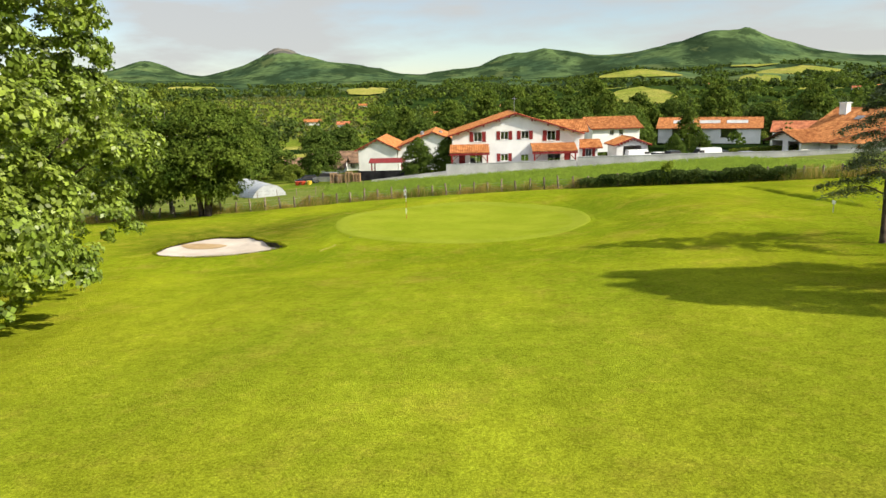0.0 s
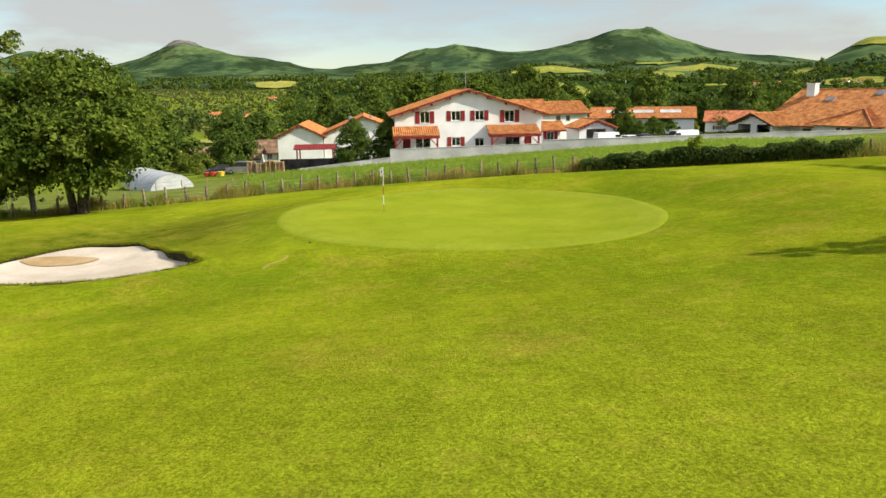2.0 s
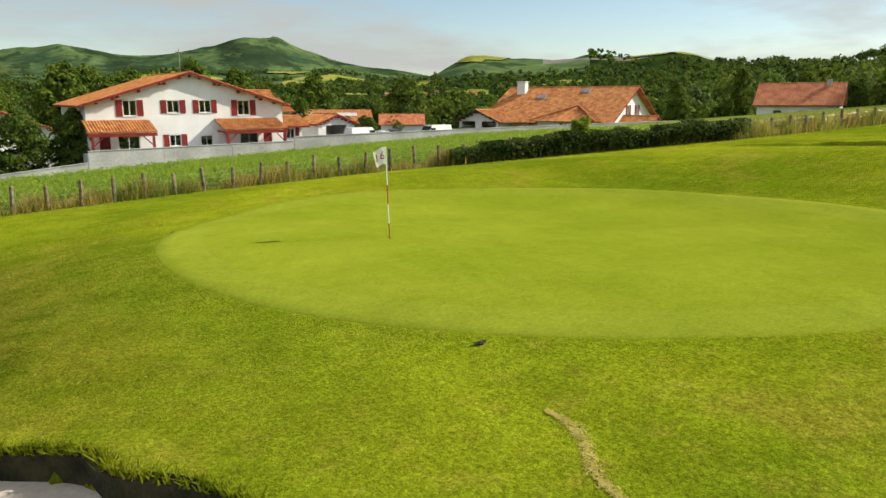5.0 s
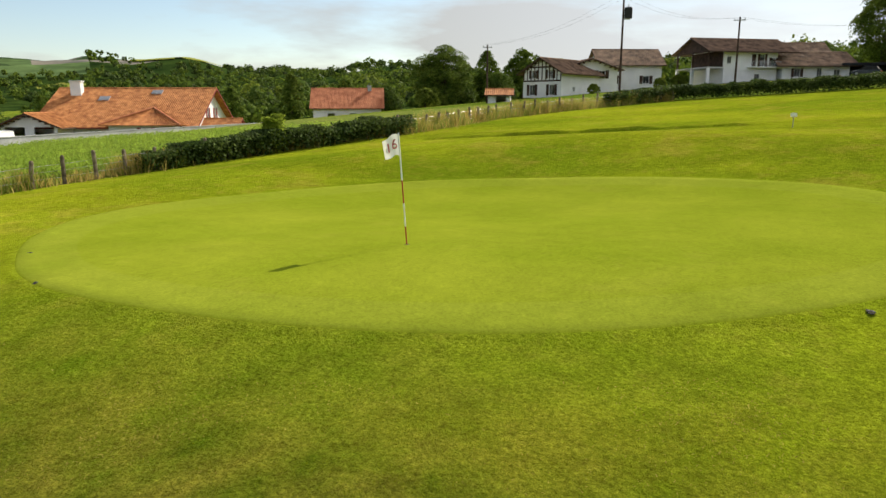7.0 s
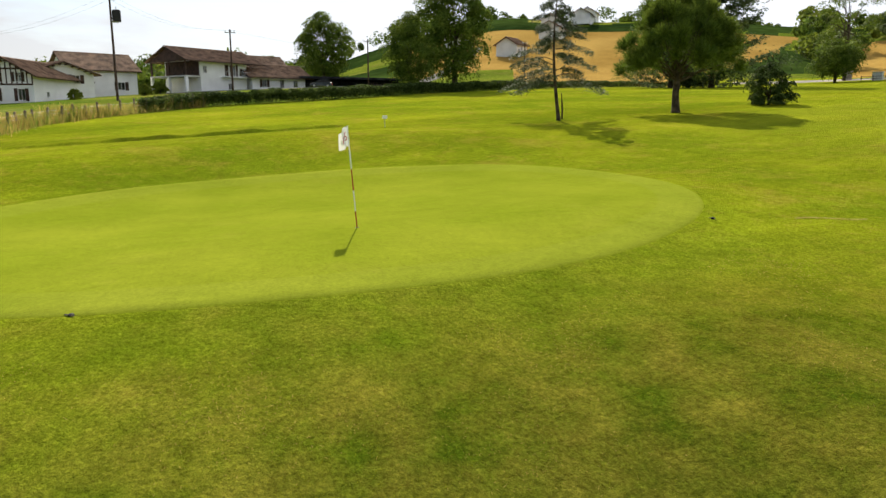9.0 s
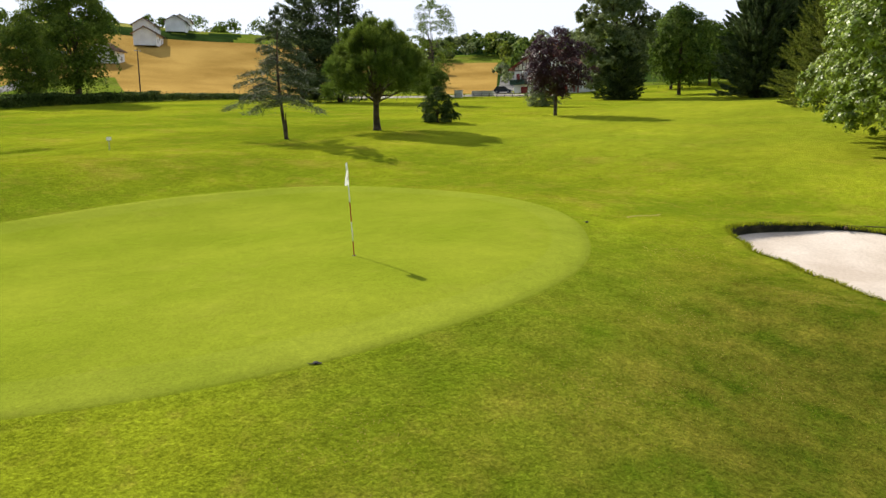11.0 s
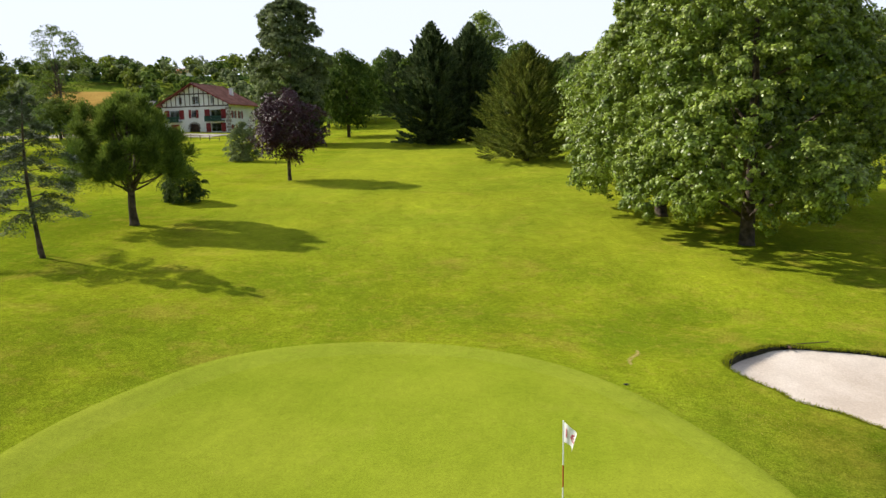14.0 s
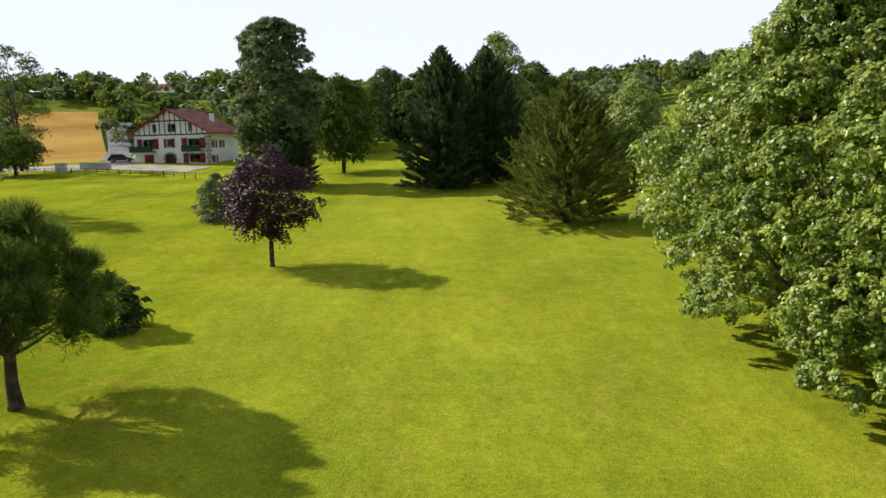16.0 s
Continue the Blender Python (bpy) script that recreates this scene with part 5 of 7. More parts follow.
plant(broadleaf("round_bush", 14, 2.9, 1.75, 0.0, 0.09, 70, 160, 0.13, LEAF_HEDGE, BARK, "round dark green shrub standing on the grass", "shrub", limbs=6, skirt=0.9), 19.2, 11.3)
plum = plant(broadleaf("plum_tree", 21, 8.2, 3.6, 2.0, 0.16, 85, 230, 0.17, LEAF_PLUM, BARK, "purple-leaved plum tree on a slim trunk", limbs=9, skirt=0.3), 14.7, -3.2)
plant(broadleaf("grey_shrub", 22, 4.6, 2.3, 0.0, 0.12, 80, 170, 0.15, LEAF_GREY, BARK, "grey-green shrub beside the plum tree", "shrub", limbs=6, skirt=0.9), 24.8, -23.0)
plant(plume_tree("golden_cypress", 24, 13.2, 6.1, 0.3, 1050, 170, 0.24, LEAF_GOLD, BARK, "broad golden cypress with feathery upswept sprays", envelope=(0.90, 1.0, 0.97, 0.80, 0.50, 0.04), long=2.5, fat=0.36), -9.0, -20.6)
tall = plant(spread_tree("poplar_tree", 26, 22.8, 6.2, 1.5, 0.4, 90, 26, 22, 0.42, LEAF_GREY, BARK, "tall dark poplar with an uneven crown", profile=(0.55, 0.80, 0.98, 1.0, 0.78, 0.30), tuft=0.6, wide=0.3), 25.5, -53)
dark = plant(plume_tree("dark_cypress", 28, 18.0, 5.4, 0.35, 900, 72, 0.52, LEAF_DARK, BARK, "dark dense cypress reaching the ground", envelope=(0.95, 1.0, 0.95, 0.78, 0.48, 0.05), rise=1.1, long=2.8, fat=0.45), 2.6, -46)
again(dark, -3.2, -50, 100, 1.0, "dark cypress in a close pair")
plant(broadleaf("ash_tree", 27, 19.6, 6.0, 3.0, 0.35, 90, 260, 0.36, LEAF_PLANE, BARK, "tall grey-green tree rising out of the cypresses", puff=1.3, limbs=8, skirt=1.0), -5.5, -58)
again(dark, 23.5, -50.5, 40, 0.72, "dark cypress below the poplar", 0.8)
mid1 = plant(broadleaf("maple_tree", 33, 14.0, 6.0, 2.2, 0.3, 80, 130, 0.5, LEAF_MID, BARK, "rounded green tree at the end of the fairway", puff=1.3, limbs=7, skirt=0.5), 21.5, -108)
again(mid1, 19.0, -70, 40, 1.0, "lighter leafy tree behind the plum", 1.1)
again(dark, 13.8, -122, 20, 0.8, "slender dark conifer at the end of the fairway", 1.15)
for x, y, t, s in ((28, -100, 50, 1.05), (7.5, -118, 90, 1.15), (0, -128, 10, 1.2), (-8, -118, 200, 1.1), (17, -140, 30, 1.2), (33, -120, 80, 1.25), (-16, -105, 120, 1.1), (-13, -70, 220, 0.75), (-22, -60, 20, 0.7)):
    again(mid1, x, y, t, s, "rounded green tree in the row closing the fairway")
for x, y, t, s in ((-24, -14, 0, 0.8), (-31, -30, 70, 0.75), (-22, -46, 200, 0.8)):
    again(belt, x, y, t, s, "broadleaf tree in the belt beside the fairway")
# by the farmhouse and the wheat
loose = plant(broadleaf("locust_tree", 41, 22.5, 7.5, 5.0, 0.3, 60, 150, 0.30, LEAF_OAK, BARK, "tall open tree with sparse airy foliage", limbs=14, sparse=0.6, flat=0.7), 79, -82)
plant(broadleaf("walnut_tree", 42, 7.6, 4.9, 1.4, 0.26, 70, 220, 0.28, LEAF_OAK, BARK, "round dark green tree by the farm gate", puff=1.3, limbs=7, skirt=0.7), 75.6, -74.5)
black = plant(conifer("dark_fir", 43, 21.0, 6.6, 0.2, 0.4, 190, 210, 0.5, LEAF_DARK, BARK, "large dark fir with ragged boughs", power=0.6, rise=0.3, ragged=0.3, thick=0.6), 64, -30)
black.scale = (1.15, 1.15, 1.15)
again(black, 70.5, -28, 70, 0.95, "dark fir leaning against its neighbour")
oak2 = plant(broadleaf("lime_tree", 45, 16.5, 6.4, 2.0, 0.42, 110, 240, 0.32, LEAF_OAK, BARK, "tall dark broadleaf tree by the hedge", puff=1.3, limbs=9, skirt=0.6), 78.4, 6.4)
again(oak2, 72.5, 16.2, 80, 0.62, "smaller broadleaf tree at the hedge")
again(oak2, 146.5, 6.0, 200, 1.15, "dark round tree behind the low black building", 0.85)
# left of the green
oak = plant(broadleaf("oak_tree", 51, 10.6, 6.3, 2.2, 0.34, 110, 260, 0.30, LEAF_OAK, BARK, "broad dark oak with several low trunks", forks=3, limbs=8, skirt=0.5, profile=(0.40, 0.82, 1.0, 0.95, 0.70, 0.25)), -23.6, 67.2)
again(oak, -31.5, 70.5, 130, 0.62, "broad dark oak leaning over the fence")
plant(broadleaf("birch_tree", 53, 13.6, 4.4, 2.4, 0.2, 70, 150, 0.24, LEAF_LIGHT, PALEBARK, "pale open tree with bare grey limbs", limbs=14, sparse=0.7), -29.5, 73.5)
again(oak, -41.0, 70.0, 220, 0.9, "dark oak behind the fence corner")
# round the houses to the north
ball = plant(broadleaf("garden_tree", 55, 10.5, 4.6, 0.8, 0.28, 80, 130, 0.42, LEAF_MID, BARK, "rounded garden tree with dense green leaves", puff=1.3, limbs=6, skirt=0.8), -27.5, 143)
again(ball, -5.5, 113.5, 60, 0.62, "rounded tree in front of the white barn")
again(ball, -0.8, 113.8, 160, 0.60, "rounded tree beside the red canopy")
pale = broadleaf("garden_shrub", 56, 3.6, 2.4, 0.2, 0.12, 50, 150, 0.28, LEAF_LIGHT, BARK, "pale green garden shrub", "shrub", limbs=5, skirt=0.9)
plant(pale, -31, 135)
wood_tree = broadleaf("wood_tree", 57, 15.0, 6.6, 1.5, 0.35, 70, 100, 0.7, LEAF_OAK, BARK, "dark broadleaf tree behind the houses", puff=1.5, limbs=5, skirt=1.0)
plant(wood_tree, 22, 172, 30)
again(oak2, 135.7, 92.4, 40, 1.2, "large dark tree mass beside the red cottage", 0.66)
again(oak2, 146.0, 97.0, 140, 1.05, "large dark tree mass beside the red cottage", 0.62)
wood_low = plant(broadleaf("wood_tree", 58, 12.0, 6.8, 1.0, 0.35, 70, 100, 0.7, LEAF_MID, BARK, "broad green tree behind the houses", puff=1.5, limbs=5, skirt=1.0), 30, 176)
wood_slim = plant(broadleaf("wood_tree", 59, 15.0, 4.6, 1.5, 0.3, 60, 100, 0.62, LEAF_OAK, BARK, "slim dark tree behind the houses", puff=1.5, limbs=5, skirt=0.6), 14, 182)
for x, y, t, s in ((44, 143, 20, 0.45), (52, 152, 80, 0.5), (40, 128, 10, 0.36)):
    again(ball, x, y, t, s, "bushy garden tree behind the parked cars")
for x, y, t, s in ((38, 180, 90, 1), (8, 190, 10, 1.1), (-8, 186, 200, 0.95), (50, 215, 40, 1.2), (105, 190, 10, 0.88), (112, 172, 60, 0.62), (98, 165, 80, 0.64), (118, 150, 20, 0.62), (126, 140, 100, 0.65), (132, 128, 30, 0.71), (140, 118, 160, 0.62), (150, 112, 30, 0.62), (158, 100, 70, 0.68), (146, 92, 10, 0.62), (140, 84, 120, 0.68), (150, 78, 40, 0.74), (134, 80, 90, 0.5), (165, 70, 20, 0.74), (160, 55, 70, 0.62), (-45, 160, 20, 1.1), (-60, 150, 70, 1.1), (-52, 175, 100, 1), (-70, 120, 30, 1), (-30, 190, 10, 1), (-14, 205, 60, 1), (76, 235, 20, 0.88), (165, 30, 50, 0.56), (172, 12, 20, 0.62)):
    again((wood_tree, wood_low, wood_slim)[int(x * 7 + y) % 3], x, y, t, s * (1.0, 1.1, 1.0)[int(x * 7 + y) % 3], "dark broadleaf tree behind the houses", 0.85 + 0.3 * ((x * 3 + y) % 5) / 5)
for k, (x, y, s) in enumerate(((28, 232, 1.35), (36, 228, 1.4), (45, 235, 1.3), (54, 243, 1.3), (20, 240, 1.3), (10, 236, 1.1), (70, 278, 1.3), (84, 284, 1.35), (99, 276, 1.3), (114, 268, 1.25), (128, 260, 1.3), (140, 244, 1.2), (-2, 246, 1.2), (62, 262, 1.2))):
    again((wood_tree, wood_low)[k % 2], x, y, 47 * k, s, "tall dark tree in the wood behind the houses", 1.0 + 0.1 * (k % 3))
for x, y, t, s in ((-38, 152, 20, 1.0), (-48, 140, 80, 1.3), (-20, 165, 130, 1.2), (92, 172, 50, 1.0), (98, 84, 30, 0.9), (128, 92, 10, 1.1), (-42, 120, 10, 0.9), (108, 47, 0, 0.5), (102, 57, 50, 0.45), (117, 44, 90, 0.6)):
    again(pale, x, y, t, s)
palm = empty("palm_tree", pose(70, 148, lie(70, 148)), "low palm with arching green fronds", "palm")
part("trunk", Shape().tube([(0, 0, -0.1), (0, 0, 1.6)], [0.3, 0.25], 8), BARK, palm)
for k in range(16):
    a, up = k * 2.4, 0.5 + 0.5 * ((k * 7) % 5) / 5
    s = Shape()
    pts = [(math.cos(a) * r, math.sin(a) * r, 1.6 + up * 2.2 * t - 1.6 * t * t) for t, r in ((0, 0.1), (0.3, 0.9), (0.6, 1.7), (1.0, 2.4))]
    w = (-math.sin(a) * 0.16, math.cos(a) * 0.16)
    s.add([(p[0] + w[0] * q, p[1] + w[1] * q, p[2] - 0.05 * abs(q)) for p, q in zip(pts, (0.5, 1.6, 1.4, 0.1))] + [(p[0] - w[0] * q, p[1] - w[1] * q, p[2] - 0.05 * abs(q)) for p, q in zip(pts, (0.5, 1.6, 1.4, 0.1))], [(0, 1, 5, 4), (1, 2, 6, 5), (2, 3, 7, 6)])
    part("frond", s, LEAF_MID, palm)

# ---- woods ----
def woods(name, n, near, far_, bear, tree_h, lobes, per, leaf, greens, label, seed, zones=(2,), bunched=-2.0):
    """A wood of many lobed crowns in several greens, thick where the land is wooded."""
    rng = np.random.default_rng(seed)
    r = np.sqrt(rng.uniform(near**2, far_**2, n * 8))
    az = rng.uniform(bear[0], bear[1], n * 8)
    x, y = MID[0] + r * np.sin(np.radians(az)), MID[1] + r * np.cos(np.radians(az))
    z = land(x, y)
    kind = cover_of(x, y, z, r, az % 360, beyond(x, y), ripple(x, y, 38), ripple(x + 300, y - 100, 110))
    ok = np.isin(kind, zones) & (lattice(x, y, 70, seed) > bunched)
    for b_, half_, r0, r1, what in MEADOWS:
        if what == 7:
            ok &= ~((np.abs(az - b_) < half_ * 1.08) & (r > r0 - 70) & (r < r1 + 15))
    x, y, z = x[ok][:n], y[ok][:n], z[ok][:n]
    m = len(x)
    h = tree_h * rng.uniform(0.5, 1.2, m) * (1 + 0.3 * lattice(x, y, 45, seed))
    w = h * rng.uniform(0.36, 0.60, m)
    # lobes: one at the top, the others round it
    d = unit(rng.normal(0, 1, (m, lobes, 3)))
    d[..., 2] = np.abs(d[..., 2]) * 0.9 - 0.25
    d[:, 0] = (0, 0, 0.75)
    c = np.stack([x, y, z + h * 0.50], 1)[:, None] + d * 0.62 * np.stack([w, w, h * 0.52], 1)[:, None]
    size = w[:, None] * rng.uniform(0.42, 0.72, (m, lobes))
    u = unit(rng.normal(0, 1, (m, lobes, per, 3)) + np.array([0, 0, 0.35]))
    at = c[:, :, None] + u * size[..., None, None] * rng.uniform(0.75, 1.05, (m, lobes, per, 1)) * np.array([1, 1, 0.85])
    me = quads(name, leaves(rng, at.reshape(-1, 3), u.reshape(-1, 3), leaf, leaf * 0.8, 0.0, 0.35), greens[0])
    for g in greens[1:]:
        me.materials.append(g)
    pick = np.repeat(rng.integers(0, len(greens), m), lobes * per).astype(np.int32)
    me.polygons.foreach_set("material_index", pick)
    return tagged(new(name, me), label, "woodland", kind="stuff")


woods("hill_wood", 1000, 185, 390, (143, 230), 7.0, 6, 24, 1.3, (LEAF_LIGHT, LEAF_MID, LEAF_GREY), "mixed broadleaf wood on the southern hill", 61, (1, 2))
woods("hill_scrub", 260, 165, 360, (146, 230), 4.5, 4, 40, 0.7, (LEAF_LIGHT, LEAF_GREY), "pale green scrub on the southern hill", 62, (1, 2, 7))
woods("ridge_trees", 60, 325, 350, (100, 150), 9, 6, 40, 1.0, (LEAF_OAK, LEAF_MID), "scattered trees on the ridge above the wheat", 63, (1, 2, 5, 7))
woods("valley_wood", 640, 230, 520, (-45, 105), 13.5, 9, 26, 1.55, (LEAF_OAK, LEAF_OAK, LEAF_MID, LEAF_HEDGE, LEAF_LIGHT), "dark broadleaf wood across the valley", 64)
woods("valley_far_wood", 1700, 480, 1050, (-45, 105), 11, 5, 16, 2.4, (LEAF_OAK, LEAF_OAK, LEAF_MID, LEAF_HEDGE), "dark broadleaf wood further up the valley", 68)
woods("valley_scrub", 420, 190, 700, (-45, 105), 6.5, 5, 24, 1.1, (LEAF_MID, LEAF_LIGHT), "lighter green thickets across the valley", 65, (1, 2))
woods("hillside_scrub", 1700, 330, 970, (-21, -6), 3.4, 3, 12, 1.1, (LEAF_SCRUB, LEAF_SCRUB, LEAF_MID, LEAF_GREY), "brownish gorse and bracken scrub on the near hillside", 69, (1,))
woods("slope_trees", 90, 230, 620, (33, 44), 7, 6, 24, 1.1, (LEAF_OAK, LEAF_MID), "scattered trees on the open slope", 70, (1,))
woods("mountain_wood", 3000, 850, 1900, (-45, 75), 9, 4, 6, 3.6, (LEAF_OAK, LEAF_HEDGE), "woods on the lower mountain slopes", 66, (2,))
woods("mountain_copses", 2600, 1050, 1750, (-30, 34), 9, 3, 6, 3.6, (LEAF_HEDGE, LEAF_OAK, LEAF_MID), "dark copses on the mountain foot", 71, (3,), 0.12)
woods("east_wood", 520, 165, 420, (50, 104), 7, 6, 26, 1.25, (LEAF_OAK, LEAF_MID, LEAF_OAK), "wood behind the eastern houses", 67, (1, 2))

# ---- buildings ----
import collections


def clip(poly, keep):
    """The part of a flat polygon (u, z) where keep(p) >= 0."""
    out = []
    for p, q in zip(poly, poly[1:] + poly[:1]):
        a, b = keep(p), keep(q)
        if a >= 0:
            out.append(p)
        if a * b < 0:
            t = a / (a - b)
            out.append((p[0] + (q[0] - p[0]) * t, p[1] + (q[1] - p[1]) * t))
    return out


def wall_shape(u0, u1, tall, roofline, holes, to3d, thick):
    """A wall with openings through it, cut off under the roof."""
    s = Shape()
    us = sorted({u0, u1, *[v for h in holes for v in (h[0] - h[2] / 2, h[0] + h[2] / 2)]})
    zs = sorted({0.0, tall, *[v for h in holes for v in (h[1], h[1] + h[3])]})
    for a, b in zip(us, us[1:]):
        for c, d in zip(zs, zs[1:]):
            m, k = (a + b) / 2, (c + d) / 2
            if any(abs(m - h[0]) < h[2] / 2 and h[1] < k < h[1] + h[3] for h in holes):
                continue
            poly = [(a, c), (b, c), (b, d), (a, d)]
            for line in roofline:
                poly = clip(poly, line)
                if len(poly) < 3:
                    break
            if len(poly) >= 3:
                front = [Vector(to3d(u, z, 0.0)) for u, z in poly]
                inner = [Vector(to3d(u, z, thick)) for u, z in poly]
                n = len(front)
                s.add(front + inner, [tuple(range(n)), tuple(range(2 * n - 1, n - 1, -1))] + [(i, n + i, n + (i + 1) % n, (i + 1) % n) for i in range(n)])
    # weld the pieces of the wall into one body and drop the faces inside it
    key, index, body = {}, [], Shape()
    for p in s.v:
        k = tuple(round(c, 3) for c in p)
        if k not in key:
            key[k] = len(body.v)
            body.v.append(tuple(p))
        index.append(key[k])
    faces = [tuple(dict.fromkeys(index[q] for q in f)) for f in s.f]
    count = collections.Counter(frozenset(f) for f in faces)
    body.f = [f for f in faces if len(f) > 2 and count[frozenset(f)] == 1]
    return body


def slab(s, a, b, c, d, thick, period=0.0, lift=0.045):
    """A sloping roof sheet from the eave a-b up to the ridge d-c, rippled like tile courses."""
    a, b, c, d = Vector(a), Vector(b), Vector(c), Vector(d)
    n = (b - a).cross(d - a).normalized()
    if n.z < 0:
        n = -n
    steps = max(2, int((b - a).length / period) * 4) if period else 1
    low, high = [], []
    for i in range(steps + 1):
        t = i / steps
        up = n * (thick + (lift * math.sin(i * math.pi / 2) if period else 0))
        low.append(a + (b - a) * t + up)
        high.append(d + (c - d) * t + up)
    k = steps + 1
    s.add(low + high, [(i, i + 1, k + i + 1, k + i) for i in range(steps)])
    e = n * (thick - lift)
    s.add([a, b, c, d, a + e, b + e, c + e, d + e], [(3, 2, 1, 0), (4, 5, 6, 7), (0, 1, 5, 4), (1, 2, 6, 5), (2, 3, 7, 6), (3, 0, 4, 7)])


def opening(ob, face, u, z, w, h, kind, to3d, shutter, frame_mat):
    """Window, door or bay in an opening of a wall."""
    def bx(s, a, c, b, d, d0, d1):
        pts = [Vector(to3d(p, q, e)) for e in (d0, d1) for p, q in ((a, c), (b, c), (b, d), (a, d))]
        s.add(pts, [(0, 1, 2, 3), (7, 6, 5, 4), (0, 4, 5, 1), (1, 5, 6, 2), (2, 6, 7, 3), (3, 7, 4, 0)])
        return s
    l, r, t = u - w / 2, u + w / 2, z + h
    if kind == "o":
        return
    if kind == "d":
        door = part("door", bx(Shape(), l + 0.02, z + 0.02, r - 0.02, t - 0.02, 0.10, 0.16), shutter, ob)
        part("handle", bx(Shape(), r - 0.2, z + 1.0, r - 0.16, z + 1.12, 0.06, 0.10), METAL, door)
        return
    f = Shape()
    for box_ in ((l, z, l + 0.07, t), (r - 0.07, z, r, t), (l + 0.07, z, r - 0.07, z + 0.07), (l + 0.07, t - 0.07, r - 0.07, t), (u - 0.035, z + 0.07, u + 0.035, t - 0.07)):
        bx(f, *box_, 0.09, 0.15)
    win = part("window", f, frame_mat, ob)
    for p, q in ((l + 0.07, u - 0.035), (u + 0.035, r - 0.07)):
        part("pane", bx(Shape(), p, z + 0.07, q, t - 0.07, 0.115, 0.125), GLASS, win)
    part("sill", bx(Shape(), l - 0.08, z - 0.08, r + 0.08, z - 0.003, -0.07, 0.05), frame_mat, win)
    if kind == "w":
        for p in (l - w * 0.52, r + 0.04):
            q = bx(Shape(), p, z - 0.04, p + w * 0.48, t + 0.04, -0.055, -0.004)
            for k in range(2):
                bx(q, p + 0.03, z + h * (0.18 + 0.6 * k), p + w * 0.48 - 0.03, z + h * (0.24 + 0.6 * k), -0.075, -0.056)
            part("shutter", q, shutter, ob)


def house(label, x, y, z, yaw, W, D, he, hr, side_ridge=False, over=0.7, wall=PLASTER, roof=TILE, trim=RED_WOOD, shutter=RED_WOOD, front=(), right=(), left=(), category="house", into=None, at=(0, 0, 0), over_end=None, name="house", closed=True, frame_mat=FRAME):
    """A house with its front towards -y of its own axes. front, right, left: openings (across, sill height, width, height, kind)."""
    ob = into or empty(name, pose(x, y, z, 0, 0, yaw), label, category)
    ax, ay, az_ = at
    oe = over if over_end is None else over_end
    th = 0.3
    pitch = (hr - he) / ((D if side_ridge else W) / 2)
    gable = [lambda p, h=W / 2: hr - pitch * abs(p[0]) - p[1]] if not side_ridge else []
    gable_line = [lambda p: hr - pitch * p[0] - p[1], lambda p: hr + pitch * p[0] - p[1]]
    level = [lambda p: he - p[1]]
    faces = [("front", -W / 2, W / 2, front, level if side_ridge else gable_line, lambda u, v, d: (ax + u, ay + d, az_ + v)),
             ("back", -W / 2 + th, W / 2 - th, (), level if side_ridge else gable_line, lambda u, v, d: (ax + u, ay + D - d, az_ + v)),
             ("right", -D / 2 + th, D / 2, right, gable_line if side_ridge else level, lambda u, v, d: (ax + W / 2 - d, ay + D / 2 + u, az_ + v)),
             ("left", -D / 2 + th, D / 2, left, gable_line if side_ridge else level, lambda u, v, d: (ax - W / 2 + d, ay + D / 2 - u, az_ + v))]
    for face_name, u0, u1, holes, line, to3d in faces:
        if face_name == "left":
            u0, u1 = -D / 2, D / 2 - th
        part("wall", wall_shape(u0, u1, hr if line is gable_line else he, line, holes, to3d, th), wall, ob)
        for u, v, w, h, kind in holes:
            opening(ob, face_name, u, v, w, h, kind, to3d, shutter, frame_mat)
    drop = pitch * over
    r = Shape()
    if side_ridge:
        x0, x1, ym = ax - W / 2 - oe, ax + W / 2 + oe, ay + D / 2
        slab(r, (x0, ay - over, az_ + he - drop), (x1, ay - over, az_ + he - drop), (x1, ym, az_ + hr), (x0, ym, az_ + hr), 0.14, 0.27)
        slab(r, (x1, ay + D + over, az_ + he - drop), (x0, ay + D + over, az_ + he - drop), (x0, ym, az_ + hr), (x1, ym, az_ + hr), 0.14, 0.27)
        cap = ((x0, ym, az_ + hr + 0.12), (x1, ym, az_ + hr + 0.12))
        barge = [((x0, ay - over, az_ + he - drop), (x0, ym, az_ + hr)), ((x1, ay - over, az_ + he - drop), (x1, ym, az_ + hr)), ((x1, ay + D + over, az_ + he - drop), (x1, ym, az_ + hr))]
        eaves = [((x0, ay - over, az_ + he - drop), (x1, ay - over, az_ + he - drop))]
    else:
        y0, y1, xm = ay - oe, ay + D + oe, ax
        slab(r, (ax - W / 2 - over, y1, az_ + he - drop), (ax - W / 2 - over, y0, az_ + he - drop), (xm, y0, az_ + hr), (xm, y1, az_ + hr), 0.14, 0.27)
        slab(r, (ax + W / 2 + over, y0, az_ + he - drop), (ax + W / 2 + over, y1, az_ + he - drop), (xm, y1, az_ + hr), (xm, y0, az_ + hr), 0.14, 0.27)
        cap = ((xm, y0, az_ + hr + 0.12), (xm, y1, az_ + hr + 0.12))
        barge = [((ax - W / 2 - over, y0, az_ + he - drop), (xm, y0, az_ + hr)), ((ax + W / 2 + over, y0, az_ + he - drop), (xm, y0, az_ + hr))]
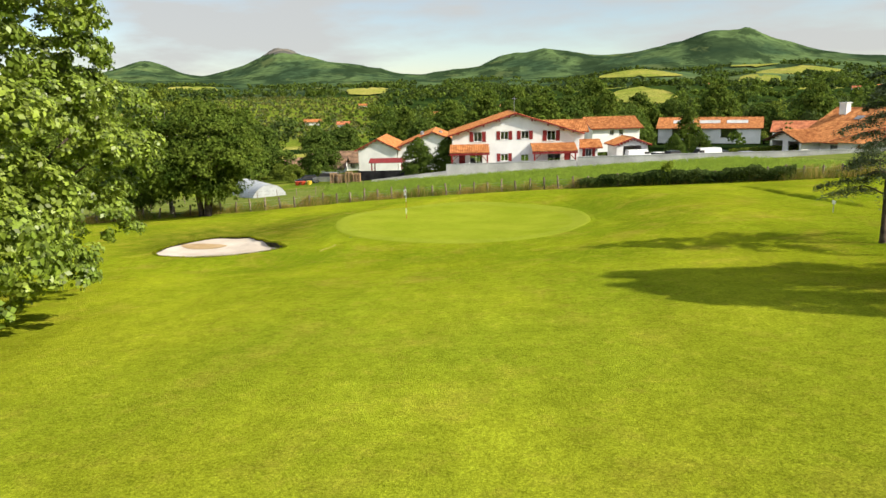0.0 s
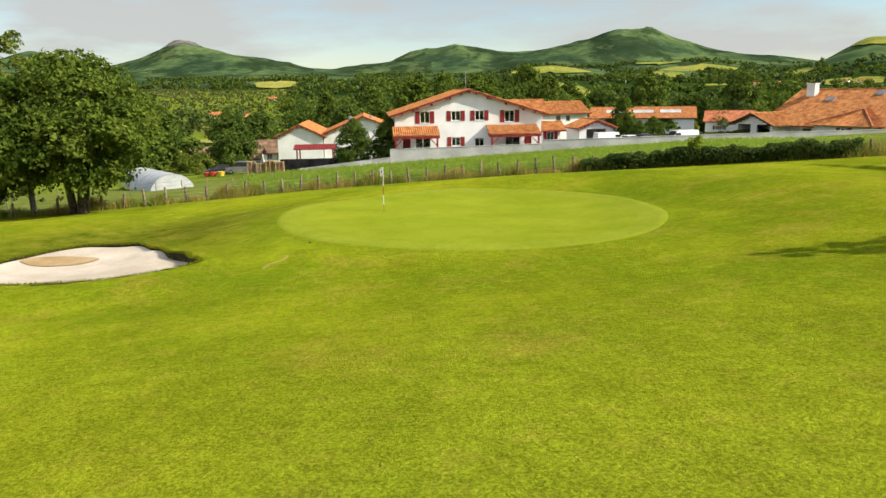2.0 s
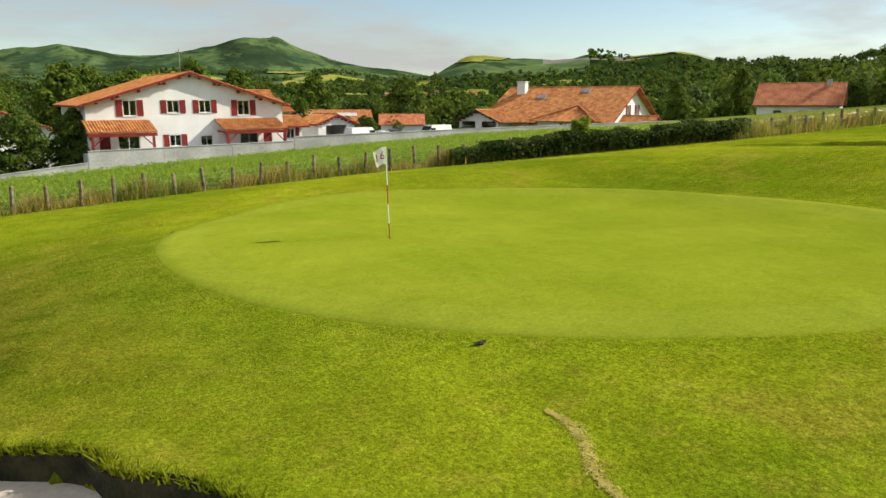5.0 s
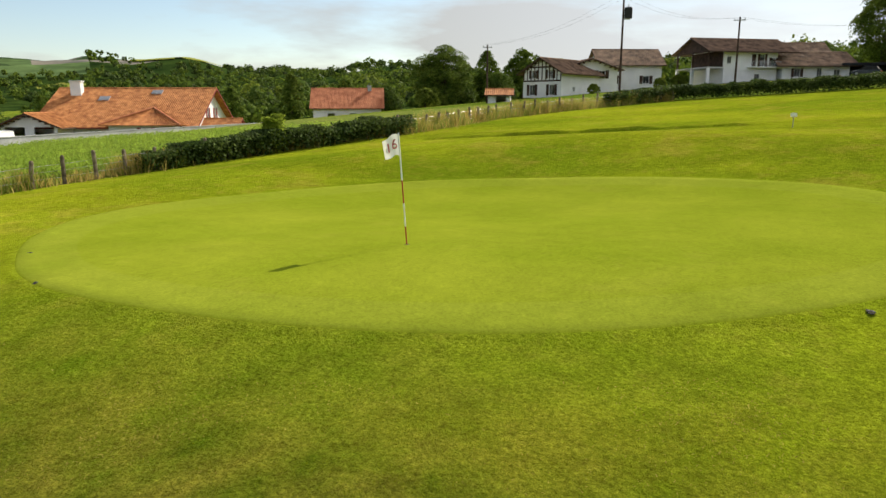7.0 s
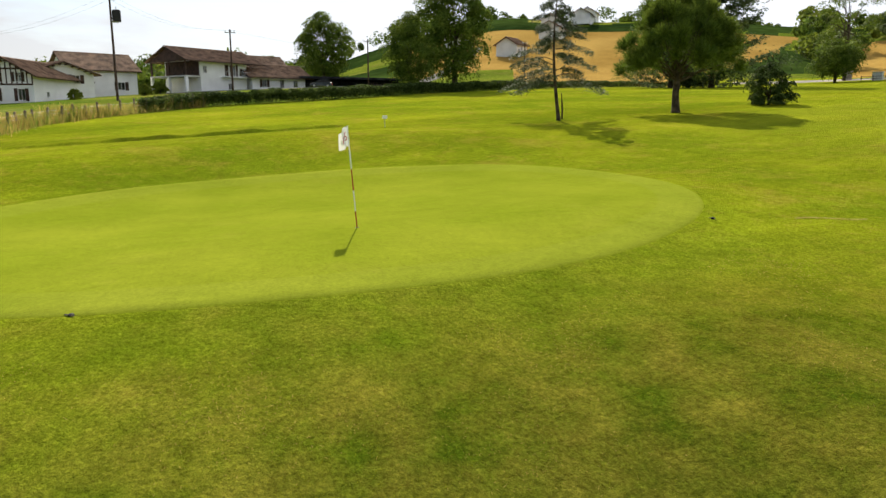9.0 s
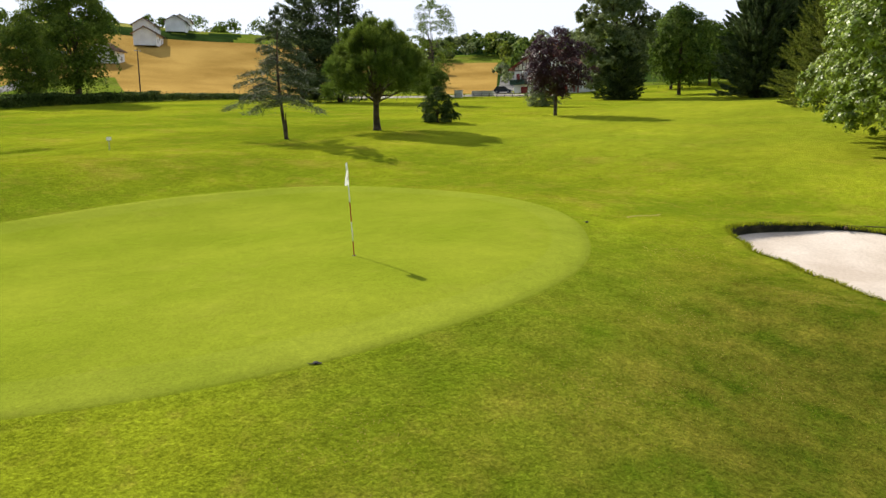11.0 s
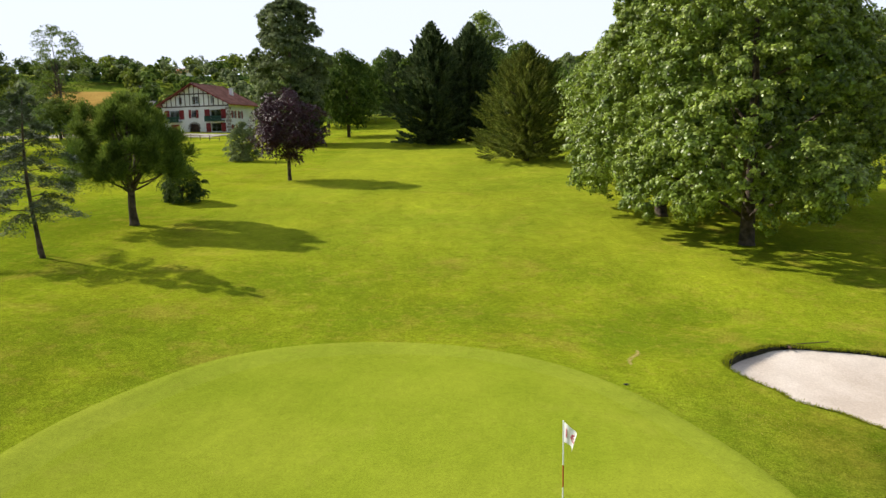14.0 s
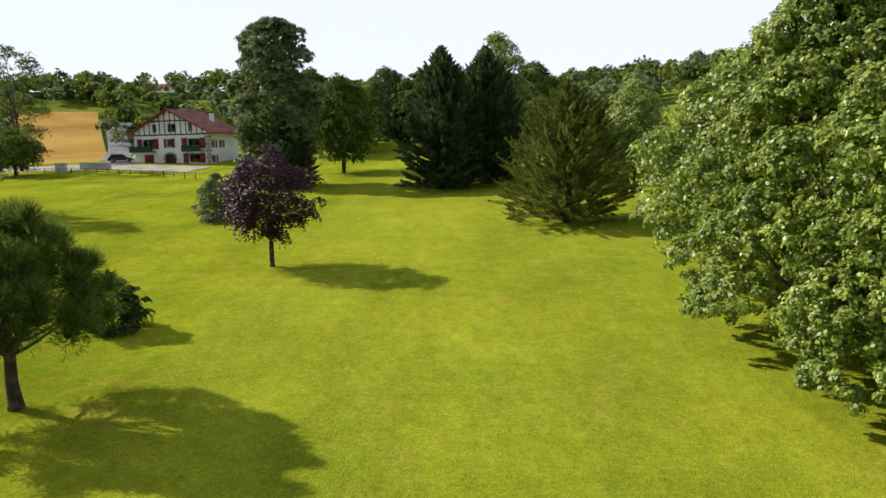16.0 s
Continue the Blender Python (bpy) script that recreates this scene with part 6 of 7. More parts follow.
        eaves = [((ax + W / 2 + over, y0, az_ + he - drop), (ax + W / 2 + over, y1, az_ + he - drop)), ((ax - W / 2 - over, y0, az_ + he - drop), (ax - W / 2 - over, y1, az_ + he - drop))]
        for k in range(5):
            t = (k + 0.5) / 5
            for sgn in (-1, 1):
                px, pz = ax + sgn * W / 2 * t, az_ + hr - pitch * W / 2 * t - 0.16
                part("rafter_end", Shape().box(px - 0.09, y0 + 0.06, pz - 0.12, px + 0.09, ay - 0.003, pz + 0.04), trim, ob)
    ro = part("roof", r, roof, ob)
    part("ridge_cap", Shape().tube([cap[0], cap[1]], [0.13, 0.13], 8), roof, ro)
    for p, q in barge + eaves:
        p, q = Vector(p), Vector(q)
        s = Shape()
        d = (q - p).cross(Vector((0, 0, 1))).normalized() * 0.03
        s.prism([p - d + Vector((0, 0, -0.06)), q - d + Vector((0, 0, -0.06)), q - d + Vector((0, 0, 0.13)), p - d + Vector((0, 0, 0.13))], d * 2)
        part("fascia", s, trim, ro)
    return ob


def chimney(ob, x, y, z0, z1, w=0.55, m=PLASTER):
    c = part("chimney", Shape().box(x - w, y - w * 0.7, z0, x + w, y + w * 0.7, z1, 0.03), m, ob)
    part("cowl", Shape().box(x - w * 1.15, y - w * 0.85, z1 + 0.003, x + w * 1.15, y + w * 0.85, z1 + 0.12, 0.03), m, c)


def porch(ob, x0, x1, y1, depth, z_eave, z_top, floor_z):
    """A lean-to porch roof on red posts."""
    r = Shape()
    slab(r, (x0, y1 - depth, z_eave), (x1, y1 - depth, z_eave), (x1, y1 - 0.004, z_top), (x0, y1 - 0.004, z_top), 0.12, 0.27)
    ro = part("porch_roof", r, TILE, ob)
    part("beam", Shape().box(x0, y1 - depth + 0.02, z_eave - 0.36, x1, y1 - depth + 0.22, z_eave - 0.03), RED_WOOD, ro)
    for x in (x0 + 0.35, x1 - 0.35):
        part("porch_post", Shape().box(x - 0.11, y1 - depth + 0.02, floor_z, x + 0.11, y1 - depth + 0.24, z_eave - 0.365), RED_WOOD, ob)
        d = 1 if x < (x0 + x1) / 2 else -1
        part("brace", Shape().tube([(x, y1 - depth + 0.13, z_eave - 1.3), (x + d * 0.9, y1 - depth + 0.13, z_eave - 0.4)], [0.06, 0.06], 5), RED_WOOD, ob)
        part("rafter", Shape().box(x - 0.06, y1 - depth + 0.25, z_eave - 0.28, x + 0.06, y1 - 0.01, z_eave - 0.1), RED_WOOD, ob)


def hip_wing(ob, ax, ay, W, D, he, hr, over, front, roof=TILE):
    """A low wing under a hipped roof that runs back into the house."""
    place = lambda u, v, d: (ax + u, ay + d, v)
    part("wall", wall_shape(-W / 2, W / 2, he, [lambda p: he - p[1]], front, place, 0.3), PLASTER, ob)
    for k in (-1, 1):
        x = ax + k * (W / 2 - 0.15)
        part("wall", Shape().box(x - 0.15, ay + 0.303, 0, x + 0.15, ay + D, he), PLASTER, ob)
    # dark panel added behind the windows so that they look unlit
    part("dark_backing", Shape().box(ax - W / 2 + 0.31, ay + 1.6, 0, ax + W / 2 - 0.31, ay + 1.7, he - 0.05), ROOM_SHADE, ob)
    for u, z, w, h, kind in front:
        opening(ob, "front", u, z, w, h, kind, place, RED_WOOD, FRAME)
    x0, x1, y0, y1, z = ax - W / 2 - over, ax + W / 2 + over, ay - over, ay + D, he - 0.12
    near, back = (ax, y0 + W / 2 + over, hr), (ax, y1, hr)
    r = Shape()
    slab(r, (x0, y0, z), (x1, y0, z), near, near, 0.1, 0.27)
    slab(r, (x1, y0, z), (x1, y1, z), back, near, 0.1, 0.27)
    slab(r, (x0, y1, z), (x0, y0, z), near, back, 0.1, 0.27)
    top = part("wing_roof", r, roof, ob)
    for c in ((x0, y0, z), (x1, y0, z)):
        part("hip_ridge", Shape().tube([(c[0], c[1], c[2] + 0.14), (near[0], near[1], near[2] + 0.16)], [0.13, 0.13], 6), TILE_RED, top)


# white gable house with two tiled porches
W1 = 19.8
gable_house = house("white gabled house with oxblood shutters and two tiled porches", 9.9, 111.5, -1.85, 0, W1, 17, 4.55, 7.65, roof=TILE,
    front=[(-5.9, 3.45, 1.25, 1.5, "w"), (-1.75, 3.7, 1.2, 1.25, "w"), (1.45, 3.7, 1.2, 1.25, "w"), (5.55, 3.4, 1.3, 1.55, "w"), (-1.75, 0.35, 1.15, 1.15, "w"), (1.45, 0.25, 1.25, 1.1, "n"), (-6.2, 0.02, 2.0, 1.75, "n"), (-8.4, 0.02, 1.0, 1.8, "d"), (6.0, 0.02, 2.0, 1.75, "n"), (8.1, 0.02, 1.0, 1.8, "d")],
    right=[(-4, 3.4, 1.2, 1.4, "w"), (2, 3.4, 1.2, 1.4, "w")])
porch(gable_house, -10.3, -4.2, 0.0, 3.2, 1.95, 2.95, -0.2)
porch(gable_house, 2.3, 9.2, 0.0, 3.2, 1.95, 2.95, -0.2)
house("", 0, 0, 0, 0, 6, 5, 4.6, 6.0, into=gable_house, at=(9.0, 8.0, 0), side_ridge=True, front=[(0.5, 3.0, 1.0, 1.2, "w")])
house("", 0, 0, 0, 0, 3.2, 4, 2.2, 3.0, into=gable_house, at=(11.65, 2.5, 0), side_ridge=True, front=[(0.2, 0.6, 1.0, 1.2, "w")])
for x in (-7.4, -5.0, -2.5, 0.0, 2.5, 5.0, 7.4):
    z = 7.65 - 0.313 * abs(x)
    part("purlin_end", Shape().box(x - 0.10, -0.62, z - 0.40, x + 0.10, -0.005, z - 0.16), RED_WOOD, gable_house)
aerial = part("aerial", Shape().tube([(0, 3.0, 7.5), (0, 3.0, 10.2)], [0.035, 0.03], 6), METAL, gable_house, "thin grey roof aerial")
for k in range(5):
    part("rod", Shape().tube([(-0.45 + 0.03 * k, 2.6 + 0.2 * k, 9.9), (0.45 - 0.03 * k, 2.6 + 0.2 * k, 9.9)], [0.02, 0.02], 5), METAL, aerial)
part("boom", Shape().tube([(0, 2.5, 9.9), (0, 3.5, 9.9)], [0.025, 0.025], 5), METAL, aerial)
for k, (x, h, m) in enumerate([(0.4, 0.55, WHITE_PAINT), (1.1, 0.45, RED_PAINT), (-3.6, 0.4, DARK_WOOD), (2.4, 0.5, RED_WOOD)]):
    tub = empty("garden_pot", pose(9.9 + x, 109.3, lie(9.9 + x, 109.3)), "terrace pot standing by the house wall", "pot", "pots on the terrace")
    part("pot", Shape().tube([(0, 0, -0.3), (0, 0, 0.9), (0, 0, 0.9 + h)], [0.25, 0.3, 0.34], 10), m, tub)
# the low barn with two gables
barn_a = house("white rendered barn with an orange tiled gable roof", -16.3, 150, -7.2, 0, 8.2, 20, 5.3, 7.3)
barn_b = house("wide white barn with an orange tiled roof", -4.6, 150.5, -7.2, 0, 14.8, 22, 5.6, 8.6, roof=TILE)
for k, x in enumerate((-2.5, 1.5)):
    part("roof_vent", Shape().tube([(x, 6 + k, 7.6), (x, 6 + k, 8.4), (x, 6 + k, 8.6)], [0.45, 0.45, 0.1], 10), METAL, barn_b)


def canopy(x, y, w, d, h, yaw, label):
    c = empty("car_canopy", pose(x, y, lie(x, y), 0, 0, yaw), label, "canopy", "red canopies by the barn")
    r = Shape()
    slab(r, (-w / 2, -d / 2, h), (w / 2, -d / 2, h), (w / 2, 0, h + 0.55), (-w / 2, 0, h + 0.55), 0.08, 0.4)
    slab(r, (w / 2, d / 2, h), (-w / 2, d / 2, h), (-w / 2, 0, h + 0.55), (w / 2, 0, h + 0.55), 0.08, 0.4)
    part("roof", r, RED_WOOD, c)
    for a in (-1, 1):
        for b in (-1, 1):
            part("post", Shape().box(a * (w / 2 - 0.5) - 0.1, b * (d / 2 - 0.3) - 0.1, -0.2, a * (w / 2 - 0.5) + 0.1, b * (d / 2 - 0.3) + 0.1, h - 0.003), RED_WOOD, c)


canopy(-11.5, 124, 6.2, 5, 2.9, 0, "red sheet-metal canopy on painted posts")
canopy(2.6, 124, 5.5, 4, 3.0, 0, "small red sheet-metal canopy beside the house")
thing("screen_panel", Shape().box(-16.5, 121, lie(-12, 121) - 0.2, -7.5, 121.15, lie(-12, 121) + 1.5), BLACK, "long black mesh screen below the canopy", "screen")
thing("grey_shed", Shape().box(-2.0, 115.5, -5.2, 3.6, 119, -1.5, 0.1), CONCRETE, "low pale grey shed beside the house", "shed")


def pallet_stack(x, y, n, yaw):
    ob = empty("pallet_stack", pose(x, y, lie(x, y), 0, 0, yaw), "tall stack of raw wooden pallets", "pallets", "stacks of pallets")
    for k in range(n):
        for j in range(5):
            part("board", Shape().box(-0.6, -0.5 + j * 0.22, k * 0.15 + 0.11, 0.6, -0.38 + j * 0.22, k * 0.15 + 0.135), PALLET_WOOD, ob)
        for j in range(3):
            part("runner", Shape().box(-0.6 + j * 0.53, -0.5, k * 0.15, -0.46 + j * 0.53, 0.5, k * 0.15 + 0.107), PALLET_WOOD, ob)


for k in range(4):
    pallet_stack(-16.2 - k * 1.35, 118 + 0.2 * k, 10 + (k % 2) * 2, 4 * k)
# garden wall in three lengths
def concrete_wall(points, label):
    ob = empty("garden_wall", pose(0, 0, 0), label, "wall", "lengths of the garden wall")
    for k, ((x0, y0, t0), (x1, y1, t1)) in enumerate(zip(points, points[1:])):
        n = max(1, round(math.hypot(x1 - x0, y1 - y0) / 6))
        for j in range(n):
            a, b = j / n, (j + 1) / n - 0.004 / max(1, n)
            p, q = (x0 + (x1 - x0) * a, y0 + (y1 - y0) * a), (x0 + (x1 - x0) * b, y0 + (y1 - y0) * b)
            za, zb = t0 + (t1 - t0) * a, t0 + (t1 - t0) * b
            part("panel", Shape().prism([(*p, lie(*p) - 0.6), (*q, lie(*q) - 0.6), (*q, zb), (*p, za)], (0.03, 0.2, 0)), CONCRETE, ob)
            part("coping", Shape().prism([(p[0], p[1] - 0.05, za + 0.003), (q[0], q[1] - 0.05, zb + 0.003), (q[0], q[1] - 0.05, zb + 0.06), (p[0], p[1] - 0.05, za + 0.06)], (0.03, 0.3, 0)), CONCRETE, ob)
    return ob


concrete_wall([(-12.3, 106.6, -3.6), (-0.95, 106, -2.4)], "low grey concrete garden wall")
concrete_wall([(-0.9, 106, -1.38), (18.5, 105.5, -1.05)], "tall grey concrete terrace wall")
concrete_wall([(18.55, 105.5, -0.62), (40.8, 103.0, -0.2), (69, 99.9, 0.22), (90, 97.6, 0.32)], "long pale concrete boundary wall")
garage = house("small white garage with an open dark bay", 29.6, 118, -2.0, 4, 5.2, 5.4, 2.25, 3.25, over=0.5, front=[(0, 0.02, 3.0, 2.0, "o")])
long_barn = house("long white barn with a low orange roof and grey bays", 83.5, 239, -8.4, -22.6, 32, 12, 5.2, 8.2, side_ridge=True, front=[(-9.0, 1.8, 5.0, 3.0, "n"), (6.4, 1.8, 5.0, 3.0, "n")], right=[(0, 4.6, 0.8, 0.8, "n")], frame_mat=CONCRETE)
for k in range(3):
    part("skylight", Shape().prism([(-11.5 + k * 8.5, 2.2, 6.53), (-5 + k * 8.5, 2.2, 6.53), (-5 + k * 8.5, 4.0, 7.43), (-11.5 + k * 8.5, 4.0, 7.43)], (0, 0, 0.06)), CONCRETE, long_barn)
house("small white cottage with a brown tiled roof", 108.5, 231, -8.0, -30, 13.5, 9, 3.6, 6.4, side_ridge=True, roof=TILE_RED, front=[(-3.5, 0.8, 0.9, 1.1, "w"), (-1.5, 0.8, 0.9, 1.1, "w")], right=[(0, 1.0, 1.0, 1.2, "n")])
house("white house with an orange roof behind the gable house", 36, 160, -4.2, 10, 11, 9, 5.4, 7.4, side_ridge=True, front=[(-1, 3.6, 1.0, 1.2, "n"), (1.2, 3.6, 1.0, 1.2, "n")])
# wide house with a great orange roof
great = house("wide white house under a great orange tiled roof", 64.4, 117.2, -2.2, -72, 21, 17, 2.35, 7.2, side_ridge=True, over=1.0,
    front=[(-3, 0.6, 1.6, 0.9, "n")],
    right=[(-1.6, 2.9, 0.9, 1.6, "w"), (1.8, 2.9, 0.9, 1.6, "w"), (-5.0, 0.6, 1.4, 0.7, "d"), (-2.5, 0.6, 1.4, 0.7, "d")])
house("", 0, 0, 0, 0, 7.4, 8.0, 2.2, 3.7, into=great, at=(-9.5, -4.0, 0), over=0.9, trim=DARK_WOOD, front=[(-1.9, 0.02, 2.6, 2.0, "o"), (1.9, 0.02, 2.6, 2.0, "o")])
hip_wing(great, 4.5, -2.2, 9.0, 7.0, 2.3, 4.4, 0.9, [(0.5, 0.7, 1.2, 1.2, "w")])
house("", 0, 0, 0, 0, 5.0, 4.0, 1.7, 2.9, into=great, at=(13.0, 3.0, 0), side_ridge=True, over=0.5)
chimney(great, -8.2, 7.0, 5.4, 8.2, 0.75)
for x, y in ((-4.5, 5.2), (2.5, 6.8)):
    part("skylight", Shape().prism([(x, y, 2.35 + y * 0.57 + 0.22), (x + 1.5, y, 2.35 + y * 0.57 + 0.22), (x + 1.5, y + 0.9, 2.35 + (y + 0.9) * 0.57 + 0.22), (x, y + 0.9, 2.35 + (y + 0.9) * 0.57 + 0.22)], (0, 0, 0.1)), METAL, great)
red_roof = house("white cottage with a broad red tiled roof", 119.3, 108.2, -0.8, -67, 13.8, 10, 3.3, 6.9, side_ridge=True, roof=TILE_RED, trim=DARK_WOOD, front=[(-3.3, 0.9, 1.5, 1.1, "n"), (1.2, 0.9, 1.5, 1.1, "n"), (3.4, 0.9, 1.3, 1.1, "n")])
chimney(red_roof, 4.6, 4.4, 6.2, 7.5, 0.4, CONCRETE)


def timbers(ob, W, z0, z1, he, hr, cols, depth=0.05, m=DARK_WOOD):
    """Dark upright and level timbers on a front gable."""
    pitch = (hr - he) / (W / 2)
    for z in (z0, z1):
        w = min(W / 2, (hr - z) / pitch) - 0.05
        part("timber", Shape().box(-w, -depth, z - 0.12, w, -0.003, z + 0.12), m, ob)
    for k in range(cols + 1):
        x = -W / 2 + 0.12 + (W - 0.24) * k / cols
        top = hr - pitch * abs(x) - 0.1
        if top > z0 + 0.4:
            part("timber", Shape().box(x - 0.09, -depth * 0.8, z0 + 0.125, x + 0.09, -0.003, top), m, ob)


half = house("half-timbered house with dark beams and brown shutters", 103.2, 65.5, 4.0, -113.5, 7.4, 17, 4.2, 6.3, roof=TILE_BROWN, trim=DARK_WOOD, shutter=DARK_WOOD, over=0.9,
    front=[(-1.9, 0.4, 1.0, 1.7, "w"), (1.9, 0.4, 1.0, 1.7, "w"), (-1.6, 3.1, 0.9, 1.3, "w"), (1.6, 3.1, 0.9, 1.3, "w")], right=[(-4.5, 1.0, 0.8, 0.8, "n"), (3, 1.0, 1.6, 0.8, "n")])
timbers(half, 7.4, 2.7, 4.9, 4.2, 6.3, 10)
house("white wing with a brown gable and dark shutters", 112.5, 58.6, 4.0, -66.5, 9.5, 9, 5.0, 6.6, roof=TILE_BROWN, trim=DARK_WOOD, shutter=DARK_WOOD, over=0.9, front=[(-2.4, 3.4, 1.1, 1.3, "w"), (2.0, 3.4, 1.2, 1.3, "w"), (-1, 0.6, 0.6, 0.6, "n")])
house("white two-storey house with a brown tiled roof", 124.5, 52.5, 5.4, -72, 11.5, 10, 5.0, 7.8, side_ridge=True, roof=TILE_BROWN, trim=DARK_WOOD, shutter=DARK_WOOD, front=[(-3.4, 1.4, 1.1, 1.4, "w"), (2.9, 1.4, 1.2, 1.4, "w")])
balcony_house = house("white house with a deep roof over an outside stair", 123.6, 32.0, 6.6, -62, 10.4, 11, 5.8, 8.0, side_ridge=True, roof=TILE_BROWN, trim=DARK_WOOD, shutter=DARK_WOOD, over=1.2, over_end=3.6, front=[(-4.2, 3.4, 0.8, 1.3, "n"), (0.6, 3.0, 0.9, 2.1, "d"), (2.2, 3.0, 0.9, 2.1, "w"), (4.4, 3.2, 0.8, 1.3, "w"), (1.4, 0.5, 1.0, 1.2, "n")])
# dark panel added across the open gable in place of its shade
part("gable_shade_panel", Shape().prism([(-8.2, -1.0, 5.35), (-8.2, 12.0, 5.35), (-8.2, 5.5, 7.85)], (0.08, 0, 0)), DARK_WOOD, balcony_house, "dark panel painted as shade in the open gable")
part("terrace_slab", Shape().box(-8.4, 0.0, 2.6, -5.21, 11.0, 2.85), CONCRETE, balcony_house)
for y in (0.2, 5.4, 10.8):
    part("terrace_post", Shape().box(-8.25, y - 0.14, 2.853, -7.97, y + 0.14, 5.34), DARK_WOOD, balcony_house)
    part("terrace_pier", Shape().box(-8.35, y - 0.25, -0.5, -7.85, y + 0.25, 2.597), PLASTER, balcony_house)
# sheet over the plaster: the overhang's shade put into a dark colour
part("terrace_shade_sheet", Shape().box(-5.25, 0.35, 2.86, -5.206, 10.7, 5.6), DARK_WOOD, balcony_house, "dark sheet painted as shade on the terrace front")
part("balcony", Shape().box(-0.6, -1.3, 2.75, 5.2, -0.004, 2.9), PLASTER, balcony_house)
for k in range(9):
    part("stair_step", Shape().box(5.3 + k * 0.32, -1.2, 2.6 - k * 0.28, 5.62 + k * 0.32, -0.1, 2.76 - k * 0.28), PLASTER, balcony_house)
for k in range(12):
    part("baluster", Shape().box(-0.55 + k * 0.5, -1.28, 2.91, -0.50 + k * 0.5, -1.23, 3.75), METAL, balcony_house)
part("handrail", Shape().box(-0.6, -1.29, 3.755, 5.2, -1.22, 3.82), METAL, balcony_house)
lean = house("low white house with layered brown tiled roofs", 126.5, 21.0, 6.8, -76, 11.5, 9, 3.3, 5.4, side_ridge=True, roof=TILE_BROWN, trim=DARK_WOOD, shutter=DARK_WOOD, over=1.3, front=[(-3.2, 1.0, 1.0, 1.4, "w"), (0.6, 0.8, 0.9, 1.7, "n"), (3.6, 1.0, 1.0, 1.3, "n")])
house("", 0, 0, 0, 0, 9.5, 7, 5.2, 7.4, into=lean, at=(-0.6, 5.5, 0), side_ridge=True, roof=TILE_BROWN, trim=DARK_WOOD, over=0.9)
thing("cattle_shed", Shape().box(129, -6, 5.5, 136, 16, 9.6, 0.2).box(126, -7, 9.65, 137, 17, 10.1, 0.1), BLACK, "long low black sheet-roofed shed", "shed")
shed = house("small shed with a pale tiled roof beside the fence", 86, 68.7, lie(86, 68.7) - 0.2, -80, 3.2, 3.0, 1.35, 2.0, side_ridge=True, roof=TILE, trim=DARK_WOOD, over=0.5, front=[(0.3, 0.05, 1.5, 1.15, "o")])

# half-timbered farmhouse at the end of the course
farm = house("three-storey half-timbered farmhouse with red shutters and green balconies", 55.6, -92.4, 9.1, 165.5, 16.6, 10.5, 6.9, 11.0, roof=TILE_DARK, trim=RED_WOOD, over=1.1,
    front=[(-5.2, 0.5, 2.2, 2.0, "d"), (-0.4, 0.05, 2.6, 2.6, "o"), (5.0, 0.8, 2.4, 1.8, "w"), (-5.2, 3.6, 2.4, 1.9, "w"), (-0.4, 3.8, 1.2, 1.7, "w"), (5.0, 3.6, 2.6, 1.9, "w"), (-3.6, 6.7, 0.9, 1.6, "n"), (0.2, 6.7, 1.7, 1.7, "n"), (4.4, 6.7, 0.9, 1.8, "n")],
    right=[(-3.4, 3.6, 0.9, 1.5, "w"), (-0.8, 3.6, 0.9, 1.5, "w"), (-3.4, 0.8, 1.0, 1.4, "w")], left=[(0, 3.6, 1, 1.4, "w")])
timbers(farm, 16.6, 6.25, 8.9, 6.9, 11.0, 14, 0.06, DARK_WOOD)
part("door", Shape().box(-1.5, 0.32, 0.05, 0.7, 0.42, 2.5), DARK_WOOD, farm)
for x0, x1 in ((-8.8, -3.4), (2.9, 7.2)):
    bal = part("balcony", Shape().box(x0, -1.1, 2.95, x1, -0.004, 3.1), GREEN_WOOD, farm)
    n = int((x1 - x0) / 0.16)
    for k in range(n):
        part("slat", Shape().box(x0 + k * 0.16, -1.1, 3.103, x0 + k * 0.16 + 0.13, -1.06, 4.05), GREEN_WOOD, bal)
    part("handrail", Shape().box(x0, -1.14, 4.053, x1, -1.02, 4.14), GREEN_WOOD, bal)
for k in range(9):
    w = 0.5 if k % 2 else 0.8
    part("quoin", Shape().box(8.3 - w, -0.04, 0.1 + k * 0.66, 8.34, -0.004, 0.66 + k * 0.66), STONE, farm)
    part("quoin", Shape().box(8.303, -0.04, 0.1 + k * 0.66, 8.345, w, 0.66 + k * 0.66), STONE, farm)
for a in np.linspace(0.15, math.pi - 0.15, 9):
    part("arch_stone", Shape().box(-0.4 + math.cos(a) * 1.45 - 0.18, -0.06, 1.4 + math.sin(a) * 1.4 - 0.2, -0.4 + math.cos(a) * 1.45 + 0.18, -0.004, 1.4 + math.sin(a) * 1.4 + 0.2), STONE, farm)
chimney(farm, 4.5, 7.5, 8.4, 10.3, 0.4)
# small far houses
def far_house(x, y, yaw, W, D, he, hr, label, roof=TILE, lift=0.0):
    return house(label, x, y, lie(x, y) - 0.3 + lift, yaw, W, D, he, hr, side_ridge=True, roof=roof, trim=DARK_WOOD, shutter=DARK_WOOD, front=[(-W / 4, 1.0, 1.1, 1.3, "n"), (W / 4, 1.0, 1.1, 1.3, "n"), (0, he - 1.9, 1.1, 1.2, "n")])


far_house(133, -275, 150, 22, 12, 5.5, 8.0, "long house with a red roof on the southern ridge")
far_house(-29.5, 176, 0, 15, 9, 2.6, 4.8, "low grey-roofed bungalow beyond the field", TILE_BROWN)
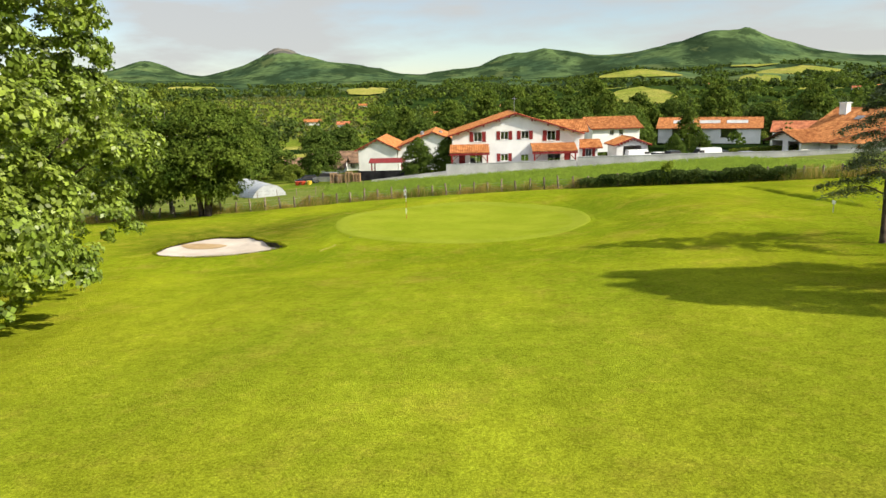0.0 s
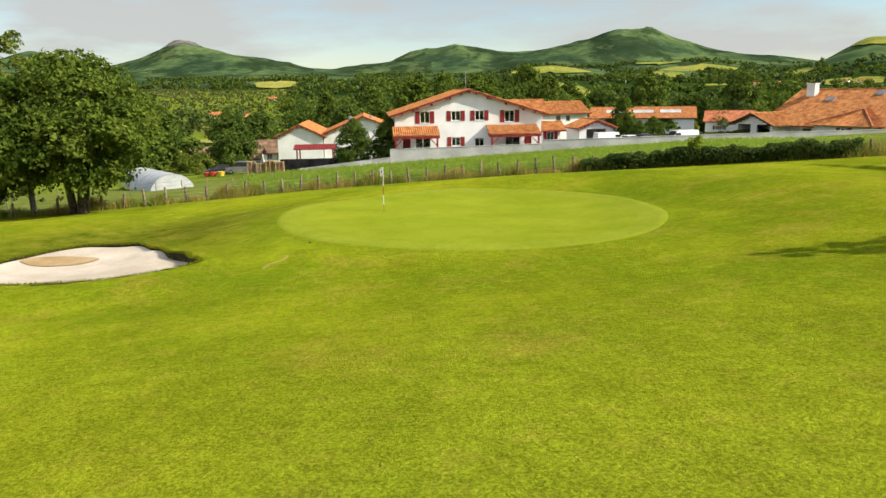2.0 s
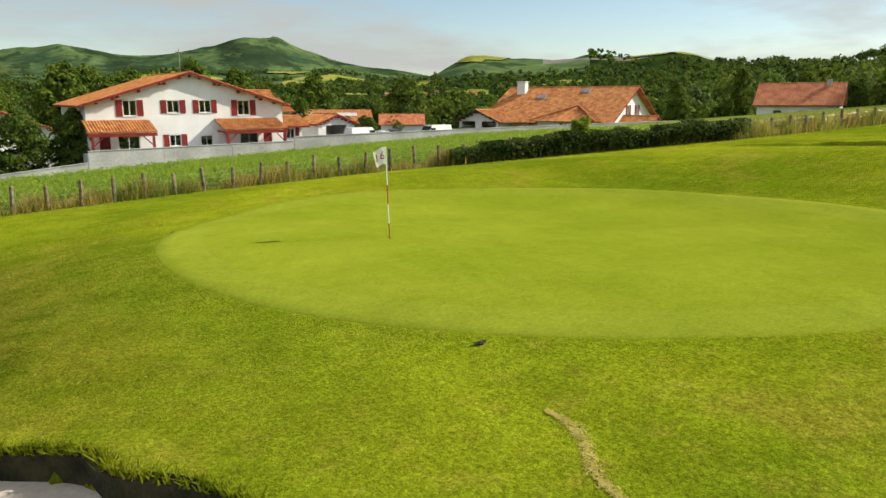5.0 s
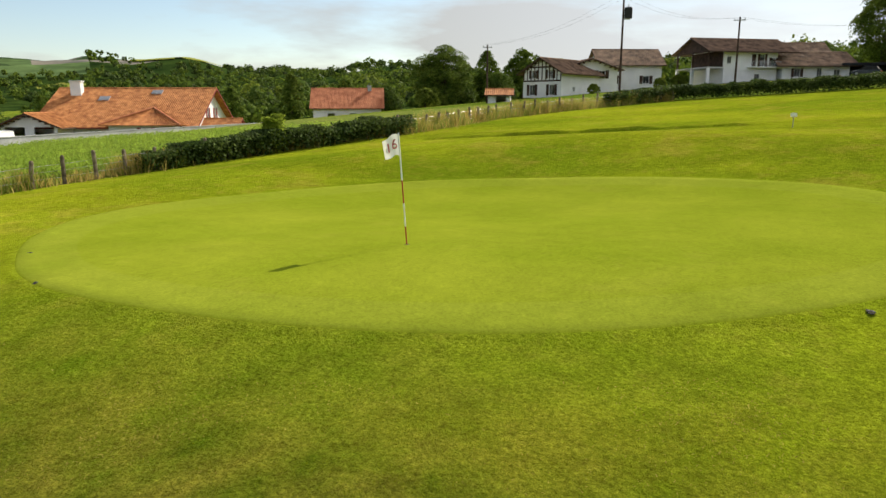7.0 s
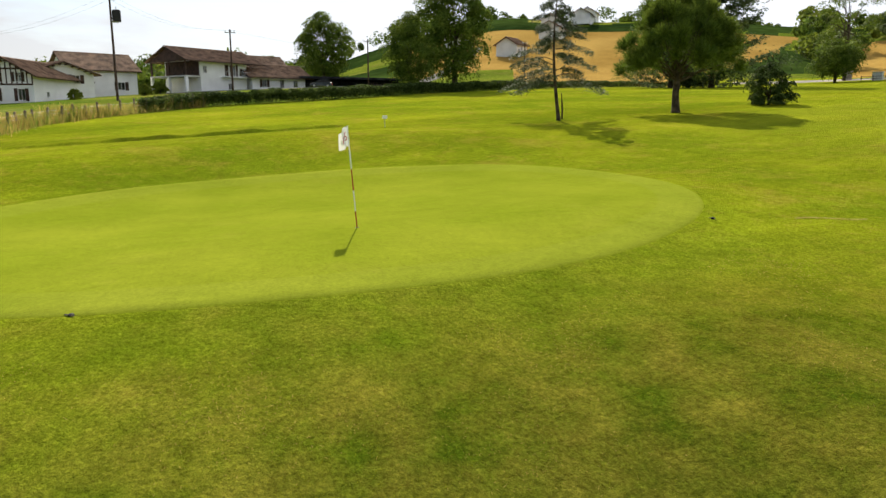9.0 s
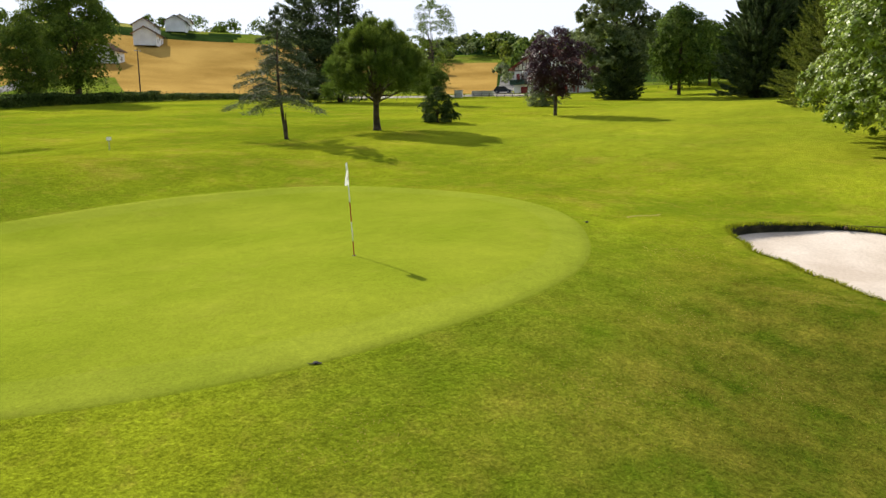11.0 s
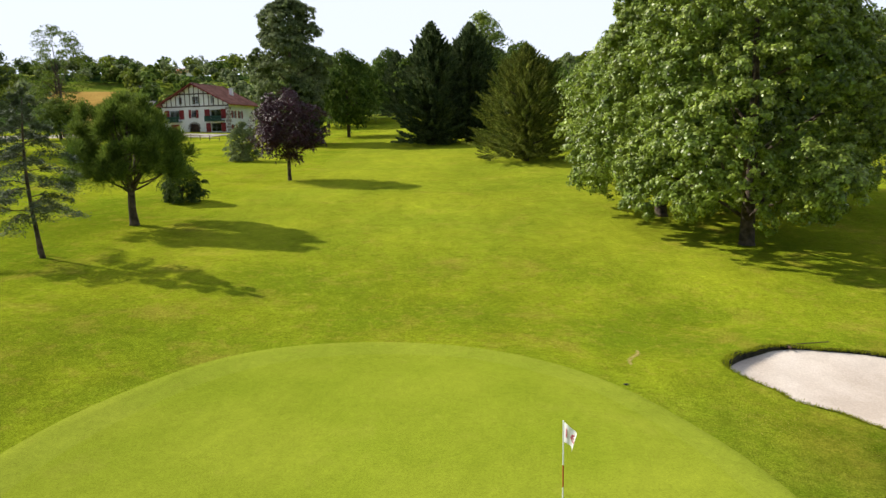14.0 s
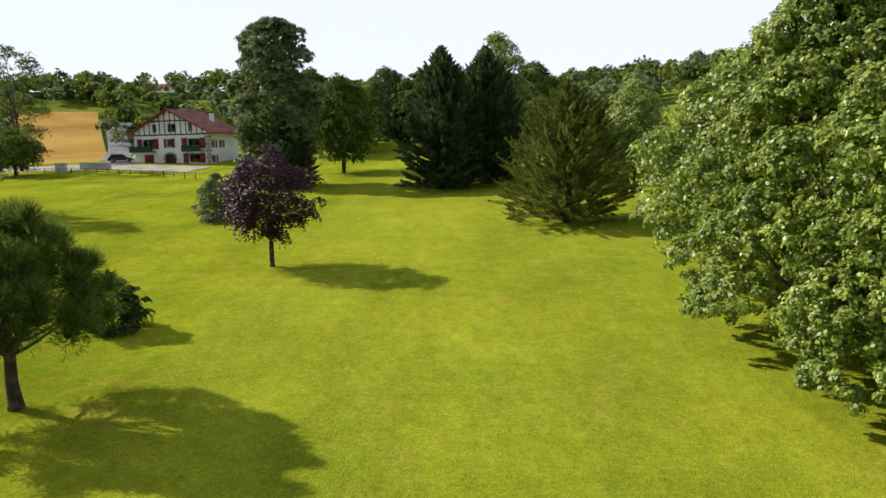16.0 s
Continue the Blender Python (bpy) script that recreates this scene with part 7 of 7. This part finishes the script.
far_house(-34, 168, 0, 14, 9, 1.8, 3.8, "low long building with a grey roof", TILE_BROWN)
for k, (az_, r) in enumerate([(-5, 620), (-2, 560), (1.5, 520), (-8, 700), (4, 640), (9, 600), (30, 800), (31.5, 820), (33, 790), (34, 830), (35.5, 810), (37, 800), (-10, 480), (60, 300), (61.5, 310), (20, 900), (12, 480), (-12.5, 520)]):
    x, y = MID[0] + r * math.sin(radians(az_)), MID[1] + r * math.cos(radians(az_))
    far_house(x, y, -az_ + (k * 37) % 60 - 30, 8 + k % 3 * 2, 7, 3.0, 4.7, "distant white house with an orange roof", TILE if k % 2 else TILE_RED)
for x, y, yaw, w in ((172, -64, -60, 9), (192, -93, -50, 13), (206, -103, -50, 12), (214, -122, -45, 14), (226, -134, -45, 12), (197, -58, -70, 10)):
    far_house(x, y, yaw, w * 0.75, 7, 3.8, 5.8, "white house on the ridge above the wheat", TILE_BROWN)

# ---- yards and road ----
thing("paved_yard", Shape().box(19, 106.3, -4.5, 62, 124, -2.0), ASPHALT, "raised tarmac parking yard behind the wall", "yard", kind="structure")
thing("house_terrace", Shape().box(-0.6, 106.35, -5.0, 18.4, 111.2, -1.87), CONCRETE, "paved terrace in front of the gabled house", "terrace", kind="structure")


def ribbon(name, line, wide, material, label, lift=0.05, step=2.0):
    """A lane laid on the ground along a line of corners."""
    s = Shape()
    pts = along(line, step)
    for i, (x, y, a) in enumerate(pts):
        if 0 < i < len(pts) - 1:
            a = math.atan2(pts[i + 1][1] - pts[i - 1][1], pts[i + 1][0] - pts[i - 1][0])
        w = wide[0] + (wide[1] - wide[0]) * i / len(pts)
        for k in range(5):
            u = (k / 4 - 0.5) * w
            px, py = x - math.sin(a) * u, y + math.cos(a) * u
            s.v.append((px, py, lie(px, py) + lift + (0.03 if 0 < k < 4 else -0.06)))
    s.f = [(5 * i + k, 5 * i + 5 + k, 5 * i + 6 + k, 5 * i + 1 + k) for i in range(len(pts) - 1) for k in range(4)]
    return thing(name, s, material, label, "road", kind="structure", smooth=True)


ribbon("road", [(64, -92), (70, -99), (75, -113), (83, -130), (92, -148), (96, -165), (104, -182), (118, -196)], (5.5, 4.0), ASPHALT, "narrow grey lane climbing past the farmhouse", 0.12)
ribbon("yard_lane", [(98, -72), (86, -82), (74, -88), (60, -86), (46, -81)], (9, 8), GRAVEL, "pale gravel yard in front of the farmhouse", 0.07)
ribbon("field_road", [(118, 44), (124, 20), (128, -6), (160, -32), (196, -62)], (4.0, 4.0), ASPHALT, "narrow lane past the eastern houses", 0.06)

# ---- farm fence ----
def rail_fence(name, line, gap, label, high=1.0, rails=(0.45, 0.85), m=POST_WOOD, r=0.06):
    ob = empty(name, pose(0, 0, 0), label, "fence")
    post = Shape().tube([(0, 0, -0.2), (0, 0, high), (0, 0, high + 0.04)], [r, r, r * 0.6], 7).mesh("post", m)
    spots = along(line, gap)
    for x, y, _ in spots:
        p = new("post", post)
        p.parent = ob
        p.matrix_local = pose(x, y, lie(x, y), rng.normal(0, 2), rng.normal(0, 2), 0)
    for h in rails:
        for (ax, ay, _), (bx, by, _) in zip(spots, spots[1:]):
            part("rail", Shape().tube([(ax, ay, lie(ax, ay) + h), (bx, by, lie(bx, by) + h)], [0.04 if r > 0.05 else 0.008] * 2, 5), m, ob)
    return ob


rng = np.random.default_rng(71)
rail_fence("farm_fence", [(72.5, -77.8), (64, -76.5), (56, -73), (48, -69), (40, -64)], 2.6, "wooden rail fence below the farmhouse yard", m=DARK_WOOD)
rail_fence("wheat_fence", [(92, -8), (100, -24), (108, -44), (112, -58), (106, -72)], 2.2, "line of thin stakes below the wheat field", 1.3, (0.6, 1.0), r=0.045, m=DARK_WOOD)
rail_fence("paddock_fence", [(74, 22), (92, 14), (104, 2), (100, -14)], 3.0, "post fence round the green paddock", 1.1, (0.4, 0.8), r=0.045, m=DARK_WOOD)
sign = empty("notice_board", pose(79.5, -84.2, lie(79.5, -84.2), 0, 0, 200), "pale stone gate post with a small board", "gatepost")
part("pillar", Shape().box(-0.5, -0.4, -0.2, 0.5, 0.4, 1.7, 0.05), STONE, sign)
part("cap", Shape().box(-0.6, -0.5, 1.703, 0.6, 0.5, 1.85, 0.05), CONCRETE, sign)
box_ = empty("utility_cabinet", pose(70.6, -79.8, lie(70.6, -79.8), 0, 0, 190), "pale grey utility cabinet by the fence", "cabinet")
part("body", Shape().box(-0.9, -0.4, -0.1, 0.9, 0.4, 1.5, 0.05), FRAME, box_)
part("lid", Shape().box(-1.0, -0.5, 1.503, 1.0, 0.5, 1.6, 0.03), CONCRETE, box_)
entry = empty("yard_wall", pose(0, 0, 0), "low grey wall beside the farm gate", "wall")
for k in range(3):
    x0, y0 = 69.5 - k * 2.2, -84.5 + 0.7 * k
    part("block", Shape().prism([(x0, y0, lie(x0, y0) - 0.3), (x0 - 2.19, y0 + 0.69, lie(x0 - 2, y0) - 0.3), (x0 - 2.19, y0 + 0.69, lie(x0 - 2, y0) + 1.2), (x0, y0, lie(x0, y0) + 1.2)], (0.1, 0.3, 0)), CONCRETE, entry)

# ---- poles and wires ----
def power_pole(x, y, top, label, box=False, r=0.14):
    z = lie(x, y)
    ob = empty("power_pole", pose(x, y, z), label, "pole", "poles along the lane")
    part("mast", Shape().tube([(0, 0, -0.5), (0, 0, top - z)], [r, r * 0.7], 9), DARK_WOOD, ob)
    part("crossarm", Shape().box(-0.05, -0.7, top - z - 0.45, 0.05, 0.7, top - z - 0.33), METAL, ob)
    for k in (-0.6, 0, 0.6):
        part("insulator", Shape().tube([(0, k, top - z - 0.325), (0, k, top - z - 0.12)], [0.05, 0.03], 6), CONCRETE, ob)
    if box:
        t = part("transformer", Shape().box(-0.5, -1.15, top - z - 3.0, 0.5, -0.16, top - z - 1.6, 0.12), RUBBER, ob, "dark grey transformer box")
        part("bracket", Shape().box(-0.2, -0.9, top - z - 3.15, 0.2, -0.1, top - z - 3.003), METAL, t)
        part("bushing", Shape().tube([(0, -0.65, top - z - 1.597), (0, -0.65, top - z - 1.2)], [0.08, 0.04], 6), CONCRETE, t)
    return ob


masts = [(88.0, 71.0, 11.4), (84.6, 51.8, 17.0), (83.5, 37.5, 13.6), (100, 12, 15.0)]
power_pole(*masts[0], "dark wooden power pole beyond the fence")
power_pole(*masts[1], "tall power pole carrying a transformer box", True, 0.17)
power_pole(*masts[2], "dark wooden power pole before the balcony house")
power_pole(*masts[3], "power pole beside the low black shed")
power_pole(112, -27, 17.5, "power pole at the edge of the wheat")
for (ax, ay, az_), (bx, by, bz) in zip(masts, masts[1:]):
    line = empty("power_line", pose(0, 0, 0), "sagging power wires between two poles", "wire", "wires along the lane")
    for k in (-0.6, 0.6):
        part("wire", Shape().tube([(ax + (bx - ax) * t, ay + k + (by - ay) * t, az_ - 0.1 + (bz - az_) * t - 1.2 * math.sin(math.pi * t)) for t in np.linspace(0, 1, 9)], [0.007] * 9, 4), RUBBER, line)

# ---- vehicles ----
def vehicle(name, x, y, z, yaw, paint, label, L=4.3, W=1.75, H=1.45, van=False, group="parked cars"):
    """A parked car or van: shell, cabin glass, roof, wheels and lamps."""
    ob = empty(name, pose(x, y, z, 0, 0, yaw), label, "van" if van else "car", group)
    waist = H * (0.58 if van else 0.62)
    side = [(-L / 2, 0.32), (-L / 2 + 0.05, waist * 0.75), (-L / 2 + 0.15, waist), (L / 2 - (0.9 if van else 1.15), waist), (L / 2 - 0.1, waist * 0.74), (L / 2, 0.55), (L / 2 - 0.03, 0.28), (-L / 2 + 0.05, 0.25)]
    s = Shape()
    rows = []
    for yy, sh in ((-W / 2 + 0.02, 0.93), (-W / 2 + 0.16, 1.0), (W / 2 - 0.16, 1.0), (W / 2 - 0.02, 0.93)):
        rows += [(px * (0.985 if sh < 1 else 1), yy, 0.28 + (pz - 0.28) * sh) for px, pz in side]
    n = len(side)
    s.add(rows, [(r * n + i, r * n + (i + 1) % n, (r + 1) * n + (i + 1) % n, (r + 1) * n + i) for r in range(3) for i in range(n)] + [tuple(range(n - 1, -1, -1)), tuple(range(3 * n, 4 * n))])
    body = part("body", s, paint, ob)
    back, front = -L / 2 + (0.12 if van else 0.25), L / 2 - (0.75 if van else 1.05)
    tb, tf = back + (0.08 if van else 0.45), front - (0.65 if van else 0.75)
    g = Shape()
    base = [(back, -W / 2 + 0.1), (front, -W / 2 + 0.1), (front, W / 2 - 0.1), (back, W / 2 - 0.1)]
    top = [(tb, -W / 2 + 0.25), (tf, -W / 2 + 0.25), (tf, W / 2 - 0.25), (tb, W / 2 - 0.25)]
    g.add([(*p, waist - 0.01) for p in base] + [(*p, H - 0.06) for p in top], [(3, 2, 1, 0), (4, 5, 6, 7), (0, 1, 5, 4), (1, 2, 6, 5), (2, 3, 7, 6), (3, 0, 4, 7)])
    part("cabin_glass", g, RUBBER if not van else paint, ob, "" if van else "dark tinted glass")
    r = Shape()
    r.box(tb - 0.04, -W / 2 + 0.22, H - 0.055, tf + 0.06, W / 2 - 0.22, H, 0.02)
    part("roof", r, paint, ob)
    if van:
        part("windscreen", Shape().prism([(front - 0.02, -W / 2 + 0.18, waist + 0.05), (front - 0.02, W / 2 - 0.18, waist + 0.05), (tf + 0.08, W / 2 - 0.3, H - 0.12), (tf + 0.08, -W / 2 + 0.3, H - 0.12)], (0.03, 0, 0.02)), RUBBER, ob)
        for k in (-1, 1):
            part("side_window", Shape().box(tf - 0.5, k * (W / 2 - 0.17) - 0.03, waist + 0.1, tf + 0.3, k * (W / 2 - 0.17) + 0.03, H - 0.3), RUBBER, ob)
    for ax_ in (-L * 0.31, L * 0.31):
        for k in (-1, 1):
            w = part("wheel", Shape().tube([(ax_, k * (W / 2 - 0.2), 0.31), (ax_, k * (W / 2 + 0.0), 0.31)], [0.31, 0.31], 16), RUBBER, ob)
            part("rim", Shape().tube([(ax_, k * (W / 2 + 0.001), 0.31), (ax_, k * (W / 2 + 0.012), 0.31)], [0.2, 0.17], 12), METAL, w)
    for k in (-1, 1):
        part("headlight", Shape().box(L / 2 - 0.12, k * (W / 2 - 0.32) - 0.16, waist * 0.62, L / 2 - 0.02, k * (W / 2 - 0.32) + 0.16, waist * 0.74, 0.02), METAL, ob)
        part("tail_light", Shape().box(-L / 2 - 0.015, k * (W / 2 - 0.28) - 0.1, waist * 0.6, -L / 2 + 0.05, k * (W / 2 - 0.28) + 0.1, waist * 0.85, 0.01), RED_PAINT, ob)
    return ob


Y = -2.0
vehicle("delivery_van", 28.8, 109.5, Y, 10, WHITE_PAINT, "white panel van parked behind the wall", 4.6, 1.8, 2.0, True)
vehicle("parked_car", 32.2, 110.5, Y, 25, WHITE_PAINT, "white hatchback parked beside the van", 4.0, 1.7, 1.5)
vehicle("parked_car", 35.0, 112.5, Y, 30, DARK_PAINT, "dark estate car parked in the yard", 4.3, 1.75, 1.5)
vehicle("delivery_van", 38.5, 109.0, Y, 190, WHITE_PAINT, "white high-roofed van parked in the yard", 4.9, 1.85, 2.1, True)
vehicle("parked_car", 42.2, 111.5, Y, 15, DARK_PAINT, "dark car between two white ones", 4.2, 1.75, 1.5)
vehicle("parked_car", 45.0, 108.6, Y, 12, GREY_PAINT, "silver car close behind the wall", 4.3, 1.75, 1.5)
vehicle("pickup_truck", -22.5, 124.8, lie(-22.5, 124.8), 170, GREY_PAINT, "silver pickup parked on the grass", 5.0, 1.85, 1.8)
vehicle("parked_car", -26.5, 126.5, lie(-26.5, 126.5), 200, DARK_PAINT, "dark blue car parked on the grass", 4.3, 1.75, 1.5)
vehicle("parked_car", 66.8, -94.8, lie(66.8, -94.8) + 0.12, 195, DARK_PAINT, "dark blue estate car at the farmhouse", 4.5, 1.8, 1.55)
vehicle("parked_car", 63.8, -99.0, lie(63.8, -99.0) + 0.12, 200, WHITE_PAINT, "white car behind the dark one", 4.2, 1.75, 1.5)
vehicle("parked_car", 118, 15, lie(118, 15) + 0.1, 70, DARK_PAINT, "dark car parked by the lane", 4.2, 1.75, 1.5)
for x, y, m, l in ((-26.2, 121.6, RED_PAINT, "small red plastic tub on the grass"), (-25.0, 121.2, YELLOW_PAINT, "small yellow plastic tub on the grass"), (-27.2, 122, RED_PAINT, "red garden crate on the grass")):
    t = empty("garden_tub", pose(x, y, lie(x, y)), l, "tub")
    part("shell", Shape().tube([(0, 0, 0), (0, 0, 0.5), (0, 0, 0.6)], [0.35, 0.45, 0.48], 12), m, t)
    part("rim", Shape().tube([(0, 0, 0.603), (0, 0, 0.66)], [0.5, 0.5], 12), m, t)

# ---- plastic tunnel and garden ----
tun = empty("poly_tunnel", pose(-27.5, 98.5, lie(-27.5, 98.5), 0, 0, 35), "low milky plastic growing tunnel", "tunnel")
film = Shape()
arc = [(math.cos(a) * 2.4, math.sin(a) * 2.1) for a in np.linspace(0, math.pi, 15)]
film.add([(x, u, z - 0.1) for u in (-5, -2.5, 0, 2.5, 5) for x, z in arc], [(i * 15 + k, i * 15 + k + 1, (i + 1) * 15 + k + 1, (i + 1) * 15 + k) for i in range(4) for k in range(14)])
part("film", film, FILM, tun, smooth=True)
for u in (-5, 5):
    e = Shape()
    e.add([(x, u, z - 0.1) for x, z in arc], [tuple(range(15))])
    part("end_panel", e, FILM, tun)
for u in (-5, -2.5, 0, 2.5, 5):
    part("hoop", Shape().tube([(x * 1.01, u, z * 1.01 - 0.1) for x, z in arc], [0.025] * 15, 5), METAL, tun)
rail_fence("garden_fence", [(-40, 92), (-28, 90), (-18, 92), (-10, 99)], 2.5, "second wire fence beyond the garden", 1.0, (0.5, 0.9), r=0.045)
rail_fence("vine_stakes", [(-60, 84), (-46, 82), (-34, 80)], 1.6, "row of pale vineyard stakes", 1.2, (0.7,), r=0.04)
